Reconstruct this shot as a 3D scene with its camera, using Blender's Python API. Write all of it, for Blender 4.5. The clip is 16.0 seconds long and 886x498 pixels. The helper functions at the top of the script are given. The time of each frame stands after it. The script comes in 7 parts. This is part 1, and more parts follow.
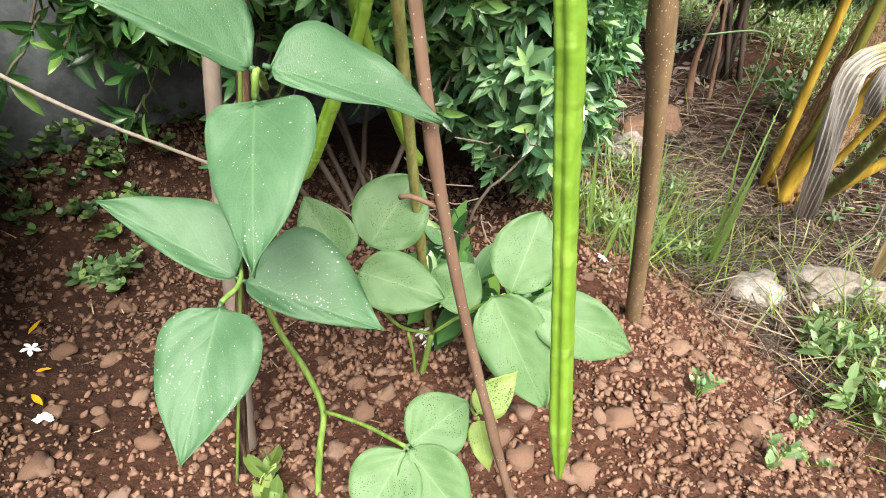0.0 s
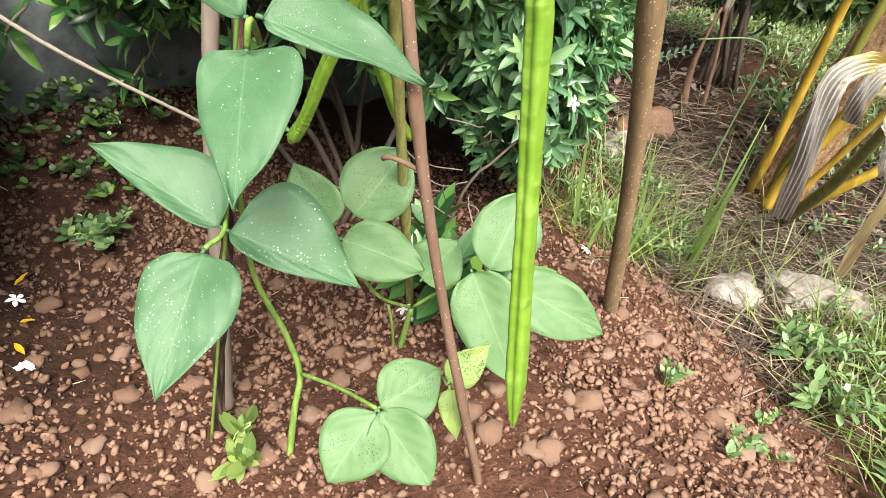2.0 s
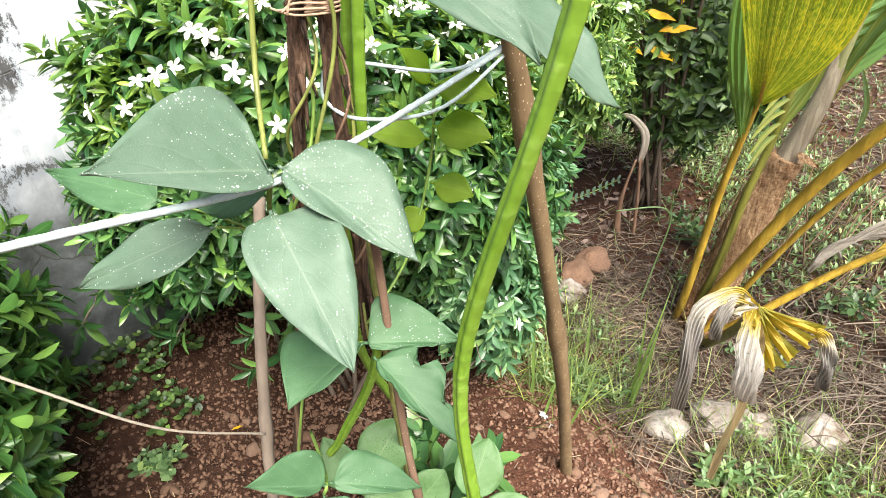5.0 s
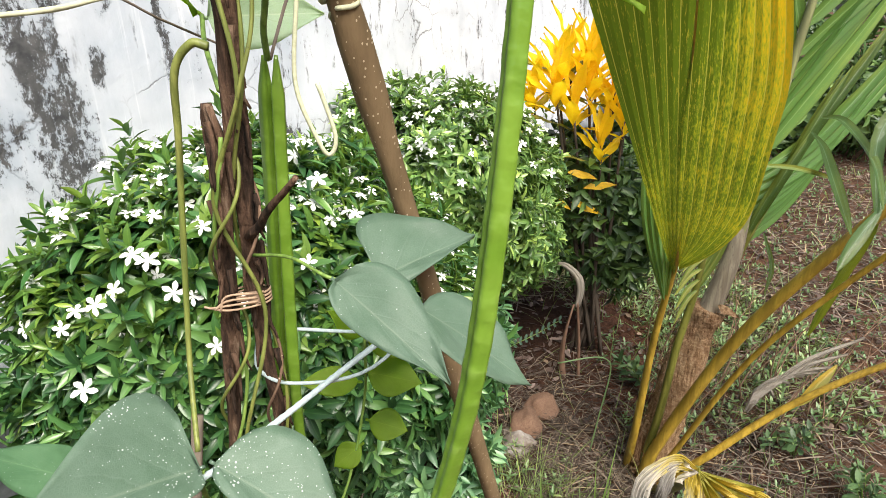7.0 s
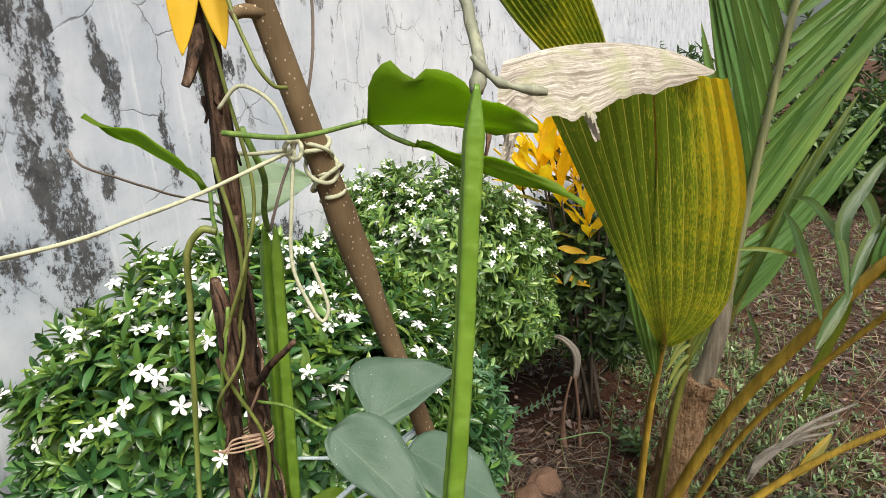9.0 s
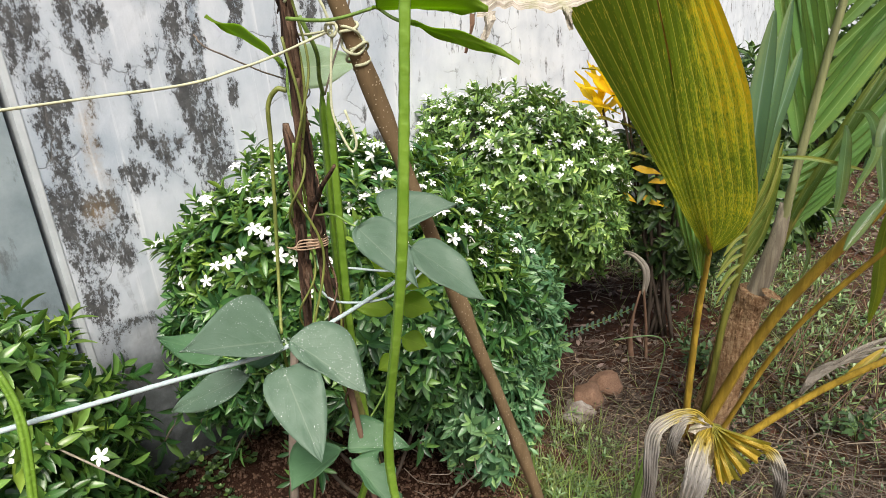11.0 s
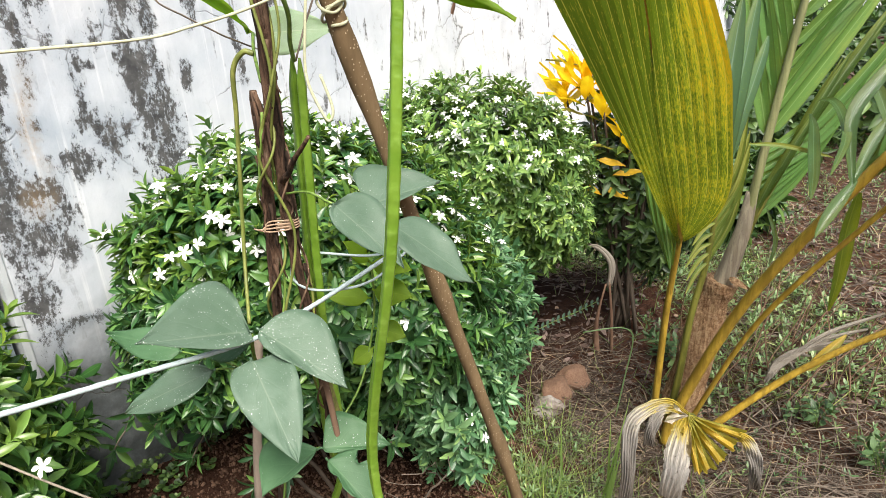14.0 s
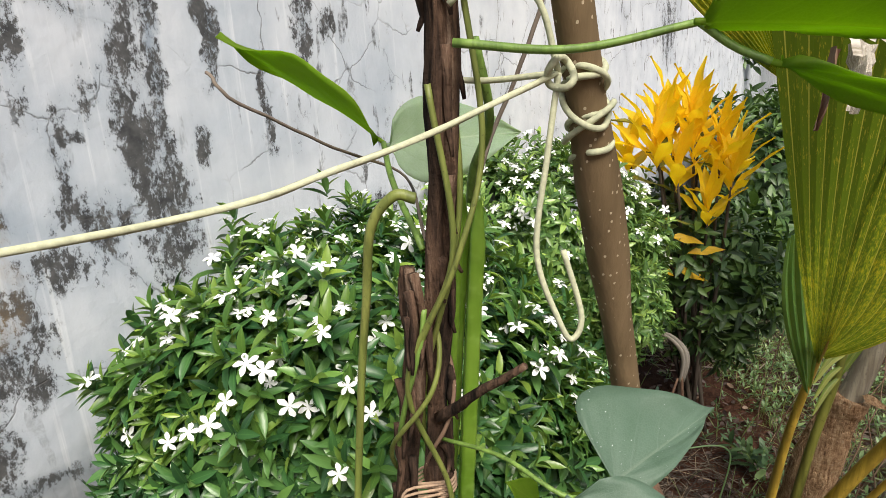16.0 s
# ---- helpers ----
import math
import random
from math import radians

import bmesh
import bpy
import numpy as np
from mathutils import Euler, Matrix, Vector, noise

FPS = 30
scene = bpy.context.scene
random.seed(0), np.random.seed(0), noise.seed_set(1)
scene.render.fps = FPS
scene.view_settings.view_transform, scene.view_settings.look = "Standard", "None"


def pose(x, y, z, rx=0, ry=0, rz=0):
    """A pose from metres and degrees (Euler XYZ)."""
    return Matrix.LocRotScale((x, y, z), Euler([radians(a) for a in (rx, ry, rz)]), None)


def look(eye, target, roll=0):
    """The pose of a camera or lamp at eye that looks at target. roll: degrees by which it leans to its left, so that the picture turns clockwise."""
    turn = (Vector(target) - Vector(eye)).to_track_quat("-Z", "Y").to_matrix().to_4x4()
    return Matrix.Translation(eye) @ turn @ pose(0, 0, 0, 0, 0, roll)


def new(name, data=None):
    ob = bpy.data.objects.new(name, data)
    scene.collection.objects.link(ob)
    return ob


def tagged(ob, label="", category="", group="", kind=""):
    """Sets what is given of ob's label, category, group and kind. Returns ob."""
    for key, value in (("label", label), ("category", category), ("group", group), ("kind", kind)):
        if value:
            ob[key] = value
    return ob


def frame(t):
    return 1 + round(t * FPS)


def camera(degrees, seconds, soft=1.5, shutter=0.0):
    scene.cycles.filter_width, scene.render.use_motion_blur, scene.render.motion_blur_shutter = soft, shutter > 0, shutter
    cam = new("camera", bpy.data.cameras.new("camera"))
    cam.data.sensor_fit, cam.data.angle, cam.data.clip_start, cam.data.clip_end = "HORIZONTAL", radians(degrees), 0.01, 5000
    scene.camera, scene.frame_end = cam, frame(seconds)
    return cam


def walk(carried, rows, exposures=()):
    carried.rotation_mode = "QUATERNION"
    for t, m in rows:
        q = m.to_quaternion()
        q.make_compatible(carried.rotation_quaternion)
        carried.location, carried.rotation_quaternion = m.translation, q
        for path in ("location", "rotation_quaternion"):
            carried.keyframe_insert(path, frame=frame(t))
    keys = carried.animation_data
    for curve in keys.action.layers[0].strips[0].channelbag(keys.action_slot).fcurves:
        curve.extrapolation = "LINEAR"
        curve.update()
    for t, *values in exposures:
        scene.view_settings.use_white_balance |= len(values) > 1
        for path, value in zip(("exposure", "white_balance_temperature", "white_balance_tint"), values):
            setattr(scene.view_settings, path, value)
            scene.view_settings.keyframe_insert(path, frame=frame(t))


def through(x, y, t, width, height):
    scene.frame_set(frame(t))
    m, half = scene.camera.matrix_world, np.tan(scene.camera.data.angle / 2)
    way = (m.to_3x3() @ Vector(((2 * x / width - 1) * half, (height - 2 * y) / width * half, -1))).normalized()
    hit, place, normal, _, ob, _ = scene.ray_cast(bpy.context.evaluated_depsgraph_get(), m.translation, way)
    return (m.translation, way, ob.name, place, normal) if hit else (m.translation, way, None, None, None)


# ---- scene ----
cam = camera(71.2, 16.0, 0.3)
PATH = [
    (0, (0.035, 0.068, 0.647), (-0.05, 1.727, -0.467), -0.8),
    (0.5, (0.047, 0.089, 0.641), (0.051, 1.765, -0.45), 1.0),
    (1, (0.05, 0.087, 0.654), (0.044, 1.792, -0.392), 1.1),
    (1.5, (0.049, 0.055, 0.66), (0.019, 1.748, -0.405), 3.0),
    (2, (0.048, 0.041, 0.638), (-0.012, 1.693, -0.489), 3.3),
    (2.5, (0.04, 0.035, 0.668), (-0.025, 1.712, -0.42), 1.9),
    (3, (0.046, 0.018, 0.776), (-0.007, 1.684, -0.328), 1.3),
    (3.5, (0.048, -0.001, 0.87), (0.021, 1.638, -0.276), 0.4),
    (3.7, (0.046, -0.021, 0.916), (0.009, 1.633, -0.208), -0.4),
    (5.8, (0.044, -0.04, 1.11), (0.098, 1.75, 0.218), -1.2),
    (6, (0.045, -0.038, 1.126), (0.12, 1.776, 0.288), -0.6),
    (6.5, (0.059, -0.02, 1.174), (0.22, 1.831, 0.434), -1.5),
    (7, (0.071, -0.018, 1.2), (0.259, 1.851, 0.514), -2.0),
    (7.5, (0.081, -0.017, 1.242), (0.289, 1.879, 0.64), -3.1),
    (8, (0.078, -0.027, 1.267), (0.28, 1.891, 0.738), -3.2),
    (8.5, (0.083, -0.036, 1.294), (0.314, 1.895, 0.829), -3.8),
    (9, (0.088, -0.055, 1.291), (0.289, 1.867, 0.778), -4.1),
    (9.5, (0.109, -0.126, 1.287), (0.226, 1.782, 0.698), -5.9),
    (9.7, (0.119, -0.153, 1.28), (0.168, 1.743, 0.645), -6.7),
    (11.8, (0.227, -0.335, 1.196), (-0.002, 1.529, 0.507), -4.5),
    (12, (0.227, -0.336, 1.182), (-0.004, 1.517, 0.465), -4.6),
    (12.5, (0.222, -0.339, 1.167), (0.03, 1.504, 0.414), -3.0),
    (13, (0.213, -0.355, 1.152), (-0.018, 1.463, 0.352), -1.9),
    (13.5, (0.201, -0.342, 1.172), (-0.048, 1.51, 0.459), -2.7),
    (14, (0.162, -0.253, 1.199), (0.122, 1.632, 0.534), -4.4),
    (14.5, (0.082, -0.147, 1.212), (0.231, 1.74, 0.565), -7.0),
    (15, (0.056, -0.079, 1.213), (0.222, 1.793, 0.53), -7.1),
    (15.5, (0.011, 0.055, 1.24), (0.087, 1.956, 0.625), -4.5),
    (16, (-0.03, 0.116, 1.257), (-0.011, 2.036, 0.697), -3.3),
]
GLOW = [(0, 1.16), (2, 1.22), (3.5, 1.40), (5.8, 0.95), (7, 0.56), (8, 0.28), (9, 0.04), (9.7, 0.06), (11.8, 0.40), (13, 0.66), (14, 0.58), (15, 0.42), (16, 0.06)]
walk(cam, [(t, look(eye, target, roll)) for t, eye, target, roll in PATH], GLOW)

# ---- sky and sun ----
world = bpy.data.worlds.new("sky")
scene.world = world
world.use_nodes = True
wn = world.node_tree.nodes
sky = wn.new("ShaderNodeTexSky")
sky.sky_type, sky.sun_disc = "NISHITA", False
sky.sun_elevation, sky.sun_rotation = radians(51), radians(164)
sky.dust_density, sky.air_density = 4.0, 1.0
world.node_tree.links.new(sky.outputs[0], wn["Background"].inputs[0])
wn["Background"].inputs[1].default_value = 0.10
sun = new("sun", bpy.data.lights.new("sun", "SUN"))
sun.data.energy, sun.data.angle, sun.data.color = 5.0, radians(30), (1.0, 0.945, 0.85)
sun.matrix_world = look((0, 0, 4), (-0.225, 0.78, 3.0))


# ---- materials ----
def V(*a):
    return Vector(a)


class Mat:
    """A small node-tree builder round one Principled surface."""

    def __init__(self, name, rough=0.7, spec=0.5, sheen=0.0):
        self.m = bpy.data.materials.new(name)
        self.m.use_nodes = True
        self.t = self.m.node_tree
        self.bsdf = self.t.nodes["Principled BSDF"]
        self.out = self.t.nodes["Material Output"]
        self.bsdf.inputs["Roughness"].default_value = rough
        self.bsdf.inputs["Specular IOR Level"].default_value = spec

    def node(self, kind, **kw):
        n = self.t.nodes.new(kind)
        for k, v in kw.items():
            if k in n.inputs:
                n.inputs[k].default_value = v
        return n

    def link(self, a, b):
        self.t.links.new(a, b)

    def coord(self, which="Object", scale=(1, 1, 1)):
        c = self.node("ShaderNodeTexCoord")
        m = self.node("ShaderNodeMapping")
        m.inputs["Scale"].default_value = scale
        self.link(c.outputs[which], m.inputs["Vector"])
        return m.outputs[0]

    def noise(self, scale, detail=4.0, rough=0.55, vec=None, dist=0.0):
        n = self.node("ShaderNodeTexNoise")
        n.inputs["Scale"].default_value, n.inputs["Detail"].default_value = scale, detail
        n.inputs["Roughness"].default_value, n.inputs["Distortion"].default_value = rough, dist
        self.link(vec or self.coord(), n.inputs["Vector"])
        return n.outputs["Fac"]

    def voronoi(self, scale, feature="F1", vec=None, out="Distance", rand=1.0):
        n = self.node("ShaderNodeTexVoronoi")
        n.feature = feature
        n.inputs["Scale"].default_value, n.inputs["Randomness"].default_value = scale, rand
        self.link(vec or self.coord(), n.inputs["Vector"])
        return n.outputs[out]

    def ramp(self, fac, stops, mode="LINEAR"):
        n = self.node("ShaderNodeValToRGB")
        e = n.color_ramp.elements
        n.color_ramp.interpolation = mode
        while len(e) < len(stops):
            e.new(0.5)
        for el, (p, c) in zip(e, stops):
            el.position = p
            el.color = (*c, 1) if not isinstance(c, (int, float)) else (c, c, c, 1)
        self.link(fac, n.inputs[0])
        return n.outputs[0]

    def math(self, op, a, b=None, c=None, clamp=False):
        n = self.node("ShaderNodeMath")
        n.operation, n.use_clamp = op, clamp
        for i, v in enumerate((a, b, c)):
            if v is None:
                continue
            if isinstance(v, (int, float)):
                n.inputs[i].default_value = v
            else:
                self.link(v, n.inputs[i])
        return n.outputs[0]

    def mix(self, fac, a, b, blend="MIX"):
        n = self.node("ShaderNodeMixRGB")
        n.blend_type = blend
        for i, v in enumerate((fac, a, b)):
            if isinstance(v, (int, float)):
                n.inputs[i].default_value = v
            elif isinstance(v, tuple):
                n.inputs[i].default_value = (*v, 1)
            else:
                self.link(v, n.inputs[i])
        return n.outputs[0]

    def sep(self, vec):
        n = self.node("ShaderNodeSeparateXYZ")
        self.link(vec, n.inputs[0])
        return n.outputs

    def rand(self):
        return self.node("ShaderNodeObjectInfo").outputs["Random"]

    def island(self):
        return self.node("ShaderNodeNewGeometry").outputs["Random Per Island"]

    def color(self, c):
        self.link(c, self.bsdf.inputs["Base Color"])

    def rough(self, c):
        self.link(c, self.bsdf.inputs["Roughness"])

    def bump(self, h, strength=0.5, dist=0.002):
        n = self.node("ShaderNodeBump")
        n.inputs["Strength"].default_value, n.inputs["Distance"].default_value = strength, dist
        self.link(h, n.inputs["Height"])
        self.link(n.outputs[0], self.bsdf.inputs["Normal"])
        return n.outputs[0]

    def translucent(self, col, amount):
        """Lets part of the light through a thin leaf."""
        tr = self.node("ShaderNodeBsdfTranslucent")
        if isinstance(col, tuple):
            tr.inputs[0].default_value = (*col, 1)
        else:
            self.link(col, tr.inputs[0])
        mx = self.node("ShaderNodeMixShader")
        mx.inputs[0].default_value = amount
        self.link(self.bsdf.outputs[0], mx.inputs[1])
        self.link(tr.outputs[0], mx.inputs[2])
        self.link(mx.outputs[0], self.out.inputs[0])


def soil_material():
    k = Mat("red_soil", 0.95, 0.2)
    big, fine = k.noise(3.0, 5), k.noise(70, 6, 0.7)
    c = k.ramp(big, [(0.3, (0.058, 0.026, 0.016)), (0.55, (0.104, 0.047, 0.029)), (0.75, (0.155, 0.076, 0.049))])
    c = k.mix(0.55, c, k.ramp(fine, [(0.3, (0.034, 0.016, 0.010)), (0.55, (0.150, 0.066, 0.040)), (0.8, (0.290, 0.165, 0.115))]))
    x, y, z = k.sep(k.coord())
    # grey-brown humus on the open ground, bare red soil again under the far shrubs
    humus = k.math("MULTIPLY", k.ramp(k.noise(2.2, 5), [(0.32, 0.0), (0.5, 1.0)]), k.ramp(k.math("MULTIPLY", x, 0.5), [(0.27, 0.0), (0.42, 0.36)]))
    dx = k.math("MULTIPLY", k.math("SUBTRACT", x, 0.80), 1.6)
    dy = k.math("MULTIPLY", k.math("SUBTRACT", y, 2.05), 1.6)
    far = k.math("ADD", k.math("ADD", k.math("MULTIPLY", dx, dx), k.math("MULTIPLY", dy, dy)), k.math("MULTIPLY", k.math("SUBTRACT", k.noise(5, 4), 0.5), 0.8))
    humus = k.math("MULTIPLY", humus, k.ramp(far, [(0.55, 0.0), (0.95, 1.0)]))
    c = k.mix(humus, c, k.ramp(k.noise(60, 4), [(0.3, (0.035, 0.028, 0.019)), (0.7, (0.115, 0.09, 0.056))]))
    # shade along the wall, put into the soil colour as a darker strip
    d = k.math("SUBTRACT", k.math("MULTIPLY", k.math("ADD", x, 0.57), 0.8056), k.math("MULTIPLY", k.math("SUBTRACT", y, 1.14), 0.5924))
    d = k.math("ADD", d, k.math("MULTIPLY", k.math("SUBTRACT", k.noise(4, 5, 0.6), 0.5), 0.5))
    shaded = k.ramp(d, [(0.38, 0.95), (0.78, 0.0)])
    c = k.mix(shaded, c, k.mix(1.0, c, (0.31, 0.32, 0.30), "MULTIPLY"))
    k.color(c)
    k.bump(k.math("ADD", k.noise(90, 6, 0.7), k.math("MULTIPLY", k.noise(25, 4), 1.6)), 1.0, 0.014)
    return k.m


def stone_material(name, a, b, c2, by="object"):
    k = Mat(name, 0.85, 0.3)
    r = k.rand() if by == "object" else k.island()
    c = k.ramp(r, [(0.0, a), (0.45, b), (0.8, c2), (1.0, (c2[0] * 1.15, c2[1] * 1.2, c2[2] * 1.25))])
    n = k.noise(60, 6, 0.65)
    c = k.mix(0.6, c, k.ramp(n, [(0.3, (0.07, 0.036, 0.024)), (0.7, (0.36, 0.225, 0.155))]))
    # the wall-side shade is painted onto the stones as well, by a darker tint
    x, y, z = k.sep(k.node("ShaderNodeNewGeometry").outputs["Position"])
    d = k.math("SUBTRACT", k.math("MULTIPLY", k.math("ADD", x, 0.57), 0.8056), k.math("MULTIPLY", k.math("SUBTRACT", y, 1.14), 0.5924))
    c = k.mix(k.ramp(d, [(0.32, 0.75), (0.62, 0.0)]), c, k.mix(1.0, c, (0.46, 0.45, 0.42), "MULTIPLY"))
    k.color(c)
    k.bump(n, 0.6, 0.004)
    return k.m


def wall_material():
    """Lime-washed plaster: webs of hairline cracks, black mould in bands and blots, drip marks, damp blue-grey patches."""
    k = Mat("limewashed_wall", 0.85, 0.25)
    co = k.coord()
    x, y, z = k.sep(co)
    white = k.ramp(k.noise(2.6, 6, 0.6, co), [(0.30, (0.27, 0.33, 0.40)), (0.45, (0.43, 0.475, 0.535)), (0.62, (0.56, 0.585, 0.63))])
    white = k.mix(0.30, white, k.ramp(k.noise(9, 6, 0.7, k.coord(scale=(1, 1, 0.22))), [(0.35, (0.28, 0.32, 0.38)), (0.6, (0.55, 0.575, 0.62))]))
    white = k.mix(k.ramp(k.math("MULTIPLY", x, 0.4), [(0.14, 0.0), (0.55, 0.8)]), white, k.ramp(k.noise(5, 5, 0.6, co), [(0.35, (0.56, 0.59, 0.65)), (0.6, (0.73, 0.755, 0.80))]))
    scrape = k.ramp(k.noise(30, 4, 0.6, k.coord(scale=(1.6, 1, 0.06))), [(0.58, 0.0), (0.68, 0.5)])
    white = k.mix(scrape, white, (0.72, 0.735, 0.76))
    warp = k.node("ShaderNodeMixRGB")
    warp.blend_type = "ADD"
    warp.inputs[0].default_value = 0.14
    nz = k.node("ShaderNodeTexNoise")
    nz.inputs["Scale"].default_value, nz.inputs["Detail"].default_value = 6, 6
    k.link(co, nz.inputs["Vector"])
    k.link(co, warp.inputs[1])
    k.link(nz.outputs["Color"], warp.inputs[2])
    fine = k.noise(95, 6, 0.85, k.coord(scale=(1, 1, 0.62)))
    mid = k.noise(24, 5, 0.7, k.coord(scale=(1, 1, 0.45)))
    near = k.ramp(k.math("ADD", x, 0.5), [(0.50, 1.0), (0.72, 0.30)])
    # cracks and the grey speckle that grows along them
    edge = k.voronoi(5.2, "DISTANCE_TO_EDGE", warp.outputs[0])
    crack = k.math("MULTIPLY", k.ramp(edge, [(0.0, 1.0), (0.011, 0.0)]), k.ramp(k.noise(4, 3, 0.5, co), [(0.46, 0.0), (0.58, 0.8)]))
    web = k.math("MULTIPLY", k.ramp(edge, [(0.0, 1.0), (0.17, 0.0)]), k.ramp(k.noise(3.3, 4, 0.6, co), [(0.42, 0.15), (0.60, 1.0)]))
    web = k.math("MULTIPLY", k.math("MULTIPLY", web, near), 1.25)

    def blob(cx, cz, rx, rz, gain):
        a = k.math("DIVIDE", k.math("SUBTRACT", wx, cx), rx)
        b = k.math("DIVIDE", k.math("SUBTRACT", wz, cz), rz)
        r = k.math("SQRT", k.math("ADD", k.math("MULTIPLY", a, a), k.math("MULTIPLY", b, b)))
        return k.math("MULTIPLY", k.math("SUBTRACT", 1.0, r, clamp=True), gain)

    wx = k.math("ADD", x, k.math("MULTIPLY", k.math("SUBTRACT", k.noise(7, 5, 0.65, co), 0.5), 0.13))
    wz = k.math("ADD", z, k.math("MULTIPLY", k.math("SUBTRACT", k.noise(9, 4, 0.6, co), 0.5), 0.10))
    mask = None
    for cx, cz, rx, rz, gain in ((0.085, 1.9, 0.075, 0.75, 1.9), (0.080, 1.12, 0.075, 0.34, 1.35), (0.125, 1.35, 0.022, 0.5, 2.2), (0.130, 1.02, 0.045, 0.16, 1.2), (0.06, 0.80, 0.05, 0.20, 0.9),
                                 (-0.105, 1.55, 0.045, 0.40, 1.6), (0.226, 1.345, 0.028, 0.13, 2.6), (0.47, 1.37, 0.045, 0.16, 1.4), (0.545, 1.36, 0.05, 0.06, 1.2), (0.19, 1.14, 0.03, 0.05, 1.2),
                                 (-0.245, 1.10, 0.055, 0.75, 1.5), (-0.19, 0.88, 0.085, 0.13, 1.5), (-0.16, 1.36, 0.03, 0.35, 1.0), (-0.035, 1.19, 0.035, 0.03, 1.3), (-0.095, 0.985, 0.09, 0.07, 1.05),
                                 (0.62, 0.90, 0.16, 0.10, 1.8), (0.36, 1.20, 0.02, 0.14, 1.3), (1.9, 1.7, 0.16, 0.30, 0.9), (3.2, 1.4, 0.3, 0.3, 0.8)):
        b = blob(cx, cz, rx, rz, gain)
        mask = b if mask is None else k.math("MAXIMUM", mask, b)
    grow = k.math("ADD", k.math("ADD", k.math("MAXIMUM", k.math("MINIMUM", mask, 0.70), k.math("MULTIPLY", web, 0.56)), k.math("MULTIPLY", k.math("SUBTRACT", fine, 0.5), 3.2)), k.math("MULTIPLY", k.math("SUBTRACT", mid, 0.5), 3.0))
    mould = k.math("MULTIPLY", k.ramp(grow, [(0.46, 0.0), (0.74, 0.95)]), k.ramp(k.math("MAXIMUM", mask, web), [(0.02, 0.0), (0.34, 1.0)]))
    # short drip marks
    st = k.noise(24, 4, 0.6, k.coord(scale=(1.0, 1, 0.26)))
    drip = k.math("MULTIPLY", k.ramp(st, [(0.60, 0.0), (0.645, 0.9)]), k.ramp(k.noise(70, 4, 0.7, co), [(0.36, 0.15), (0.58, 1.0)]))
    drip = k.math("MULTIPLY", drip, k.ramp(k.math("MULTIPLY", x, 0.5), [(0.04, 0.3), (0.30, 1.0)]))
    mould = k.math("MAXIMUM", mould, drip)
    c = k.mix(k.math("MULTIPLY", k.math("MAXIMUM", web, k.math("MULTIPLY", mask, 0.85)), 0.55), white, (0.27, 0.32, 0.38))
    c = k.mix(mould, c, k.ramp(k.noise(40, 4, 0.6, co), [(0.3, (0.016, 0.016, 0.018)), (0.75, (0.10, 0.098, 0.095))]))
    c = k.mix(crack, c, (0.11, 0.105, 0.10))
    rust = k.math("MULTIPLY", k.math("MAXIMUM", blob(-0.17, 1.08, 0.03, 0.16, 1.2), blob(-0.19, 0.93, 0.05, 0.05, 1.2)), k.ramp(fine, [(0.40, 0.2), (0.6, 1.0)]))
    c = k.mix(k.math("MULTIPLY", rust, 0.45), c, (0.36, 0.24, 0.11))
    # bare damp render low down, its colour darkened further for the shade there
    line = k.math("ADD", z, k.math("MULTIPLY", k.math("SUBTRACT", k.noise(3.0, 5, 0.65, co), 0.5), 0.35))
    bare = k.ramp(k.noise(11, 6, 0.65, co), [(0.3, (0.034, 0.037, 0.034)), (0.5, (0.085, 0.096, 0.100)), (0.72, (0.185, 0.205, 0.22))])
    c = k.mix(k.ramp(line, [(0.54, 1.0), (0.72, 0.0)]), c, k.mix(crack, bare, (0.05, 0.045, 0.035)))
    k.color(c)
    k.bump(k.math("SUBTRACT", k.math("ADD", k.noise(35, 6, 0.6, co), k.math("MULTIPLY", k.noise(6, 3, 0.5, co), 2.0)), k.math("ADD", crack, k.math("MULTIPLY", mould, 0.4))), 0.35, 0.007)
    return k.m


def bay_material():
    k = Mat("grey_wall_bay", 0.85, 0.25)
    co = k.coord()
    c = k.ramp(k.noise(4, 6, 0.65, co), [(0.3, (0.105, 0.14, 0.155)), (0.5, (0.185, 0.23, 0.25)), (0.7, (0.28, 0.33, 0.355))])
    st = k.ramp(k.noise(9, 6, 0.75, k.coord(scale=(1, 1, 0.4))), [(0.60, 0.0), (0.68, 0.8)])
    c = k.mix(st, c, (0.10, 0.11, 0.115))
    k.color(c)
    k.bump(k.noise(30, 6, 0.6, co), 0.4, 0.006)
    return k.m


def bush_leaf_material(name, dark, mid, light, gloss=0.32, through=0.2):
    k = Mat(name, gloss, 0.7)
    c = k.ramp(k.island(), [(0.0, dark), (0.5, mid), (0.88, light), (1.0, (light[0] * 1.5, light[1] * 1.35, light[2]))])
    u, v, w = k.sep(k.coord("UV"))
    rib = k.ramp(k.math("ABSOLUTE", k.math("SUBTRACT", v, 0.5)), [(0.0, 1.0), (0.07, 0.0)])
    c = k.mix(k.math("MULTIPLY", rib, 0.22), c, (light[0] * 1.6, light[1] * 1.5, light[2] * 1.6))
    k.color(c)
    k.bump(k.noise(300, 3), 0.15, 0.001)
    k.translucent(k.mix(0.5, c, (light[0], light[1], 0.01)), through)
    return k.m


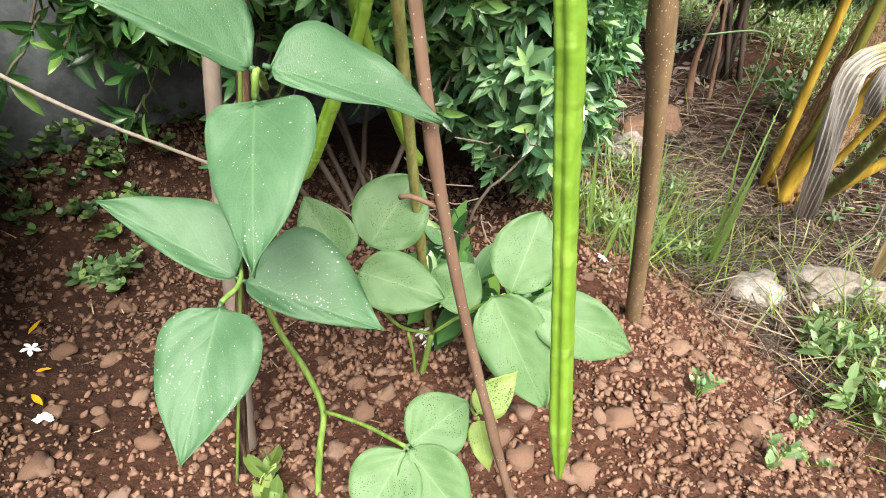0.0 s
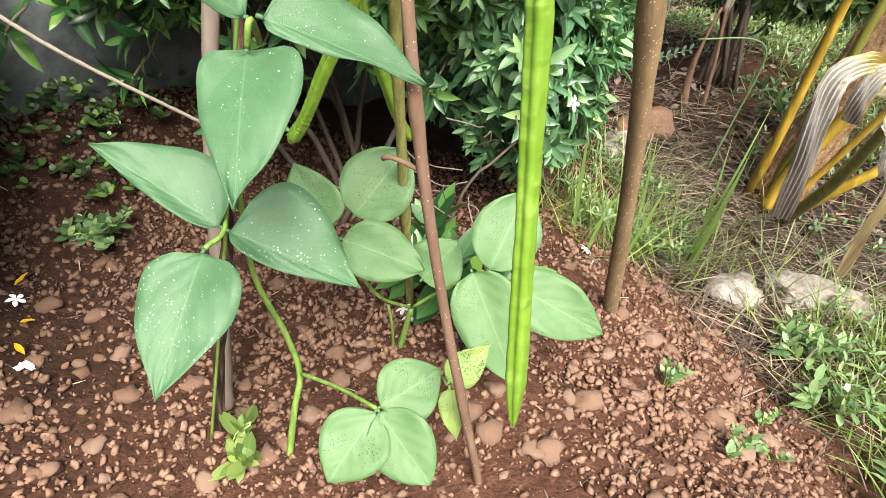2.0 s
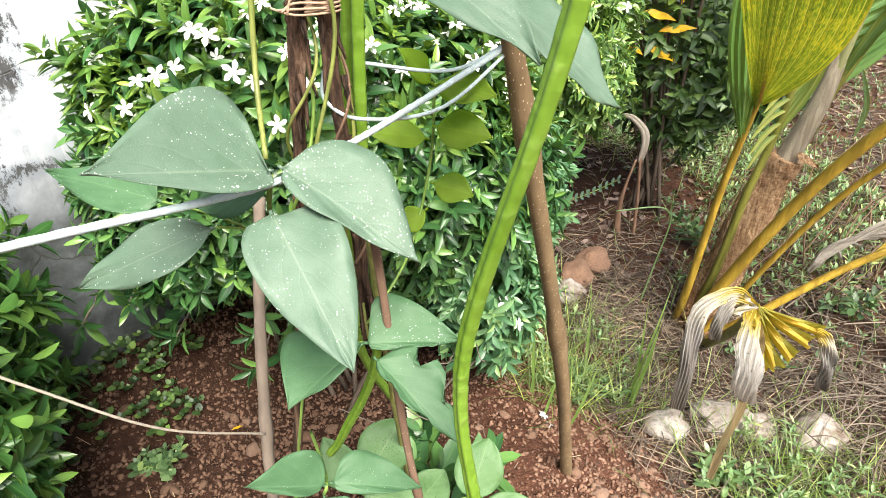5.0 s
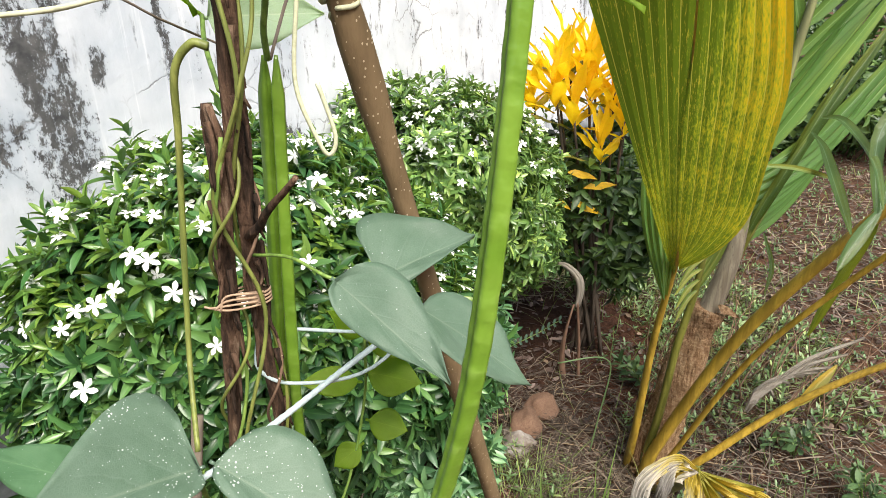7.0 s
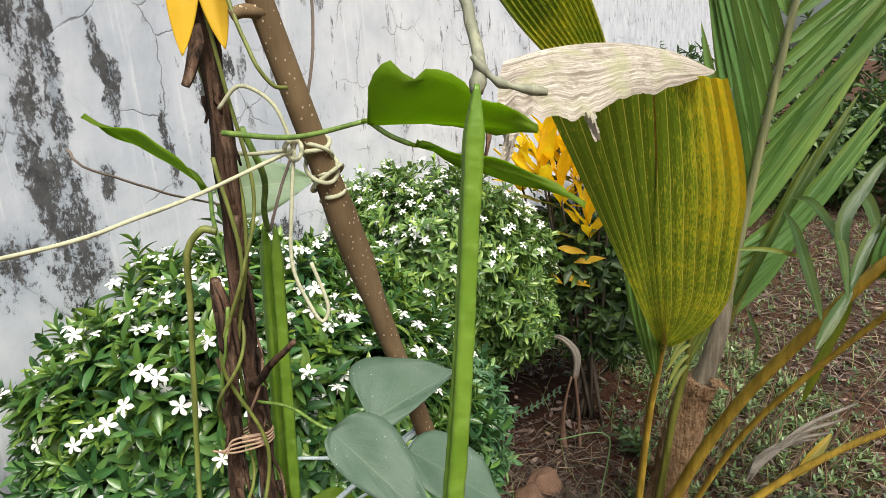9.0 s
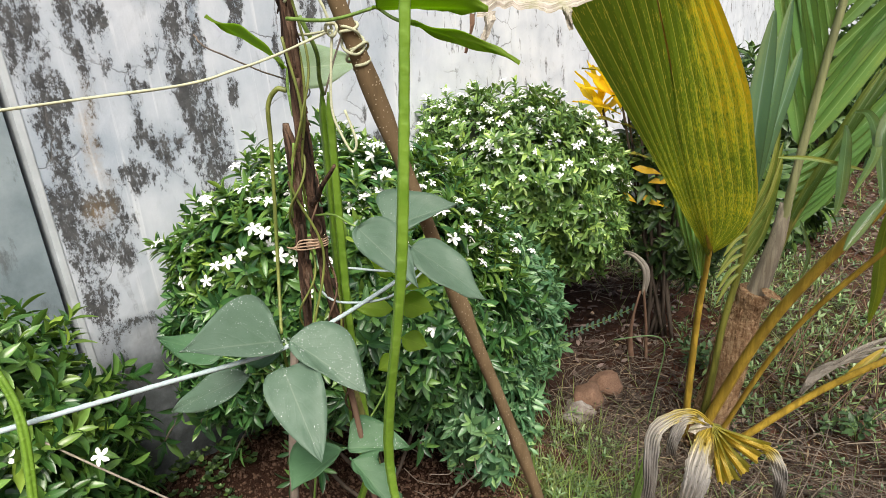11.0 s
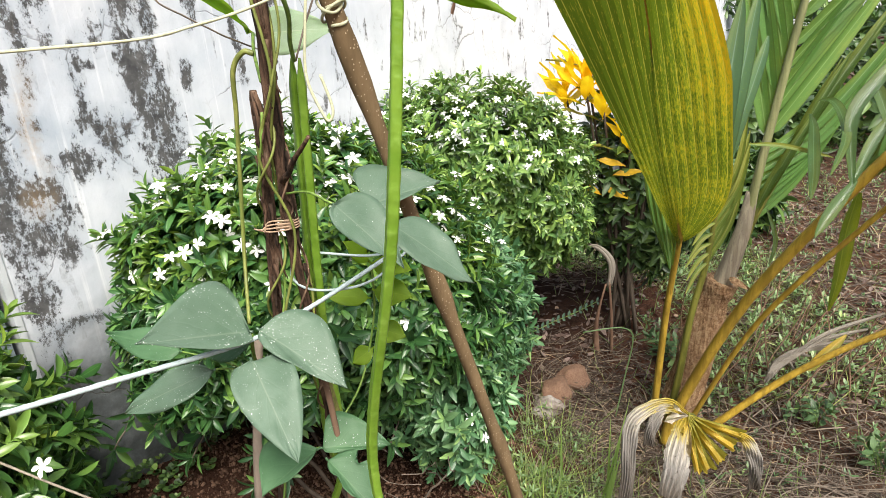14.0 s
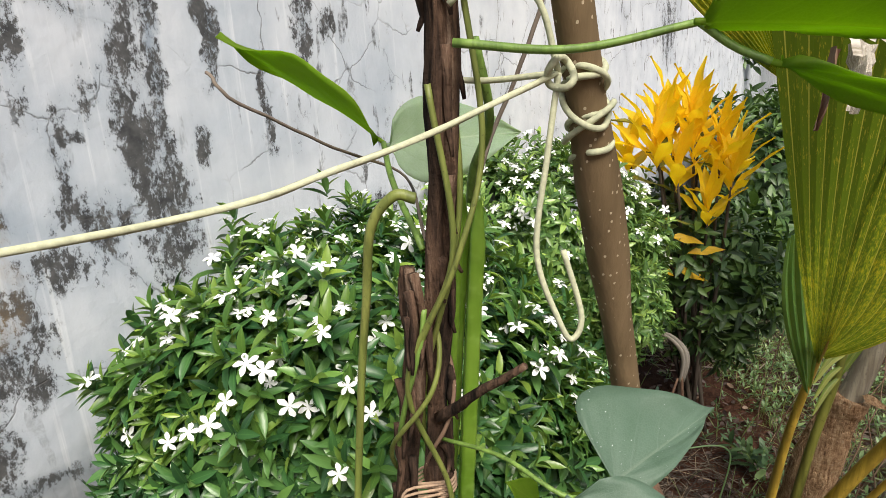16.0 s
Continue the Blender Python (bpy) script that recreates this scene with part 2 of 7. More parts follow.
def bean_leaf_material(name, a, b, dust=0.0, holes=0.0, through=0.25):
    """A bean leaflet: matt blue-green, pale midrib and slanting side veins, white specks."""
    k = Mat(name, 0.54, 0.45)
    u, v, w = k.sep(k.coord("UV"))
    d = k.math("ABSOLUTE", k.math("SUBTRACT", v, 0.5))
    rib = k.ramp(d, [(0.0, 1.0), (0.008, 0.8), (0.017, 0.0)])
    s = k.math("FRACT", k.math("ADD", k.math("MULTIPLY", k.math("SUBTRACT", u, k.math("MULTIPLY", d, 0.95)), 5.3), k.math("MULTIPLY", k.noise(24, 3), 0.9)))
    side = k.ramp(k.math("ABSOLUTE", k.math("SUBTRACT", s, 0.5)), [(0.0, 1.0), (0.05, 0.0)])
    soft = k.ramp(k.math("ABSOLUTE", k.math("SUBTRACT", s, 0.5)), [(0.0, 1.0), (0.5, 0.0)], "EASE")
    blotch = k.noise(14, 5, 0.6)
    c = k.ramp(blotch, [(0.3, a), (0.7, b)])
    c = k.mix(k.ramp(k.noise(55, 4, 0.65), [(0.40, 0.0), (0.75, 0.45)]), c, (a[0] * 0.62, a[1] * 0.72, a[2] * 0.62))
    crease = k.ramp(k.math("ABSOLUTE", k.math("SUBTRACT", s, 0.60)), [(0.0, 1.0), (0.09, 0.0)])
    c = k.mix(k.math("MULTIPLY", k.math("MULTIPLY", crease, k.ramp(d, [(0.0, 1.0), (0.42, 0.2)])), 0.20), c, (a[0] * 0.48, a[1] * 0.58, a[2] * 0.5))
    c = k.mix(k.math("MULTIPLY", k.math("MULTIPLY", side, k.ramp(d, [(0.0, 1.0), (0.40, 0.25)])), 0.24), c, (b[0] * 1.6, b[1] * 1.35, b[2] * 1.5))
    net = k.ramp(k.voronoi(520, "DISTANCE_TO_EDGE"), [(0.0, 1.0), (0.16, 0.0)])
    c = k.mix(k.math("MULTIPLY", net, 0.16), c, (b[0] * 1.5, b[1] * 1.3, b[2] * 1.4))
    c = k.mix(k.math("MULTIPLY", rib, 0.30), c, (b[0] * 2.0, b[1] * 1.6, b[2] * 1.6))
    if dust:
        # splashes and droppings: many fine specks in drifts, few large ones
        clump = k.ramp(k.noise(13, 4, 0.7), [(0.50 - 0.20 * dust, 0.0), (0.72 - 0.18 * dust, 1.0)])
        for scale, reach, keep in ((420, 0.25, 0.55), (230, 0.20, 0.66), (125, 0.15, 0.78)):
            sp = k.voronoi(scale, "F1")
            pick = k.math("GREATER_THAN", k.sep(k.voronoi(scale, "F1", None, "Color"))[0], keep - 0.15 * dust)
            size = k.math("MULTIPLY", k.math("MULTIPLY", clump, reach * (0.45 + 0.65 * dust)), k.ramp(k.noise(160, 2), [(0.3, 0.3), (0.7, 1.4)]))
            c = k.mix(k.math("MULTIPLY", k.math("MULTIPLY", k.math("LESS_THAN", sp, size), pick), 0.75), c, (0.74, 0.78, 0.75))
    if holes:
        sp = k.voronoi(420, "F1")
        cl = k.ramp(k.noise(30, 3, 0.6), [(0.42, 0.0), (0.6, 1.0)])
        c = k.mix(k.math("LESS_THAN", sp, k.math("MULTIPLY", cl, holes)), c, (0.03, 0.055, 0.02))
    k.color(c)
    k.bump(k.math("SUBTRACT", k.math("ADD", k.math("MULTIPLY", k.noise(38, 3), 0.9), k.math("MULTIPLY", k.noise(220, 4), 0.35)), k.math("ADD", k.math("MULTIPLY", soft, 0.38), k.math("MULTIPLY", net, 0.10))), 0.34, 0.0020)
    k.translucent(k.mix(0.6, c, (b[0] * 1.4, b[1] * 1.5, 0.02)), through)
    return k.m


def stem_material(name, a, b, rough=0.5, scale=60):
    k = Mat(name, rough, 0.45)
    n = k.noise(scale, 5, 0.6, k.coord(scale=(1, 1, 0.25)))
    c = k.ramp(n, [(0.3, a), (0.7, b)])
    long = k.noise(scale * 2.2, 4, 0.65, k.coord(scale=(1, 1, 0.05)))
    c = k.mix(k.ramp(long, [(0.44, 0.6), (0.58, 0.0)]), c, (a[0] * 0.55, a[1] * 0.55, a[2] * 0.6))
    c = k.mix(k.ramp(k.noise(scale * 4, 4, 0.7), [(0.60, 0.0), (0.70, 0.6)]), c, (a[0] * 0.35, a[1] * 0.3, a[2] * 0.4))
    k.color(c)
    k.bump(k.math("ADD", n, long), 0.4, 0.0015)
    return k.m


def bark_material(name, a, b, spot=0.0):
    k = Mat(name, 0.85, 0.25)
    n = k.noise(70, 6, 0.65, k.coord(scale=(1, 1, 0.18)))
    big = k.noise(12, 4)
    c = k.mix(0.5, k.ramp(n, [(0.3, a), (0.7, b)]), k.ramp(big, [(0.3, a), (0.7, b)]))
    h = n
    if spot:
        sp = k.voronoi(270, "F1", k.coord(scale=(1, 1, 0.8)))
        dot = k.math("LESS_THAN", sp, spot)
        pick = k.math("GREATER_THAN", k.sep(k.voronoi(270, "F1", k.coord(scale=(1, 1, 0.8)), "Color"))[0], 0.45)
        dot = k.math("MULTIPLY", dot, pick)
        c = k.mix(dot, c, (0.50, 0.41, 0.28))
        h = k.math("ADD", n, k.math("MULTIPLY", dot, 1.2))
    k.color(c)
    k.bump(h, 0.7, 0.0025)
    return k.m


def rotten_material():
    """Old split wood: black grooves along the grain, rusty brown ridges, grey weathered streaks."""
    k = Mat("weathered_dark_wood", 0.9, 0.2)
    g = k.noise(95, 6, 0.7, k.coord(scale=(1, 1, 0.07)))
    c = k.ramp(g, [(0.36, (0.010, 0.007, 0.005)), (0.46, (0.048, 0.029, 0.020)), (0.57, (0.125, 0.074, 0.048)), (0.70, (0.27, 0.195, 0.140))])
    c = k.mix(k.ramp(k.noise(26, 5, 0.7), [(0.48, 0.0), (0.66, 0.6)]), c, (0.035, 0.022, 0.015))
    k.color(c)
    k.bump(k.math("ADD", g, k.math("MULTIPLY", k.noise(140, 4, 0.7), 0.35)), 1.0, 0.005)
    return k.m


def fan_material():
    """An ageing pleated blade: dark olive, thin yellow ribs, yellow flecks, one side turned gold."""
    k = Mat("yellowing_palm_blade", 0.36, 0.5)
    u, v, w = k.sep(k.coord("UV"))
    fleck = k.noise(1.0, 4, 0.7, k.coord("UV", (55, 95, 1)))
    streak = k.noise(1.0, 3, 0.6, k.coord("UV", (1.8, 16, 1)))
    side = k.math("MULTIPLY", k.math("SUBTRACT", 0.34, v), 0.76)
    f = k.math("ADD", k.math("ADD", k.math("MULTIPLY", fleck, 0.86), k.math("MULTIPLY", k.math("SUBTRACT", streak, 0.10), 0.20)), k.math("MULTIPLY", side, k.ramp(u, [(0.42, 0.0), (0.92, 1.25)])))
    f = k.math("ADD", f, k.math("MULTIPLY", k.math("SUBTRACT", k.noise(11, 5, 0.65), 0.5), 0.40))
    c = k.ramp(f, [(0.46, (0.105, 0.170, 0.012)), (0.53, (0.23, 0.29, 0.018)), (0.63, (0.50, 0.44, 0.022)), (0.80, (0.82, 0.52, 0.014))])
    rl = k.math("ABSOLUTE", k.math("SUBTRACT", k.math("FRACT", k.math("MULTIPLY", v, 13.0)), 0.5))
    c = k.mix(k.math("MULTIPLY", k.ramp(rl, [(0.0, 1.0), (0.045, 0.0)]), 0.9), c, (0.74, 0.66, 0.11))
    c = k.mix(k.ramp(v, [(0.0, 0.7), (0.02, 0.0)]), c, (0.62, 0.46, 0.03))
    groove = k.math("MULTIPLY", k.ramp(rl, [(0.30, 0.0), (0.5, 0.55)]), k.ramp(streak, [(0.4, 1.0), (0.6, 0.2)]))
    c = k.mix(k.math("MULTIPLY", groove, 0.22), c, (0.10, 0.17, 0.013))
    spots = k.ramp(k.noise(1.0, 3, 0.75, k.coord("UV", (34, 95, 1))), [(0.57, 0.0), (0.64, 0.8)])
    dots = k.math("MULTIPLY", spots, k.ramp(k.noise(10, 3), [(0.38, 0.15), (0.6, 1.0)]))
    c = k.mix(dots, c, (0.60, 0.48, 0.05))
    k.color(c)
    k.bump(k.noise(1.0, 2, 0.5, k.coord("UV", (1, 260, 1))), 0.3, 0.002)
    k.translucent(k.mix(0.12, c, (0.42, 0.46, 0.016)), 0.58)
    return k.m


def palm_blade_material(name, green, yellow, bias, dry=(0.5, 0.45, 0.36)):
    """A pleated palm blade: green ground, yellow stripes along the ribs, pale flecks."""
    k = Mat(name, 0.38, 0.5)
    u, v, w = k.sep(k.coord("UV"))
    stripe = k.noise(1.0, 3, 0.6, k.coord("UV", (0.7, 34, 1)))
    edge = k.math("ABSOLUTE", k.math("SUBTRACT", v, 0.5))
    f = k.math("ADD", k.math("MULTIPLY", stripe, 0.9), k.math("MULTIPLY", k.math("SUBTRACT", u, 0.45), 0.28))
    f = k.math("ADD", f, k.math("MULTIPLY", k.math("SUBTRACT", 0.5, v), 0.5))
    f = k.math("ADD", f, bias)
    f = k.math("ADD", f, k.math("MULTIPLY", k.math("SUBTRACT", k.noise(12, 5, 0.6), 0.5), 0.5))
    c = k.ramp(f, [(0.38, green), (0.56, (green[0] * 1.9, green[1] * 1.25, green[2])), (0.72, yellow), (0.95, (yellow[0] * 1.15, yellow[1] * 0.85, yellow[2]))])
    rl = k.math("ABSOLUTE", k.math("SUBTRACT", k.math("FRACT", k.math("MULTIPLY", v, 17.0)), 0.5))
    c = k.mix(k.math("MULTIPLY", k.ramp(rl, [(0.0, 1.0), (0.09, 0.0)]), 0.32), c, (yellow[0], yellow[1] * 1.1, 0.05))
    fleck = k.math("LESS_THAN", k.voronoi(120, "F1"), 0.16)
    c = k.mix(k.math("MULTIPLY", fleck, 0.5), c, (yellow[0], yellow[1] * 1.05, 0.12))
    c = k.mix(k.ramp(k.rand(), [(0.0, 0.45), (0.6, 0.0)]), c, (green[0] * 0.45, green[1] * 0.5, green[2] * 0.5))
    c = k.mix(k.ramp(edge, [(0.40, 0.0), (0.48, 0.6)]), c, (green[0] * 0.4, green[1] * 0.42, green[2] * 0.4))
    c = k.mix(k.ramp(edge, [(0.0, 0.6), (0.05, 0.0)]), c, (yellow[0] * 1.3, yellow[1] * 1.2, yellow[2] * 1.5))
    k.color(c)
    k.bump(k.noise(1.0, 2, 0.5, k.coord("UV", (1, 260, 1))), 0.3, 0.002)
    k.translucent(k.mix(0.4, c, (0.55, 0.48, 0.01)), 0.42)
    return k.m


def dry_blade_material(name="dry_palm_blade", gain=1.0, warm=1.0, streak=0.0):
    k = Mat(name, 0.8, 0.3)
    n = k.noise(1.0, 4, 0.6, k.coord("UV", (1.5, 30, 1)))
    c = k.ramp(n, [(0.3, (0.11 * gain, 0.085 * gain, 0.07 * gain)), (0.5, (0.40 * gain, 0.36 * gain, 0.32 * gain)), (0.7, (0.60 * gain, 0.58 * gain, 0.51 * gain))])
    c = k.mix(k.ramp(k.noise(25, 5, 0.7), [(0.55, 0.0), (0.68, 0.6)]), c, (0.14, 0.10, 0.075))
    if streak:
        # broken grey-green lines along the folds, olive where it is still alive
        ln = k.ramp(k.noise(1.0, 4, 0.7, k.coord("UV", (16, 75, 1))), [(0.50, 0.0), (0.58, streak)])
        c = k.mix(ln, c, (0.23, 0.21, 0.14))
        c = k.mix(k.ramp(k.noise(13, 4, 0.6), [(0.54, 0.0), (0.64, 0.55)]), c, (0.40, 0.42, 0.22))
    c = k.mix(1.0, c, (1.0, 0.5 + 0.5 * warm, warm * warm), "MULTIPLY")
    k.color(c)
    k.bump(n, 0.5, 0.002)
    k.translucent((0.55, 0.5, 0.34), 0.2)
    return k.m


def fibre_material():
    """Matted palm fibre: coarse tan and red-brown strands, dark gaps, darker near the soil."""
    k = Mat("palm_fibre", 0.9, 0.15)
    x, y, z = k.sep(k.coord())
    strand = k.noise(150, 6, 0.75, k.coord(scale=(1, 1, 0.13)))
    weave = k.noise(190, 5, 0.7, k.coord(scale=(0.35, 0.35, 1)))
    big = k.noise(16, 5, 0.65)
    c = k.ramp(k.math("ADD", k.math("MULTIPLY", strand, 0.65), k.math("MULTIPLY", weave, 0.35)), [(0.34, (0.085, 0.048, 0.028)), (0.47, (0.30, 0.180, 0.098)), (0.60, (0.52, 0.36, 0.215))])
    c = k.mix(k.ramp(big, [(0.36, 0.65), (0.52, 0.0)]), c, k.mix(1.0, c, (0.48, 0.37, 0.31), "MULTIPLY"))
    c = k.mix(k.ramp(k.noise(60, 4, 0.7), [(0.60, 0.0), (0.70, 0.8)]), c, (0.52, 0.40, 0.27))
    k.color(c)
    k.bump(k.math("ADD", k.math("ADD", strand, k.math("MULTIPLY", weave, 0.6)), k.math("MULTIPLY", big, 1.5)), 1.0, 0.006)
    return k.m


def dying_blade_material():
    """A dying fold: yellow at the hub, bleached further out, grey and brown at the torn end, dark creases."""
    k = Mat("dying_palm_fold", 0.75, 0.3)
    u, v, w = k.sep(k.coord("UV"))
    crease = k.noise(1.0, 3, 0.6, k.coord("UV", (1.4, 26, 1)))
    f = k.math("ADD", u, k.math("MULTIPLY", k.math("SUBTRACT", k.noise(1.0, 4, 0.7, k.coord("UV", (5, 11, 1))), 0.5), 0.7))
    c = k.ramp(f, [(0.16, (0.52, 0.40, 0.05)), (0.30, (0.62, 0.53, 0.24)), (0.40, (0.55, 0.51, 0.44)), (0.62, (0.33, 0.315, 0.295)), (0.92, (0.12, 0.10, 0.08))])
    c = k.mix(k.ramp(crease, [(0.52, 0.0), (0.66, 0.7)]), c, (0.12, 0.10, 0.075))
    c = k.mix(k.ramp(k.noise(90, 4, 0.7), [(0.60, 0.0), (0.68, 0.75)]), c, (0.05, 0.038, 0.028))
    k.color(c)
    k.bump(k.noise(1.0, 2, 0.5, k.coord("UV", (1.2, 60, 1))), 0.5, 0.0022)
    k.translucent(c, 0.3)
    return k.m


def plain_material(name, col, rough=0.7, var=0.15, scale=40, spec=0.4):
    k = Mat(name, rough, spec)
    n = k.noise(scale, 5, 0.6)
    lo, hi = tuple(x * (1 - var) for x in col), tuple(min(1, x * (1 + var)) for x in col)
    k.color(k.ramp(n, [(0.3, lo), (0.7, hi)]))
    k.bump(n, 0.3, 0.001)
    return k.m


def rock_material():
    """Weathered stone: pale grey, brown earth stains, a few dark pits."""
    k = Mat("weathered_rock", 0.9, 0.25)
    co = k.node("ShaderNodeNewGeometry").outputs["Position"]
    c = k.ramp(k.noise(18, 5, 0.6, co), [(0.32, (0.115, 0.082, 0.060)), (0.50, (0.27, 0.235, 0.205)), (0.66, (0.40, 0.375, 0.345))])
    c = k.mix(k.ramp(k.noise(120, 5, 0.7, co), [(0.35, 0.55), (0.50, 0.0)]), c, (0.10, 0.075, 0.055))
    k.color(c)
    k.bump(k.math("ADD", k.noise(45, 6, 0.65, co), k.noise(160, 4, 0.6, co)), 0.6, 0.006)
    return k.m


def pod_material():
    k = Mat("bean_pod", 0.30, 0.5)
    u, v, w = k.sep(k.coord("UV"))
    n = k.noise(30, 4)
    c = k.ramp(n, [(0.3, (0.112, 0.225, 0.018)), (0.7, (0.19, 0.325, 0.040))])
    rib = k.noise(1.0, 2, 0.5, k.coord("UV", (110, 2.2, 1)))
    c = k.mix(k.ramp(rib, [(0.54, 0.0), (0.70, 0.35)]), c, (0.30, 0.47, 0.10))
    k.color(c)
    k.bump(k.math("ADD", rib, k.math("MULTIPLY", n, 0.3)), 0.4, 0.0030)
    k.translucent((0.25, 0.5, 0.03), 0.12)
    return k.m


M_SOIL = soil_material()
M_STONE = stone_material("red_stone", (0.135, 0.071, 0.045), (0.215, 0.122, 0.080), (0.31, 0.203, 0.147))
M_STONE_J = stone_material("red_gravel", (0.080, 0.037, 0.022), (0.140, 0.066, 0.040), (0.220, 0.122, 0.080), "island")
M_ROCK = rock_material()
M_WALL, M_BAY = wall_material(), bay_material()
M_JASY = bush_leaf_material("young_jasmine_leaf", (0.040, 0.112, 0.026), (0.098, 0.210, 0.038), (0.22, 0.35, 0.066), 0.32, 0.35)
M_JAS3 = bush_leaf_material("blue_green_jasmine_leaf", (0.046, 0.132, 0.062), (0.105, 0.240, 0.105), (0.205, 0.37, 0.165), 0.42, 0.25)
M_JASB = bush_leaf_material("bright_jasmine_leaf", (0.021, 0.074, 0.019), (0.058, 0.152, 0.033), (0.135, 0.265, 0.055), 0.33, 0.15)
M_JAS = bush_leaf_material("jasmine_leaf", (0.016, 0.060, 0.020), (0.046, 0.138, 0.037), (0.115, 0.245, 0.060), 0.36, 0.15)
M_JAS2 = bush_leaf_material("small_jasmine_leaf", (0.048, 0.120, 0.034), (0.128, 0.238, 0.060), (0.27, 0.42, 0.115), 0.33, 0.25)
M_WEED = bush_leaf_material("weed_leaf", (0.040, 0.088, 0.032), (0.085, 0.160, 0.060), (0.175, 0.275, 0.115), 0.5)
M_GRASS = bush_leaf_material("grass_blade", (0.085, 0.145, 0.042), (0.155, 0.225, 0.075), (0.28, 0.34, 0.14), 0.5, 0.5)
M_LUSH = bush_leaf_material("lush_grass_blade", (0.11, 0.20, 0.05), (0.20, 0.32, 0.08), (0.34, 0.45, 0.14), 0.45, 0.5)
M_PALEWEED = bush_leaf_material("pale_weed_leaf", (0.10, 0.195, 0.075), (0.185, 0.30, 0.125), (0.29, 0.40, 0.19), 0.45, 0.3)
M_BLUE = bush_leaf_material("blue_green_weed_leaf", (0.035, 0.085, 0.055), (0.06, 0.13, 0.085), (0.11, 0.20, 0.14), 0.5)
M_FAR = bush_leaf_material("far_leaf", (0.018, 0.045, 0.015), (0.042, 0.092, 0.021), (0.095, 0.175, 0.04), 0.5)
M_STRAW = bush_leaf_material("dry_straw", (0.022, 0.014, 0.010), (0.070, 0.048, 0.033), (0.25, 0.20, 0.15), 0.8, 0.05)
M_LITTER = bush_leaf_material("fallen_leaf_litter", (0.040, 0.022, 0.017), (0.105, 0.062, 0.048), (0.23, 0.17, 0.145), 0.8, 0.05)
M_PETAL = plain_material("white_petal", (0.86, 0.87, 0.84), 0.5, 0.04, 200)
M_BEAN = bean_leaf_material("bean_leaf", (0.056, 0.140, 0.062), (0.090, 0.190, 0.090), 0.50)
M_PALELEAF = bean_leaf_material("pale_bean_leaf", (0.40, 0.52, 0.41), (0.50, 0.62, 0.50), 0.0, 0.0, 0.5)
M_DUSTY = bean_leaf_material("dusty_bean_leaf", (0.085, 0.150, 0.098), (0.135, 0.205, 0.150), 0.82, 0.0, 0.2)
M_GREYLEAF = bean_leaf_material("grey_green_bean_leaf", (0.085, 0.150, 0.098), (0.130, 0.200, 0.145), 0.30, 0.0, 0.2)
M_YOUNG = bean_leaf_material("young_bean_leaf", (0.082, 0.178, 0.062), (0.135, 0.245, 0.100), 0.10, 0.24)
M_BRIGHT = bean_leaf_material("bright_bean_leaf", (0.22, 0.34, 0.030), (0.32, 0.46, 0.055), 0.0, 0.0, 0.7)
M_SICK = bean_leaf_material("yellowing_bean_leaf", (0.16, 0.26, 0.06), (0.27, 0.36, 0.10), 0.0, 0.34)
M_YLEAF = bean_leaf_material("yellow_leaf", (0.55, 0.33, 0.01), (0.68, 0.43, 0.02), 0.0, 0.0, 0.35)
M_YPLAIN = plain_material("smooth_yellow_leaf", (0.74, 0.46, 0.025), 0.5, 0.10, 25)
M_VINE = stem_material("vine_stem", (0.13, 0.24, 0.04), (0.24, 0.36, 0.08))
M_VINE_OLD = stem_material("olive_stem", (0.14, 0.18, 0.035), (0.25, 0.27, 0.07))
M_POD = pod_material()
M_POLE = bark_material("speckled_bark", (0.115, 0.078, 0.040), (0.245, 0.170, 0.092), 0.20)
M_STAKE = bark_material("grey_bark", (0.12, 0.095, 0.075), (0.25, 0.205, 0.165))
M_DARKTWIG = bark_material("dark_shrub_bark", (0.045, 0.034, 0.026), (0.125, 0.098, 0.076))
M_THIN = bark_material("brown_twig_bark", (0.11, 0.065, 0.042), (0.24, 0.155, 0.105), 0.14)
M_CANE = stem_material("green_cane", (0.20, 0.22, 0.06), (0.32, 0.31, 0.10), 0.6)
M_DARKWOOD = rotten_material()
M_ROPE = plain_material("white_rope", (0.40, 0.49, 0.50), 0.8, 0.15, 300)
M_PALESTEM = stem_material("pale_peduncle", (0.26, 0.28, 0.18), (0.42, 0.42, 0.30), 0.6)
M_SCRAP = plain_material("white_paper", (0.72, 0.72, 0.70), 0.7, 0.15, 60)
M_TWINE = plain_material("pale_twine", (0.48, 0.49, 0.33), 0.85, 0.2, 300)
M_JUTE = plain_material("old_jute", (0.36, 0.25, 0.17), 0.9, 0.35, 200)
M_STRING = plain_material("grey_string", (0.27, 0.235, 0.19), 0.9, 0.25, 200)
M_PALMG = palm_blade_material("palm_leaflet", (0.125, 0.28, 0.075), (0.29, 0.46, 0.15), -0.16)
M_PALMB = palm_blade_material("blue_green_palm_leaflet", (0.13, 0.27, 0.16), (0.28, 0.42, 0.27), -0.2)
M_PALMY = palm_blade_material("pale_palm_leaflet", (0.15, 0.23, 0.048), (0.33, 0.38, 0.11), 0.0)
M_PALML = palm_blade_material("lime_palm_leaflet", (0.16, 0.31, 0.030), (0.36, 0.50, 0.07), -0.12)
M_PALMD = palm_blade_material("dark_palm_leaflet", (0.060, 0.125, 0.026), (0.22, 0.30, 0.08), -0.14)
M_FAN = fan_material()
M_GLOSSY = palm_blade_material("glossy_palm_leaflet", (0.070, 0.15, 0.052), (0.16, 0.27, 0.10), -0.12)
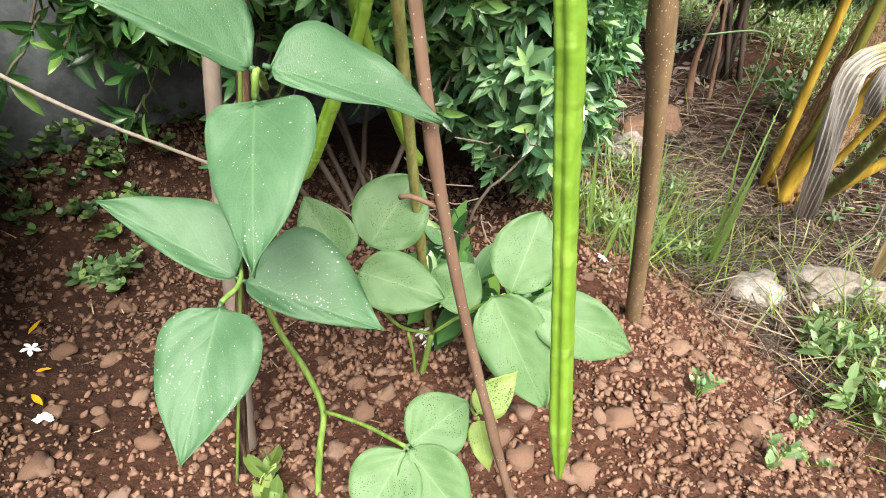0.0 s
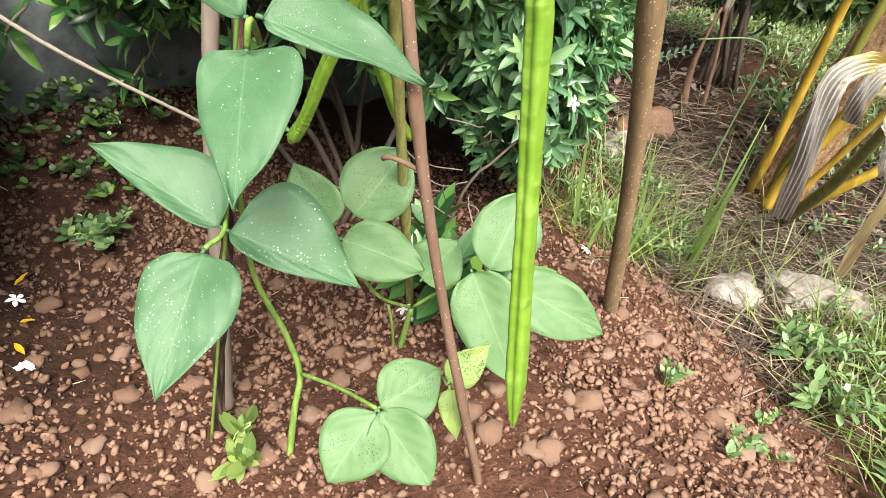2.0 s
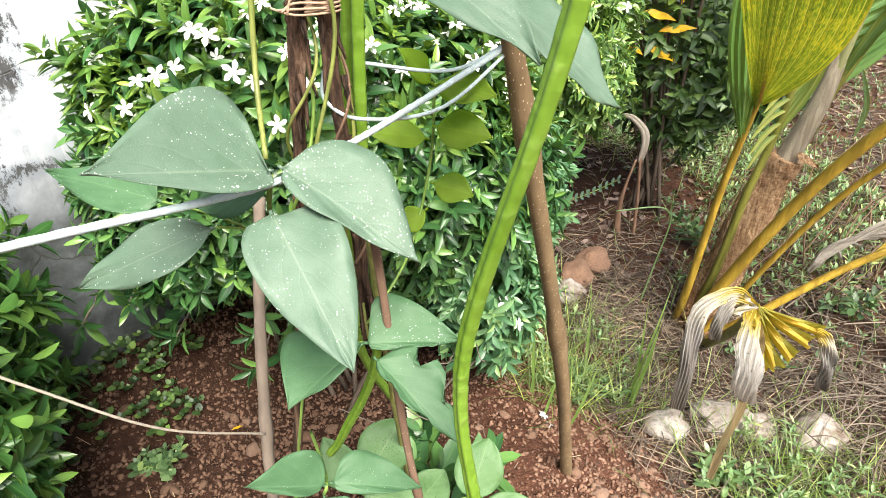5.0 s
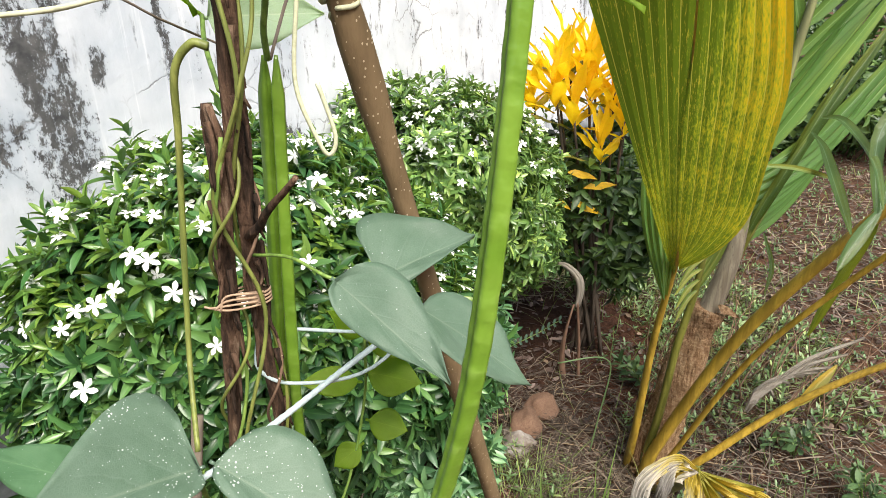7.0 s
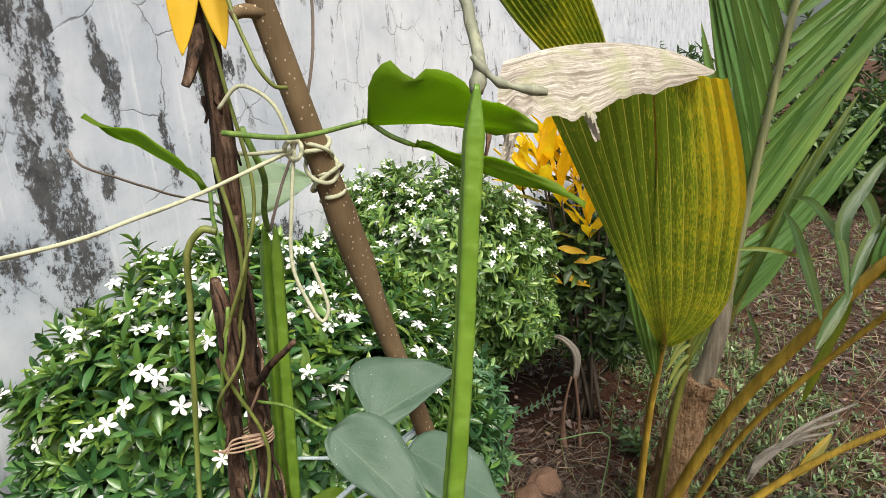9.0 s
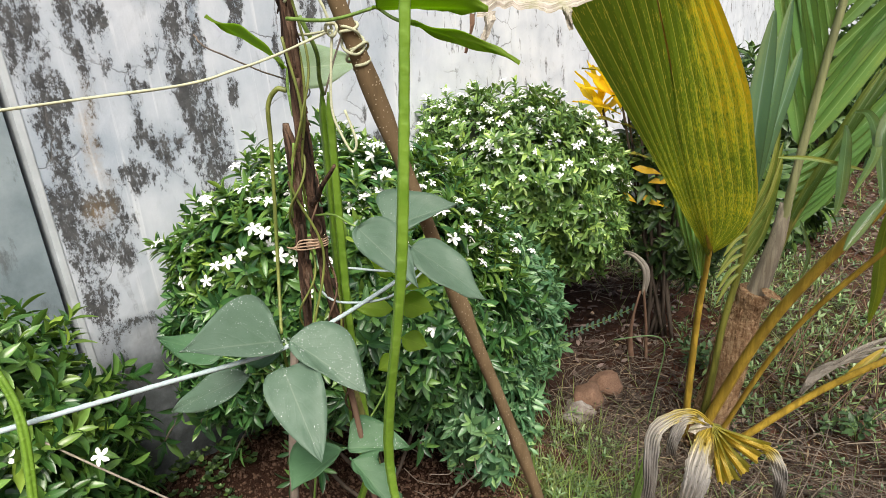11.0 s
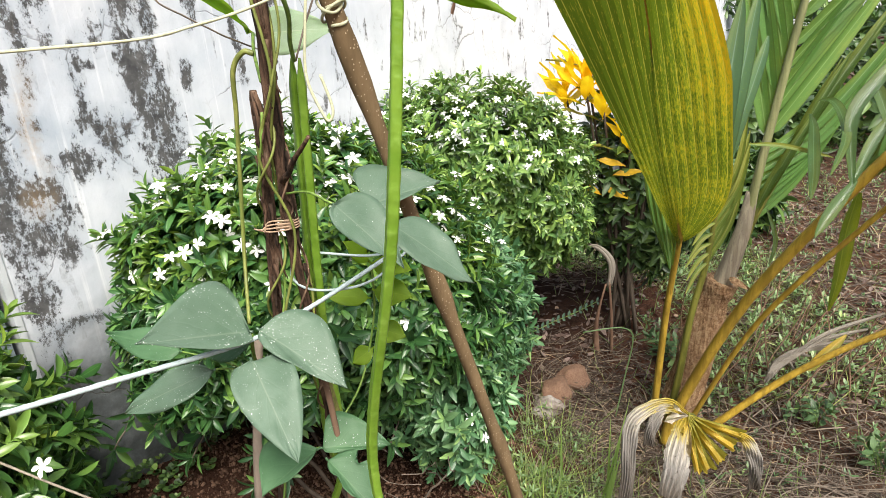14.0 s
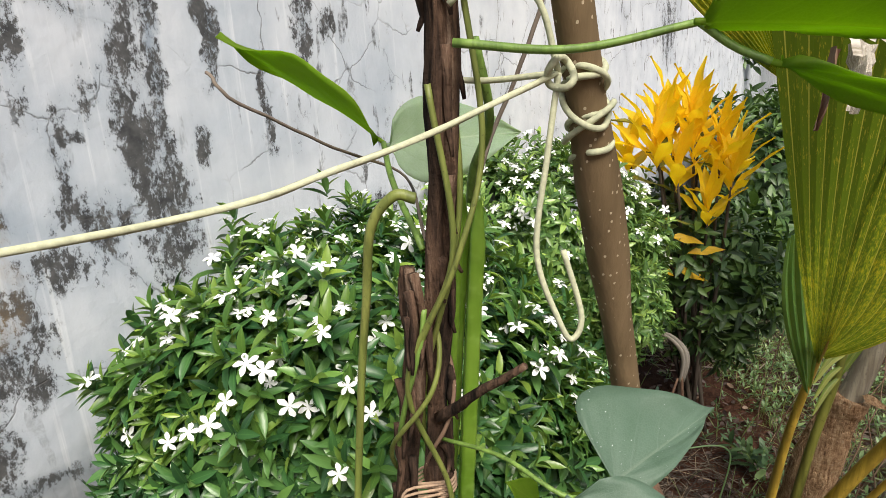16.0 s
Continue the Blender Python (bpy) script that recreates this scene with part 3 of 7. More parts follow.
M_GLOSSY.node_tree.nodes["Principled BSDF"].inputs["Roughness"].default_value = 0.25
M_GLOSSY.node_tree.nodes["Principled BSDF"].inputs["Specular IOR Level"].default_value = 0.9
M_FANY = palm_blade_material("yellow_palm_blade", (0.34, 0.32, 0.055), (0.60, 0.51, 0.11), -0.06)
M_DRY = dry_blade_material("dry_palm_blade", 0.85, 0.98)
M_DYING = dying_blade_material()
M_DRYRIB = dry_blade_material("drying_rib", 0.95, 0.72)
M_DRYPALE = dry_blade_material("bleached_palm_blade", 1.42, 0.99, 0.75)
M_PETI = stem_material("yellow_petiole", (0.33, 0.215, 0.028), (0.53, 0.355, 0.05), 0.4, 25)
M_PIL = plain_material("grey_plaster_strip", (0.42, 0.45, 0.47), 0.8, 0.18, 12)
M_PETIG = stem_material("green_petiole", (0.115, 0.125, 0.022), (0.22, 0.215, 0.045), 0.4, 25)
M_SHEATH = stem_material("grey_sheath", (0.24, 0.20, 0.14), (0.38, 0.34, 0.26), 0.7, 40)
M_RACHIS = stem_material("olive_rachis", (0.17, 0.185, 0.075), (0.29, 0.295, 0.15), 0.5, 25)
M_TRUNK = fibre_material()
M_HUSK = bark_material("coconut_husk", (0.095, 0.052, 0.034), (0.30, 0.185, 0.125))
M_CRO = bean_leaf_material("croton_leaf", (0.84, 0.555, 0.010), (0.94, 0.68, 0.018), 0.0, 0.0, 0.45)
M_CROG = bean_leaf_material("green_croton_leaf", (0.06, 0.10, 0.02), (0.30, 0.26, 0.03), 0.0, 0.0, 0.2)


# ---- mesh helpers ----
def mesh_obj(name, bm, mat, smooth=True):
    me = bpy.data.meshes.new(name)
    bm.to_mesh(me)
    bm.free()
    if smooth:
        me.shade_smooth()
    me.materials.append(mat)
    return new(name, me)


def thing(name, at, label, category, group=""):
    """An Empty at the thing's foot that carries its parts."""
    e = new(name)
    e.empty_display_size = 0.05
    e.location = at
    return tagged(e, label, category, group)


def under(ob, parent):
    ob.parent = parent
    at = parent.location if parent.parent is None else (0, 0, 0)
    ob.matrix_parent_inverse = Matrix.Translation(-Vector(at))
    return ob


def part(name, bm, mat, parent, label="", smooth=True):
    ob = under(mesh_obj(name, bm, mat, smooth), parent)
    return tagged(ob, label)


def arrays_mesh(name, verts, faces, uvs=None):
    """A mesh straight from arrays: verts (n, 3), faces (m, k), uvs one pair a vertex."""
    me = bpy.data.meshes.new(name)
    n, (m, k) = len(verts), faces.shape
    me.vertices.add(n)
    me.vertices.foreach_set("co", np.ascontiguousarray(verts, dtype=np.float32).ravel())
    me.loops.add(m * k)
    me.loops.foreach_set("vertex_index", np.ascontiguousarray(faces, dtype=np.int32).ravel())
    me.polygons.add(m)
    me.polygons.foreach_set("loop_start", np.arange(0, m * k, k, dtype=np.int32))
    if uvs is not None:
        layer = me.uv_layers.new(name="UVMap")
        layer.data.foreach_set("uv", np.ascontiguousarray(uvs[faces.ravel()], dtype=np.float32).ravel())
    me.update(calc_edges=True)
    me.shade_smooth()
    return me


def spread(name, tv, tf, tuv, frames, mat):
    """Many copies of one small template, joined: frames is (n, 4, 4)."""
    n, k = len(frames), len(tv)
    h = np.concatenate([tv, np.ones((k, 1))], 1)
    verts = np.einsum("nij,kj->nki", frames, h)[:, :, :3].reshape(-1, 3)
    faces = (tf[None] + (np.arange(n) * k)[:, None, None]).reshape(-1, tf.shape[1])
    me = arrays_mesh(name, verts, faces, np.tile(tuv, (n, 1)) if tuv is not None else None)
    me.materials.append(mat)
    return new(name, me)


def unit(v):
    return v / np.maximum(np.linalg.norm(v, axis=-1, keepdims=True), 1e-9)


def frames_from(pos, axis, normal, length, width):
    """Frames whose x runs along axis, z along normal, scaled to length and width."""
    x = unit(axis)
    y = unit(np.cross(normal, x))
    z = np.cross(x, y)
    f = np.zeros((len(pos), 4, 4))
    f[:, :3, 0], f[:, :3, 1], f[:, :3, 2] = x * length[:, None], y * width[:, None], z * length[:, None]
    f[:, :3, 3], f[:, 3, 3] = pos, 1
    return f


def leaf_template(segs=4, profile=None, fold=0.25, droop=0.12):
    """A small pointed leaf one long and one wide, folded along its rib and bent down."""
    us = np.linspace(0, 1, segs + 1)
    prof = profile or (lambda u: (np.sin(np.pi * u ** 0.85)) ** 0.9)
    tv, uv = [], []
    for u in us:
        w = 0.5 * max(float(prof(u)), 0.015)
        for s in (-1, 0, 1):
            tv.append((u, s * w, abs(s) * w * fold - droop * u * u))
            uv.append((u, 0.5 + 0.5 * s))
    tf = []
    for i in range(segs):
        for j in (0, 1):
            a = i * 3 + j
            tf.append((a, a + 3, a + 4, a + 1))
    return np.array(tv), np.array(tf), np.array(uv)


def catmull(pts, n):
    c = np.array(pts, float)
    if len(c) == 2:
        return np.array([c[0] + (c[1] - c[0]) * f for f in np.linspace(0, 1, n)])
    p = np.vstack([2 * c[0] - c[1], c, 2 * c[-1] - c[-2]])
    out = []
    for u in np.linspace(0, len(c) - 1, n):
        i = min(int(u), len(c) - 2)
        f = u - i
        a, b, d, e = p[i:i + 4]
        out.append(0.5 * (2 * b + (d - a) * f + (2 * a - 5 * b + 4 * d - e) * f * f + (3 * b - a - 3 * d + e) * f ** 3))
    return np.array(out)


def sweep(bm, pts, n, radius, sides=8, section=None, wobble=0.0, uv=False, seed=0):
    """A tube along a smooth line; radius(s) and section(theta, s) shape it. Ends are closed."""
    rng = np.random.RandomState(seed)
    line = catmull(pts, n)
    if wobble:
        line = line + np.concatenate([[[0, 0, 0]], np.cumsum(rng.normal(0, wobble, (n - 1, 3)), 0) * np.linspace(1, 0, n - 1)[:, None]])
    tan = unit(np.gradient(line, axis=0))
    side = np.cross(tan[0], [0.31, 0.95, 0.1])
    rings = []
    layer = bm.loops.layers.uv.verify() if uv else None
    for i in range(n):
        side = side - tan[i] * side.dot(tan[i])
        side = side / np.linalg.norm(side)
        up = np.cross(tan[i], side)
        s = i / (n - 1)
        r = radius(s) if callable(radius) else radius
        ring = []
        for j in range(sides):
            th = 2 * math.pi * j / sides
            rr = r * (section(th, s) if section else 1.0)
            ring.append(bm.verts.new(line[i] + rr * (math.cos(th) * side + math.sin(th) * up)))
        rings.append(ring)
    for i in range(n - 1):
        for j in range(sides):
            f = bm.faces.new((rings[i][j], rings[i][(j + 1) % sides], rings[i + 1][(j + 1) % sides], rings[i + 1][j]))
            if uv:
                for lp, (a, b) in zip(f.loops, ((i, j), (i, j + 1), (i + 1, j + 1), (i + 1, j))):
                    lp[layer].uv = (a / (n - 1), b / sides)
    bm.faces.new(rings[0][::-1])
    bm.faces.new(rings[-1])
    return line


def tube(pts, n, radius, sides=8, **kw):
    bm = bmesh.new()
    sweep(bm, pts, n, radius, sides, **kw)
    return bm


def blade(bm, base, tip, width, face, segs=18, across=10, wide_at=0.3, fold=0.18, droop=0.10, ripple=0.03, sharp=1.0, seed=0, bite=0.0, skew=0.0):
    """A leaflet from base to tip, its upper side turned towards face. wide_at: where it is broadest."""
    rng = np.random.RandomState(seed)
    base, tip = np.array(base, float), np.array(tip, float)
    ax = tip - base
    length = np.linalg.norm(ax)
    x = ax / length
    nrm = np.array(face, float)
    nrm = nrm - x * nrm.dot(x)
    nrm /= np.linalg.norm(nrm)
    y = np.cross(nrm, x)
    ph = rng.uniform(0, 6.28, 4)
    layer = bm.loops.layers.uv.verify()
    grid = []
    pb = 1.12 / sharp
    pa = pb * wide_at / (1 - wide_at)
    left, right = 1 + skew, 1 - skew
    for i in range(segs + 1):
        q = i / segs
        u = 0.6 * q + 0.4 * (0.5 - 0.5 * math.cos(math.pi * q))
        w = (u / wide_at) ** pa * ((1 - u) / (1 - wide_at)) ** pb
        w = max(w, 0.012) * width / 2
        row = []
        for j in range(across + 1):
            v = 2 * j / across - 1
            cut = 1.0
            if bite and abs(v) > 0.6:
                cut = 1 - bite * max(0, math.sin(u * 17 + ph[0] + 3 * v)) * (abs(v) - 0.6) / 0.4
            h = abs(v) * w * fold - droop * length * (u - 0.15) ** 2 + ripple * length * (math.sin(u * 7 + ph[1] + 2.5 * v) * abs(v) + 0.5 * math.sin(u * 15 + ph[2]) * v * v)
            row.append(bm.verts.new(base + ax * u + y * (v * w * cut * (left if v > 0 else right)) + nrm * h))
        grid.append(row)
    for i in range(segs):
        for j in range(across):
            f = bm.faces.new((grid[i][j], grid[i + 1][j], grid[i + 1][j + 1], grid[i][j + 1]))
            for lp, (a, b) in zip(f.loops, ((i, j), (i + 1, j), (i + 1, j + 1), (i, j + 1))):
                lp[layer].uv = (a / segs, b / across)
    return grid


def leaflet(parent, base, tip, width, face, mat, label="", **kw):
    bm = bmesh.new()
    b0, b1 = np.array(base, float), np.array(tip, float)
    foot = b0 + unit(b1 - b0) * 0.004
    sweep(bm, [b0, (b0 + foot) / 2, foot], 3, 0.0013, 6)
    blade(bm, foot, tip, width * 1.06, face, **kw)
    ob = part("leaflet", bm, mat, parent, label)
    sol = ob.modifiers.new("thickness", "SOLIDIFY")
    sol.thickness, sol.offset = 0.0006, 0.0
    return ob


# ---- the ground ----
def smooth(a, b, x):
    q = min(1, max(0, (x - a) / (b - a)))
    return q * q * (3 - 2 * q)


def ground_z(x, y):
    """Height of the soil: a raised bed with its edge falling towards the palm."""
    z = 0.02 + 0.05 * smooth(-0.2, -0.7, x)
    edge = smooth(0.22, 0.66, x + 0.25 * (y - 0.8) * (1 if y < 1.3 else 0) - (0.12 if y < 0.5 else 0))
    z -= 0.15 * edge * (1 - 0.75 * smooth(1.25, 2.0, y))
    z += 0.03 * smooth(2.2, 6, y)
    wd = 0.8056 * (x + 0.57) - 0.5924 * (y - 1.14)
    along = 0.5924 * (x + 0.57) + 0.8056 * (y - 1.14)
    z += 0.13 * smooth(0.24, 0.0, wd) * smooth(0.55, 0.2, along)
    f = 1.0 / (1 + 0.15 * max(0, math.hypot(x, y) - 3))
    z += 0.030 * noise.noise(V(x * 2.3, y * 2.3, 0)) * f
    z += 0.012 * noise.noise(V(x * 7, y * 7, 3)) * f
    return z


def axis_steps(lo, hi, step, far):
    mid = list(np.arange(lo, hi + 1e-6, step))
    out, d, x = [], step, hi
    while x < far:
        d *= 1.28
        x += d
        out.append(x)
    neg, d, x = [], step, lo
    while x > -far:
        d *= 1.28
        x -= d
        neg.append(x)
    return neg[::-1] + mid + out


gx, gy = axis_steps(-1.0, 1.5, 0.0125, 300), axis_steps(0.3, 2.2, 0.0125, 300)
gv = []
for yy in gy:
    for xx in gx:
        zz = ground_z(xx, yy)
        if -1.1 < xx < 1.6 and 0.2 < yy < 2.3:
            zz += 0.007 * noise.noise(V(xx * 24, yy * 24, 5)) + 0.004 * noise.noise(V(xx * 55, yy * 55, 8))
        gv.append((xx, yy, zz))
nx, ny = len(gx), len(gy)
ii = (np.arange(ny - 1)[:, None] * nx + np.arange(nx - 1)[None]).ravel()
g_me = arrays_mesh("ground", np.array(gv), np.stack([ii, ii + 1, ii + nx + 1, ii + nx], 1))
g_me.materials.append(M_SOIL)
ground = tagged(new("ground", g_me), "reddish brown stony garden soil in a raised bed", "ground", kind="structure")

# ---- the garden wall ----
WALL_AT, WALL_TURN = V(-0.57, 1.14, 0), math.atan2(0.8056, 0.5924)


def box(bm, x0, x1, y0, y1, z0, z1, bevel=0.0):
    g = bmesh.ops.create_cube(bm, size=1)
    for v in g["verts"]:
        v.co = V((x0 + x1) / 2 + v.co.x * (x1 - x0), (y0 + y1) / 2 + v.co.y * (y1 - y0), (z0 + z1) / 2 + v.co.z * (z1 - z0))
    if bevel:
        bmesh.ops.bevel(bm, geom=list({e for v in g["verts"] for e in v.link_edges}), offset=bevel, segments=2, affect="EDGES")


def wall_piece(name, x0, x1, y0, y1, z0, z1, mat, label, bevel=0.0):
    bm = bmesh.new()
    box(bm, x0, x1, y0, y1, z0, z1, bevel)
    ob = mesh_obj(name, bm, mat, False)
    ob.matrix_world = Matrix.Translation(WALL_AT) @ Matrix.Rotation(WALL_TURN, 4, "Z")
    return tagged(ob, label, "wall", kind="structure")


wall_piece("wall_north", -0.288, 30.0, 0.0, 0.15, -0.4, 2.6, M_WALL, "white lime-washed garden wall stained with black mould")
wall_piece("wall_west", -6.0, -0.316, 0.012, 0.15, -0.4, 2.6, M_BAY, "grey damp bay of the garden wall", 0.0)
wall_piece("trim_pilaster", -0.303, -0.288, -0.004, 0.14, -0.4, 2.6, M_PIL, "narrow raised plaster strip down the wall", 0.002)


# ---- shrubs ----
JAS_LEAF = leaf_template(5, lambda u: np.sin(np.pi * min(1.0, 0.05 + 0.95 * u)) ** 0.72, 0.15, 0.26)
GRASS_LEAF = leaf_template(5, lambda u: (1 - u) ** 0.6 * (0.4 + 0.6 * min(1, u * 6)), 0.008, 0.24)


def lumpy_points(lobes, n, rng, depth=0.26):
    """Points just under the surface of several joined ellipsoids, with their outward ways."""
    area = np.array([a[3] * a[4] + a[3] * a[5] + a[4] * a[5] for a in lobes])
    pick = rng.choice(len(lobes), n * 2, p=area / area.sum())
    d = unit(rng.normal(size=(n * 2, 3)))
    lob = np.array([a[:6] for a in lobes])[pick]
    lump = np.array([noise.noise(V(*(v * 3.1 + lo[:3] * 7))) for v, lo in zip(d, lob)]) * 0.36
    lump += np.array([noise.noise(V(*(v * 8 + lo[:3] * 9))) for v, lo in zip(d, lob)]) * 0.13
    lump += rng.normal(0, 0.035, n * 2) + 0.16 * rng.rand(n * 2) ** 9
    k = (1 + lump) * (1 - depth * rng.rand(n * 2) ** 1.3)
    p = lob[:, :3] + d * lob[:, 3:6] * k[:, None]
    keep = np.ones(n * 2, bool)
    for i, a in enumerate(lobes):
        q = (p - np.array(a[:3])) / np.array(a[3:6])
        keep &= (pick == i) | ((q ** 2).sum(1) > 0.72)
    keep &= p[:, 2] > np.array([ground_z(v[0], v[1]) + 0.05 for v in p])
    out = unit(d / lob[:, 3:6])
    return p[keep][:n], out[keep][:n]


def whorls(p, out, rng, per, size, width, lift=0.22, droop=0.08):
    """Leaf frames for a tuft of leaves at each shoot tip."""
    axis = unit(out + np.array([0, 0, lift]) + rng.normal(0, 0.22, out.shape))
    ref = unit(np.cross(axis, np.array([0.3, 0.2, 0.93])))
    ref2 = np.cross(axis, ref)
    fr = []
    for i in range(per):
        th = i * 2.4 + rng.uniform(0, 0.7, len(p))
        el = 0.35 + 1.0 * (i / per) + rng.normal(0, 0.12, len(p))
        side = ref * np.cos(th)[:, None] + ref2 * np.sin(th)[:, None]
        way = axis * np.cos(el)[:, None] + side * np.sin(el)[:, None]
        nrm = axis * np.sin(el)[:, None] - side * np.cos(el)[:, None] + np.array([0, 0, 0.25])
        ln = size * rng.uniform(0.65, 1.2, len(p)) * (0.6 + 0.4 * min(1, i / 3))
        base = p + axis * (0.010 - 0.004 * i) * size / 0.045
        fr.append(frames_from(base, way + np.array([0, 0, -droop]), nrm, ln, ln * width))
    return np.concatenate(fr)


def flower_mesh():
    """A five-petalled pinwheel flower on a short tube."""
    bm = bmesh.new()
    for i in range(5):
        a = 2 * math.pi * i / 5
        c, s = math.cos(a), math.sin(a)
        rows = []
        for u, w, z, tw in ((0.06, 0.06, 0.0, 0), (0.35, 0.19, 0.05, 0.02), (0.66, 0.28, 0.03, 0.07), (0.88, 0.20, -0.04, 0.13), (1.05, 0.03, -0.09, 0.17)):
            row = []
            for v in (-1, 0, 1):
                x, y = u, v * w + tw
                row.append(bm.verts.new((0.02 * (x * c - y * s), 0.02 * (x * s + y * c), 0.02 * (z + 0.05 * abs(v)))))
            rows.append(row)
        for r, q in zip(rows, rows[1:]):
            for j in (0, 1):
                bm.faces.new((r[j], q[j], q[j + 1], r[j + 1]))
    sweep(bm, [(0, 0, -0.016), (0, 0, 0.001)], 3, lambda s: 0.0012 + 0.0008 * s, 6)
    me = bpy.data.meshes.new("flower")
    bm.to_mesh(me)
    bm.free()
    me.shade_smooth()
    me.materials.append(M_PETAL)
    return me


FLOWER = flower_mesh()


def jasmine(at, label, lobes, shoots, size, width, flowers, extra, seed, mat, stems=7, fsize=1.0, sprigs=(), young=None):
    """A flowering shrub: woody stems, a crown of leaf tufts, white flowers."""
    rng = np.random.RandomState(seed)
    bush = thing("jasmine_bush", at, label, "shrub", "white-flowered shrubs by the wall")
    p, out = lumpy_points(lobes, shoots, rng)
    fr = whorls(p, out, rng, 8, size, width)
    tip = np.tile((out[:, 2] > 0.22) & (rng.rand(len(p)) < 0.5 + out[:, 2]), 8) & (np.arange(len(fr)) < (4 if young else 0) * len(p))
    tagged(under(spread("foliage", *JAS_LEAF, fr[~tip], mat), bush), kind="stuff")
    if tip.any():
        tagged(under(spread("young_foliage", *JAS_LEAF, fr[tip], young), bush), kind="stuff")
    if sprigs:
        q = np.array(sprigs, float)
        f2 = whorls(q, unit(np.tile([0.15, -0.8, -0.25], (len(q), 1)) + rng.normal(0, 0.3, q.shape)), rng, 8, size * 1.25, width)
        tagged(under(spread("hanging_foliage", *JAS_LEAF, f2, mat), bush), kind="stuff")
        for w in q:
            part("twig", tube([w, w + np.array([0.02, 0.05, 0.06]), w + np.array([0.10, 0.10, 0.22])], 8, 0.0022, 5, wobble=0.003), M_STAKE, bush)
    # twigs inside the crown
    for i in range(stems):
        lo = lobes[i % len(lobes)]
        th = rng.uniform(0, 6.28)
        top = np.array(lo[:3]) + np.array([math.cos(th) * lo[3] * 0.7, math.sin(th) * lo[4] * 0.7, lo[5] * rng.uniform(-0.1, 0.6)])
        foot = np.array([at[0] + rng.normal(0, 0.05), at[1] + rng.normal(0, 0.05), 0])
        foot[2] = ground_z(foot[0], foot[1]) - 0.02
        midp = foot * 0.5 + top * 0.5 + np.array([0, 0, -0.06]) + rng.normal(0, 0.03, 3)
        part("branch", tube([foot, midp, top], 12, lambda s: 0.0065 * (1 - 0.7 * s), 7, wobble=0.008, seed=i), M_DARKTWIG, bush)
    spots = [np.array(e, float) for e in extra]
    ways = [np.array([0.15, -0.7, 0.7])] * len(spots)
    cand = np.where((out[:, 1] < 0.35) & (out[:, 2] > -0.25))[0]
    cand = cand[np.argsort(-out[cand, 2] + rng.rand(len(cand)) * 1.1)]
    for j in cand:
        if len(spots) >= flowers:
            break
        q = p[j] + out[j] * size * 0.55
        if min([9] + [np.linalg.norm(q - s) for s in spots]) > 0.035 * rng.choice([0.55, 0.8, 3.0]):
            spots.append(q)
            ways.append(out[j] + np.array([0, -0.3, 0.5]))
    for q, wv in zip(spots, ways):
        f = new("flower", FLOWER)
        z = Vector(unit(wv + rng.normal(0, 0.28, 3)))
        f.matrix_world = Matrix.Translation(q) @ z.to_track_quat("Z", "Y").to_matrix().to_4x4() @ Matrix.Rotation(rng.uniform(0, 6.28), 4, "Z") @ Matrix.Scale(fsize * rng.uniform(0.8, 1.1), 4)
        under(f, bush)
    return bush


jasmine((-0.2, 1.1, 0), "dense dark green shrub dotted with white pinwheel flowers",
        [(-0.20, 1.14, 0.70, 0.35, 0.33, 0.29), (-0.36, 1.02, 0.70, 0.19, 0.19, 0.22), (-0.05, 1.05, 0.64, 0.26, 0.24, 0.26), (-0.43, 1.0, 0.56, 0.14, 0.14, 0.17)],
        4300, 0.046, 0.29, 280,
        [(-0.337, 0.767, 0.860), (-0.344, 0.750, 0.752), (-0.232, 0.829, 0.852), (-0.26, 0.836, 0.900), (-0.284, 0.846, 0.906), (-0.307, 0.983, 0.957), (0.06, 0.816, 0.680), (0.0, 0.857, 0.838), (-0.315, 0.775, 0.864)],
        3, M_JAS, 7, 0.78, [(-0.60, 0.96, 0.42), (-0.64, 0.92, 0.36), (-0.50, 0.98, 0.28), (-0.545, 0.93, 0.40), (-0.46, 0.95, 0.36), (-0.33, 0.95, 0.30), (-0.30, 0.93, 0.36), (-0.36, 0.96, 0.40), (-0.25, 0.95, 0.33), (-0.33, 0.92, 0.24), (-0.29, 0.98, 0.22), (-0.40, 0.96, 0.44), (-0.22, 0.93, 0.40), (-0.12, 0.95, 0.34), (-0.02, 0.96, 0.30)], M_JASY)
jasmine((0.13, 1.25, 0), "low blue-green shrub with scattered white flowers near the pole",
        [(0.05, 1.17, 0.48, 0.17, 0.22, 0.25), (0.13, 1.09, 0.34, 0.13, 0.16, 0.19), (0.20, 1.42, 0.40, 0.16, 0.20, 0.28)],
        1600, 0.044, 0.33, 42,
        [(0.255, 1.30, 0.28), (0.295, 1.38, 0.36), (0.28, 1.36, 0.30), (0.31, 1.42, 0.39), (0.234, 1.26, 0.37), (0.20, 0.96, 0.30), (0.17, 0.95, 0.36)],
        13, M_JAS3, 5, 0.74)
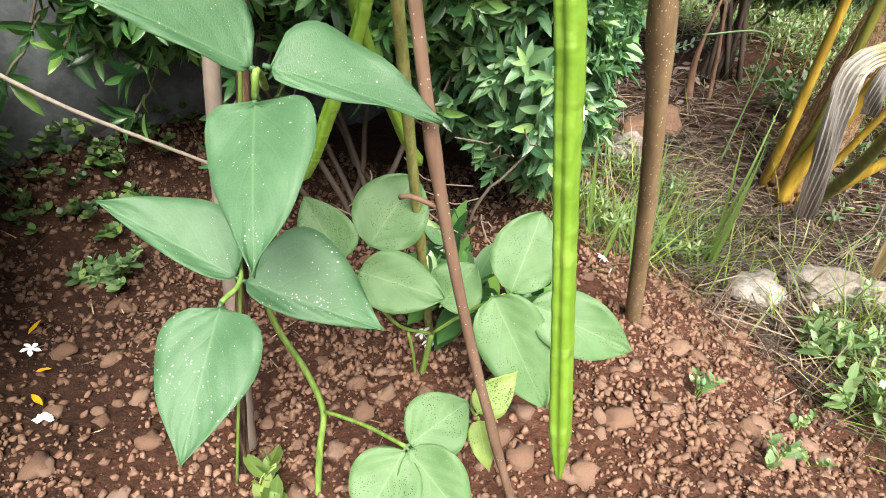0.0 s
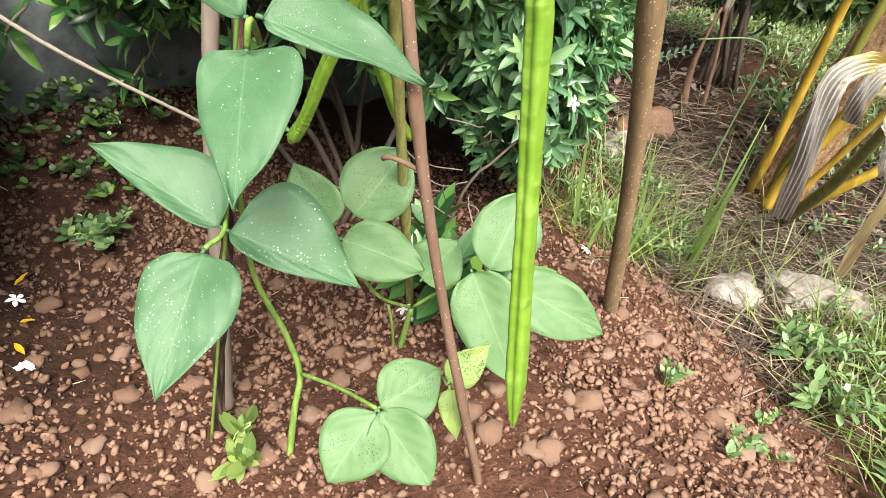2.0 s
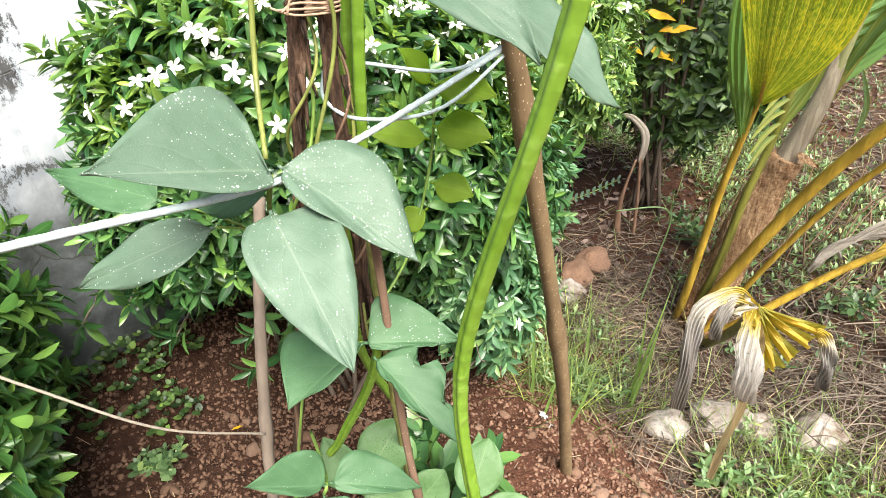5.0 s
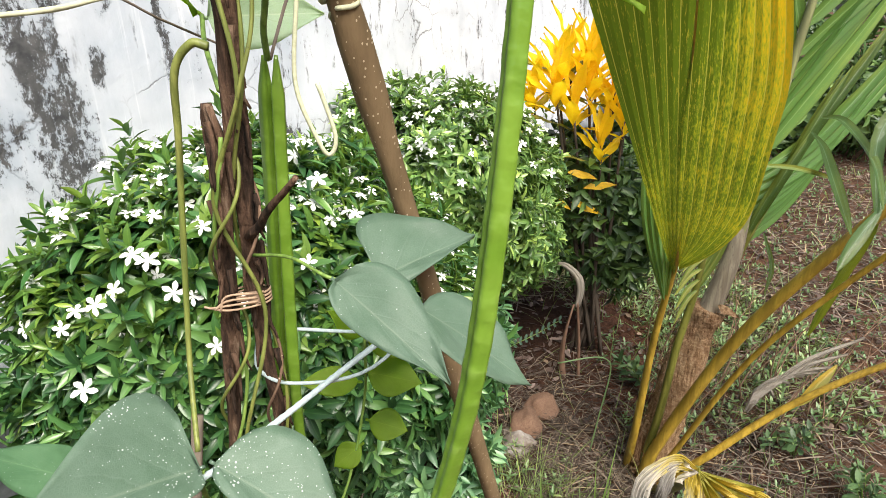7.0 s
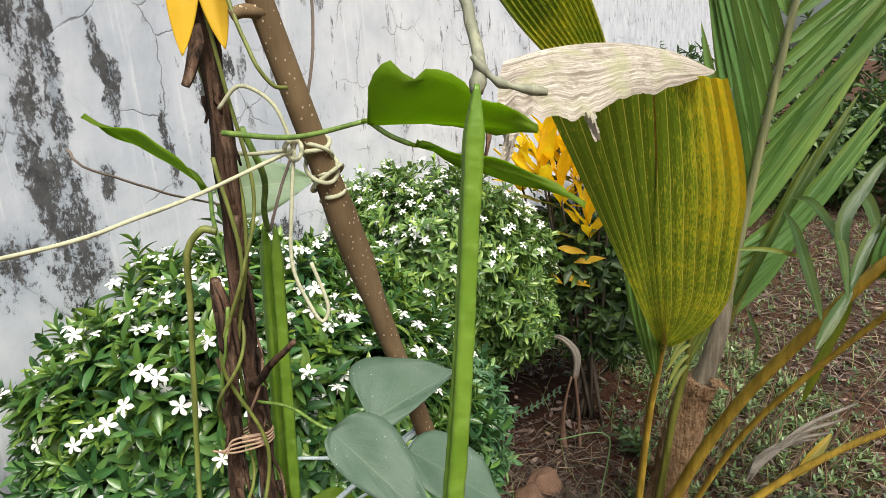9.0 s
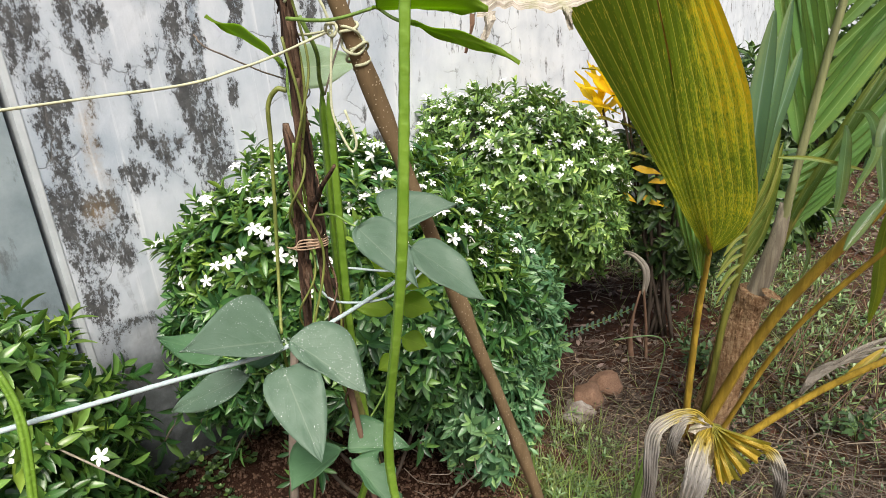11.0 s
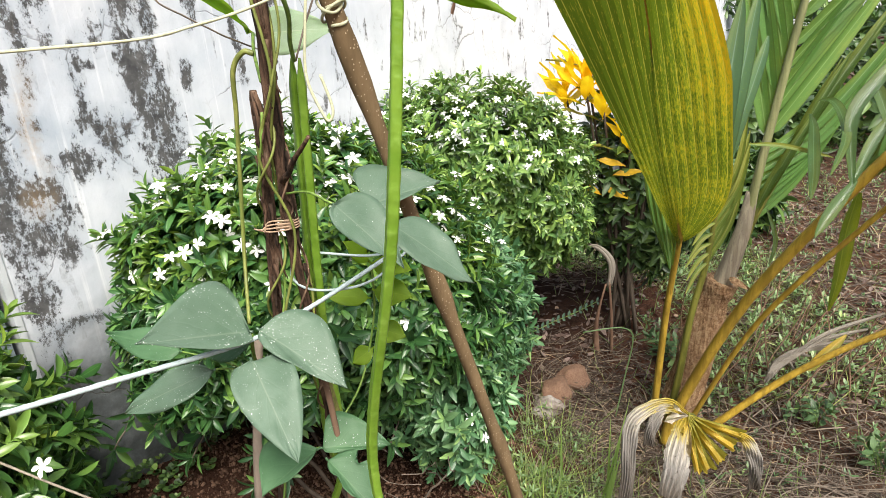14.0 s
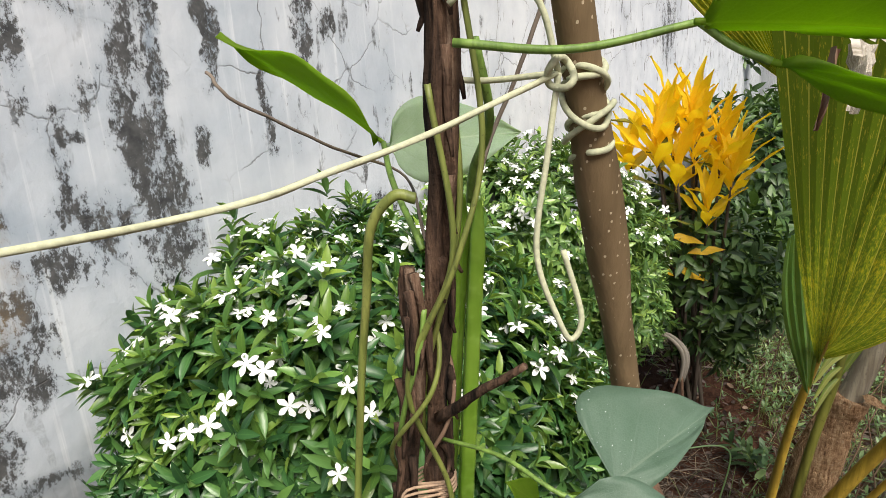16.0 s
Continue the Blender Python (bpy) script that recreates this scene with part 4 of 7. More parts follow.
jasmine((0.3, 1.95, 0), "rounded small-leaved shrub full of little white flowers",
        [(0.28, 1.93, 0.72, 0.34, 0.33, 0.30), (0.06, 2.0, 0.72, 0.26, 0.28, 0.30), (0.45, 1.92, 0.55, 0.21, 0.23, 0.19), (0.50, 1.96, 0.72, 0.15, 0.19, 0.17), (0.12, 1.80, 0.46, 0.22, 0.20, 0.24)],
        3900, 0.039, 0.33, 290,
        [(0.28, 1.524, 0.812), (0.55, 1.63, 0.884), (0.264, 1.636, 0.886), (0.597, 1.815, 0.534), (0.55, 1.768, 0.626)],
        5, M_JAS2, 11, 0.78)
jasmine((-0.70, 0.46, 0), "bright green flowering shrub at the foot of the wall",
        [(-0.71, 0.55, 0.58, 0.19, 0.22, 0.28), (-0.59, 0.49, 0.50, 0.10, 0.13, 0.23), (-0.78, 0.32, 0.44, 0.21, 0.20, 0.28), (-0.64, 0.30, 0.26, 0.11, 0.14, 0.18), (-0.77, 0.80, 0.30, 0.11, 0.10, 0.26)],
        1500, 0.051, 0.32, 26, [(-0.448, 0.479, 0.654)], 7, M_JASB, 7, 0.8, (), M_JASY)

trng = np.random.RandomState(31)
snag = thing("dry_twigs", (0.05, 0.92, 0.02), "tangle of thin dry twigs below the shrub", "twigs")
for i in range(22):
    x, y = trng.uniform(-0.12, 0.22), trng.uniform(0.84, 0.98)
    z = trng.uniform(0.10, 0.30)
    d = np.array([trng.normal(0, 0.07), trng.normal(0, 0.04), trng.normal(-0.02, 0.05)])
    part("twig", tube([(x, y, z), np.array([x, y, z]) + d * 0.5 + trng.normal(0, 0.008, 3), np.array([x, y, z]) + d], 8, 0.0012, 5, wobble=0.002, seed=i), M_STAKE, snag)
part("branch", tube([(0.0, 1.0, 0.0), (0.03, 0.94, 0.14), (0.10, 0.92, 0.24), (0.2, 0.98, 0.33)], 14, lambda q: 0.0034 - 0.002 * q, 7, wobble=0.004), M_STAKE, snag)

# ---- stakes and poles ----
def stake(name, pts, r0, r1, mat, label, n=40, wob=0.0006, knots=(), sides=12, category="stake"):
    e = thing(name, pts[0], label, category)
    rng = np.random.RandomState(int(r0 * 1e5))
    ph = rng.uniform(0, 6, 3)

    def rad(s):
        r = r0 + (r1 - r0) * s + 0.03 * r0 * math.sin(s * 37 + ph[0])
        for k in knots:
            r += 0.35 * r0 * math.exp(-((s - k) / 0.012) ** 2)
        return r

    part("shaft", tube(pts, n, rad, sides, section=lambda th, s: 1 + 0.05 * math.sin(3 * th + 5 * s) + 0.03 * math.sin(7 * th - 11 * s), wobble=wob, seed=3), mat, e)
    return e


POLE = [(0.325, 0.90, -0.17), (0.298, 0.842, 0.0), (0.240, 0.725, 0.37), (0.135, 0.555, 0.855), (0.024, 0.402, 1.353), (-0.03, 0.33, 1.62)]
pole = stake("bamboo_pole", POLE, 0.0132, 0.0084, M_POLE, "leaning brown pole with pale bark specks", 60, 0.0, (0.45, 0.6, 0.72), 14, "pole")
part("stub", tube([(0.026, 0.400, 1.346), (0.014, 0.393, 1.347), (0.006, 0.390, 1.344)], 8, lambda q: 0.0052 - 0.0012 * q, 9), M_POLE, pole, "cut side branch")
S1 = [(0.094, 0.484, -0.03), (0.085, 0.477, 0.041), (0.015, 0.423, 0.456), (-0.010, 0.408, 0.83)]
thin = stake("thin_stick", S1, 0.0052, 0.0038, M_THIN, "thin brown stick leaning among the bean leaves", 40, 0.0004, (0.45, 0.7))
part("side_twig", tube([(0.017, 0.424, 0.44), (-0.004, 0.428, 0.447), (-0.012, 0.432, 0.444)], 6, 0.002, 6), M_THIN, thin)
stake("cane", [(-0.022, 0.80, -0.05), (-0.023, 0.624, 0.38), (-0.017, 0.445, 0.80)], 0.0062, 0.005, M_CANE, "straight yellowish green cane stuck in the soil", 30, 0.0003, (0.35, 0.6, 0.85))
stake("grey_stake", [(-0.232, 0.545, -0.02), (-0.226, 0.602, 0.238), (-0.221, 0.68, 0.498), (-0.203, 0.745, 0.70)], 0.0098, 0.008, M_STAKE, "grey weathered garden stake with a cord tied to it", 40, 0.0008, (0.5,))
S4 = [(-0.237, 0.513, -0.03), (-0.18, 0.51, 0.26), (-0.125, 0.514, 0.535), (-0.070, 0.480, 0.90), (-0.047, 0.448, 1.08), (-0.047, 0.444, 1.152)]
S4B = [(-0.034, 0.520, 0.62), (-0.036, 0.514, 0.698), (-0.037, 0.474, 1.005), (-0.026, 0.440, 1.20), (-0.020, 0.430, 1.37)]
old = thing("dead_stake", S4[0], "dark weathered wooden stake wound with vines", "stake")


def split_wood(th, s):
    return 1 + 0.20 * math.sin(2 * th + 9 * s) + 0.20 * math.sin(3 * th - 5 * s + 1) + 0.13 * math.sin(5 * th + 14 * s) + 0.08 * math.sin(9 * th - 43 * s) + 0.07 * math.sin(61 * s + 2 * th)


part("shaft", tube(S4, 70, lambda s: (0.0054 + 0.0006 * math.sin(s * 50)) * (1 - 0.35 * max(0, s - 0.97) / 0.03), 24, section=split_wood, wobble=0.0012, seed=8), M_DARKWOOD, old)
part("second_shaft", tube(S4B, 46, lambda s: 0.0066 + 0.0008 * math.sin(s * 41), 24, section=split_wood, wobble=0.0011, seed=9), M_DARKWOOD, old)
part("stub", tube([(-0.035, 0.462, 1.045), (-0.018, 0.44, 1.07), (0.013, 0.415, 1.102)], 10, lambda s: 0.0042 - 0.002 * s, 8, wobble=0.001), M_DARKWOOD, old, "broken side branch")
frng = np.random.RandomState(4)
for pts, count in ((S4, 18), (S4B, 26)):
    cl = catmull(pts, 100)
    for i in range(count):
        j = int(frng.uniform(0.42 if pts is S4 else 0.1, 0.90) * 99)
        a = frng.uniform(2.6, 6.8)
        c, ln = cl[j], frng.uniform(0.012, 0.035)
        o = np.array([math.cos(a), math.sin(a), 0]) * 0.0075
        part("bark_flake", tube([c + o + [0, 0, ln], c + o * 1.05, c + o * frng.uniform(1.2, 1.7) - [0, 0, ln * 0.6]], 6, lambda q: 0.0034 * (1 - 0.7 * q), 6, section=lambda th, q: 0.3 + 0.7 * abs(math.cos(th)), wobble=0.0012, seed=i), M_DARKWOOD, old)
part("bark_flap", tube([(-0.027, 0.421, 1.340), (-0.030, 0.408, 1.319), (-0.034, 0.404, 1.302)], 10, lambda s: 0.0075 - 0.004 * s, 8, section=lambda th, s: 0.5 + 0.5 * abs(math.cos(th)), wobble=0.001), M_DARKWOOD, old, "hanging strip of black bark")


def coil(axis_pts, z0, z1, turns, r, thick, n, phase=0.0):
    """Points of a thread wound round a line between two heights."""
    line = catmull(axis_pts, 200)
    out = []
    for i in range(n):
        f = i / (n - 1)
        z = z0 + (z1 - z0) * f
        c = line[np.argmin(abs(line[:, 2] - z))]
        a = phase + 2 * math.pi * turns * f
        rr = r * (1 + 0.12 * math.sin(5 * f + phase))
        out.append((c[0] + rr * math.cos(a), c[1] + rr * math.sin(a), z + 0.0012 * math.sin(2 * a)))
    return out


dry_twig = thing("dry_twig", (-0.052, 0.616, 1.175), "thin dark dead twig caught between the vines", "twig")
part("stem", tube([(-0.150, 0.470, 1.262), (-0.141, 0.465, 1.248), (-0.1, 0.523, 1.214), (-0.052, 0.58, 1.182), (-0.036, 0.45, 1.165)], 30, 0.0011, 6, wobble=0.0006), M_STAKE, dry_twig)

# ---- cords ----
def cord(name, pts, r, mat, label, n=60, sides=7):
    ob = mesh_obj(name, tube(pts, n, r, sides, section=lambda th, s: 1 + 0.12 * math.sin(3 * th + s * n * 2.2)), mat)
    return tagged(ob, label, "cord")


rope = thing("white_rope", (0.178, 0.57, 0.945), "white rope strung from the wall and tied to the pole", "rope")
ROPE = [(-3.0, -2.17, 1.17), (-1.8, -1.14, 1.055), (-0.9, -0.345, 0.966), (-0.35, 0.142, 0.912), (-0.2, 0.275, 0.895), (-0.085, 0.379, 0.880), (-0.03, 0.44, 0.886), (0.03, 0.49, 0.905), (0.118, 0.535, 0.945)]
part("strand", tube(ROPE, 220, 0.0029, 8, section=lambda th, s: 1 + 0.10 * math.sin(3 * th + s * 420)), M_ROPE, rope)
part("strand", tube([(0.118, 0.535, 0.947), (0.06, 0.52, 0.925), (-0.02, 0.515, 0.935)], 20, 0.0018, 7), M_ROPE, rope)
part("strand", tube([(0.116, 0.532, 0.940), (0.05, 0.49, 0.90), (-0.02, 0.488, 0.893), (-0.05, 0.49, 0.91), (-0.052, 0.51, 0.93)], 26, 0.0018, 7), M_ROPE, rope)

twine = thing("pale_twine", (0.04, 0.42, 1.25), "pale yellow twine wound round the pole and stretched to the wall", "twine")
KN = (0.032, 0.417, 1.252)
part("strand", tube([(-1.6, -0.55, 1.30), (-0.55, 0.06, 1.215), (-0.167, 0.306, 1.209), (-0.06, 0.372, 1.222), KN], 90, 0.0015, 7, section=lambda th, s: 1 + 0.12 * math.sin(3 * th + s * 500)), M_TWINE, twine)
part("wrap", tube(coil(POLE, 1.205, 1.262, 3.0, 0.0112, 0.003, 80, 2.5), 110, 0.0018, 7), M_TWINE, twine)
pl = catmull(POLE, 400)
for j, (z, r, tilt, ph) in enumerate(((1.236, 0.0125, 0.012, 0.4), (1.226, 0.0140, -0.010, 1.2), (1.247, 0.0122, 0.008, 2.6))):
    ring = []
    for a in np.linspace(0, 2 * math.pi, 15):
        c = pl[np.argmin(abs(pl[:, 2] - z))]
        rr = r * (1 + 0.12 * math.sin(2 * a + ph))
        ring.append((c[0] + rr * math.cos(a + ph), c[1] + rr * math.sin(a + ph), z + tilt * math.sin(a)))
    part("loop", tube(ring, 46, 0.0017, 7), M_TWINE, twine)
part("strand", tube([KN, (0.0, 0.432, 1.25), (-0.022, 0.442, 1.252)], 12, 0.0016, 7), M_TWINE, twine)
part("knot", tube([(KN[0] + 0.006 * math.cos(a), KN[1] - 0.004 + 0.005 * math.sin(2 * a), KN[2] + 0.007 * math.sin(a)) for a in np.linspace(0, 11, 18)], 50, 0.0018, 7), M_TWINE, twine)
part("hanging_end", tube([KN, (0.026, 0.414, 1.215), (0.020, 0.414, 1.165), (0.031, 0.412, 1.128), (0.038, 0.413, 1.117), (0.043, 0.414, 1.13), (0.034, 0.416, 1.165)], 50, 0.0016, 7), M_TWINE, twine, "loose looped end")
part("strand", tube([KN, (0.022, 0.415, 1.285), (0.0, 0.417, 1.30), (-0.018, 0.42, 1.285)], 20, 0.0016, 7), M_TWINE, twine)
jute = thing("jute_tie", (-0.04, 0.46, 0.993), "frayed brown jute twine binding two stakes", "twine")
for i in range(4):
    z = 0.986 + 0.0032 * i
    part("strand", tube([(-0.076 + 0.004 * i, 0.452, z + 0.006 - 0.005 * i), (-0.058, 0.455, z + 0.001 * i), (-0.032, 0.464, z), (-0.028, 0.478, z), (-0.048, 0.482, z), (-0.058, 0.466, z), (-0.03, 0.462, z + 0.002)], 26, 0.0010, 6), M_JUTE, jute)
cord("grey_string", [(-0.53, 0.465, 0.70), (-0.415, 0.487, 0.596), (-0.314, 0.530, 0.482), (-0.221, 0.618, 0.374)], 0.0018, M_STRING, "thin grey string running from the shrub to the stake")

# ---- bean vine, pods and leaves ----
vine = thing("bean_vine", (-0.237, 0.513, 0.0), "climbing winged-bean vine with large dusty leaves and long pods", "vine")


def pod(parent, pts, width, n=110, turn=1.2, seed=0, tipcut=0.05):
    """A long four-winged pod: ruffled wings, pinched ends."""
    rng = np.random.RandomState(seed)
    ph = rng.uniform(0, 6, 4)
    seeds = n / 5

    def rad(s):
        return width * 0.62 * min(1, (s / 0.03 + 0.25)) * min(1, ((1 - s) / tipcut) ** 0.6 + 0.12) * (1 + 0.05 * math.sin(s * 25 + ph[0]))

    def sec(th, s):
        a = th + turn * s + ph[1]
        c = abs(math.cos(2 * a))
        seam = math.exp(-(math.sin(a - 0.785) / 0.20) ** 2)
        q = round(2 * th / math.pi) % 4
        ruff = 1 + 0.09 * math.sin(s * 170 + 2.0 * q + ph[2]) + 0.09 * math.sin(s * 61 + 1.7 * q) + 0.07 * math.sin(s * 263 + 3 * q)
        return 0.71 + 0.15 * c ** 2 * ruff - 0.19 * seam + 0.035 * math.sin(s * seeds * 5.0 + 1.3 * q) * (1 - 0.5 * c)

    ob = part("pod", tube(pts, n, rad, 24, section=sec, uv=True), M_POD, parent, "long green four-winged pod")
    return ob


P1 = [(0.140, 0.239, 1.290), (0.109, 0.239, 1.038), (0.058, 0.297, 0.774), (0.073, 0.305, 0.565), (0.085, 0.278, 0.358)]
pod(vine, P1, 0.0110, 360, 1.0, 1)
PA = [(-0.012, 0.498, 1.181), (-0.041, 0.542, 0.855), (-0.067, 0.607, 0.566), (-0.040, 0.670, 0.40), (-0.022, 0.708, 0.332)]
PB = [(-0.002, 0.493, 1.181), (-0.025, 0.516, 0.861), (-0.033, 0.539, 0.592), (-0.09, 0.553, 0.44), (-0.118, 0.559, 0.389)]
pod(vine, PA, 0.0124, 300, 0.6, 2)
pod(vine, PB, 0.0118, 300, 0.9, 3)
side_vine = thing("side_bean_pod", (-0.31, 0.19, 1.21), "green winged-bean pod hanging from the twine", "bean pod")
pod(side_vine, [(-0.325, 0.195, 1.10), (-0.29, 0.188, 1.0), (-0.267, 0.181, 0.93), (-0.262, 0.155, 0.83), (-0.241, 0.127, 0.776)], 0.0095, 70, 0.8, 4)
part("stalk", tube([(-0.315, 0.21, 1.212), (-0.322, 0.2, 1.16), (-0.325, 0.195, 1.10)], 10, 0.0022, 7), M_VINE, side_vine)

# stems that climb the stakes
part("stem", tube([(-0.235, 0.50, 0.0), (-0.17, 0.495, 0.3), (-0.115, 0.497, 0.58)] + coil(S4, 0.66, 1.13, 1.8, 0.0100, 0.003, 26, 0.5), 150, 0.0017, 8), M_VINE, vine)
part("stem", tube([(-0.036, 0.50, 0.64)] + coil(S4B, 0.70, 1.36, 2.2, 0.0108, 0.003, 20, 2.2), 110, 0.0017, 8), M_VINE_OLD, vine)
part("stem", tube([(-0.06, 0.465, 1.02), (-0.045, 0.44, 1.10), (-0.02, 0.425, 1.16), (-0.004, 0.43, 1.22), (-0.012, 0.425, 1.30), (-0.022, 0.42, 1.40)], 40, 0.0016, 8), M_VINE_OLD, vine)
part("stem", tube(coil(S4, 0.58, 1.12, 3.6, 0.0122, 0.003, 40, 3.4), 150, 0.0016, 7), M_VINE_OLD, vine)
part("stem", tube(coil(S4B, 0.66, 1.10, 3.1, 0.0112, 0.003, 30, 0.9), 110, 0.0014, 7), M_THIN, vine)
part("stem", tube([(-0.10, 0.50, 0.70), (-0.062, 0.455, 0.86), (-0.030, 0.458, 0.98), (-0.052, 0.44, 1.08), (-0.022, 0.432, 1.16), (-0.030, 0.43, 1.25)], 50, 0.0018, 8), M_VINE_OLD, vine)
part("peduncle", tube([(-0.040, 0.446, 1.190), (-0.052, 0.446, 1.192), (-0.066, 0.448, 1.174), (-0.073, 0.455, 1.13), (-0.082, 0.46, 1.07), (-0.094, 0.45, 0.95), (-0.084, 0.40, 0.893)], 60, lambda s: 0.0033 - 0.0012 * s, 9), M_VINE_OLD, vine)
part("peduncle", tube([(-0.008, 0.49, 1.178), (-0.006, 0.475, 1.20), (0.002, 0.45, 1.23), (-0.006, 0.43, 1.27)], 16, 0.0026, 8), M_VINE, vine)
part("peduncle", tube([(0.140, 0.241, 1.286), (0.143, 0.246, 1.300), (0.142, 0.258, 1.318), (0.137, 0.270, 1.339), (0.10, 0.32, 1.40), (0.0, 0.41, 1.42)], 40, lambda q: 0.0032 + 0.0012 * math.exp(-((q - 0.07) / 0.04) ** 2) - 0.0006 * q, 10), M_PALESTEM, vine, "pale stalk of the pod")
part("stem", tube([(-0.006, 0.405, 1.40), (0.008, 0.388, 1.345), (0.014, 0.384, 1.326), (0.020, 0.381, 1.310), (0.028, 0.385, 1.298), (0.036, 0.392, 1.296)], 30, 0.0015, 7), M_VINE_OLD, vine)
part("flower_bud", tube([(0.139, 0.243, 1.303), (0.147, 0.241, 1.293), (0.156, 0.239, 1.288), (0.173, 0.236, 1.284)], 16, lambda s: 0.0013 + 0.0014 * math.sin(s * 9) ** 2, 8), M_PALESTEM, vine)

# top pair with sky behind it
part("petiole", tube([(-0.017, 0.416, 1.268), (0.035, 0.402, 1.262), (0.088, 0.395, 1.270)], 16, lambda s: 0.0022 - 0.0005 * s, 8), M_VINE, vine)
part("petiole", tube([(0.088, 0.395, 1.270), (0.102, 0.391, 1.259), (0.116, 0.386, 1.252)], 8, 0.0019, 7), M_VINE, vine)
leaflet(vine, (0.084, 0.390, 1.270), (0.205, 0.372, 1.262), 0.074, (-0.1, 0.55, 0.8), M_BRIGHT, "bright green leaflet lit from behind", bite=0.3, seed=4, wide_at=0.3, skew=-0.5)
leaflet(vine, (0.116, 0.386, 1.252), (0.236, 0.360, 1.210), 0.020, (0.1, 0.6, 0.8), M_BRIGHT, seed=5)
leaflet(vine, (-0.061, 0.529, 1.212), (-0.160, 0.552, 1.292), 0.05, (0.75, 0.35, 0.65), M_BRIGHT, seed=6)
leaflet(vine, (-0.061, 0.530, 1.210), (0.035, 0.55, 1.213), 0.055, (0.0, -0.9, 0.3), M_PALELEAF, "pale thin leaflet seen from below", seed=7)
part("petiole", tube([(-0.038, 0.45, 1.16), (-0.055, 0.50, 1.19), (-0.061, 0.529, 1.212)], 12, 0.002, 7), M_VINE, vine)
leaflet(vine, (-0.022, 0.420, 1.410), (-0.034, 0.409, 1.323), 0.021, (0.2, -1, 0.1), M_YPLAIN, "withered yellow leaf", seed=8, wide_at=0.40, sharp=1.3, ripple=0.008)
leaflet(vine, (-0.011, 0.420, 1.410), (-0.006, 0.407, 1.326), 0.021, (-0.1, -1, 0.1), M_YPLAIN, "withered yellow leaf", seed=9, wide_at=0.40, sharp=1.3, ripple=0.008)

part("dry_stem", tube([(0.052, 0.50, 1.386), (0.044, 0.50, 1.32), (0.026, 0.50, 1.262), (0.006, 0.50, 1.214), (-0.006, 0.49, 1.178)], 24, 0.0014, 6, wobble=0.0006), M_STAKE, vine, "dried brown climbing stem")

# middle tuft
part("petiole", tube([(-0.034, 0.462, 1.03), (0.0, 0.428, 1.038), (0.032, 0.400, 1.03), (0.062, 0.418, 1.016), (0.092, 0.402, 1.002)], 26, 0.0014, 7), M_VINE, vine)
leaflet(vine, (0.062, 0.423, 1.016), (0.151, 0.477, 1.033), 0.063, (-0.1, -0.75, 0.65), M_GREYLEAF, seed=11, wide_at=0.2, skew=0.58)
leaflet(vine, (0.032, 0.400, 1.030), (0.108, 0.331, 0.980), 0.050, (-0.3, -0.35, 0.9), M_GREYLEAF, seed=12, skew=0.3)
leaflet(vine, (0.092, 0.402, 1.002), (0.185, 0.400, 0.928), 0.058, (0.3, -0.5, 0.8), M_GREYLEAF, seed=13)
# light green young shoot
part("stem", tube([(-0.036, 0.50, 0.66), (0.01, 0.54, 0.72), (0.038, 0.56, 0.82), (0.045, 0.545, 0.905)], 20, 0.0016, 7), M_VINE, vine)
for a, b, w, sd in (((0.044, 0.545, 0.905), (0.10, 0.515, 0.905), 0.036, 51), ((0.044, 0.545, 0.905), (0.016, 0.525, 0.945), 0.026, 52), ((0.042, 0.545, 0.865), (0.098, 0.52, 0.862), 0.040, 53), ((0.038, 0.55, 0.85), (-0.02, 0.53, 0.868), 0.030, 54), ((0.038, 0.555, 0.80), (0.082, 0.54, 0.792), 0.034, 55), ((0.034, 0.555, 0.77), (0.0, 0.545, 0.75), 0.028, 56)):
    leaflet(vine, a, b, w, (0.1, -0.7, 0.7), M_BRIGHT, "young light green leaflet", seed=sd, wide_at=0.45)
# large dusty leaf
H = (-0.078, 0.384, 0.887)
pet = part("petiole", tube([(-0.10, 0.49, 0.72), (-0.10, 0.44, 0.82), H], 14, 0.0022, 7), M_VINE, vine)
leaflet(pet, (-0.076, 0.385, 0.89), (-0.158, 0.289, 0.931), 0.083, (0.67, -0.28, 0.68), M_DUSTY, "large dusty bean leaflet", seed=14, wide_at=0.24, skew=-0.52, sharp=0.9, droop=0.0, ripple=0.015)
leaflet(pet, (-0.072, 0.387, 0.893), (0.031, 0.351, 0.832), 0.065, (0.25, -0.6, 0.8), M_DUSTY, "large dusty bean leaflet", seed=15, wide_at=0.32, skew=0.49)
leaflet(pet, (-0.078, 0.367, 0.866), (-0.014, 0.27, 0.799), 0.066, (0.1, -0.5, 0.85), M_DUSTY, "large dusty bean leaflet", seed=16, wide_at=0.27, skew=0.10, sharp=1.2)
leaflet(pet, (-0.130, 0.390, 0.842), (-0.243, 0.370, 0.803), 0.043, (0.1, -0.7, 0.7), M_DUSTY, seed=17, wide_at=0.4)
leaflet(pet, (-0.190, 0.440, 0.842), (-0.305, 0.477, 0.861), 0.044, (0.1, -0.6, 0.7), M_BEAN, seed=18, wide_at=0.28)
leaflet(pet, (-0.085, 0.402, 0.868), (-0.160, 0.425, 0.845), 0.036, (0.1, -0.7, 0.6), M_BEAN, seed=28, wide_at=0.4)
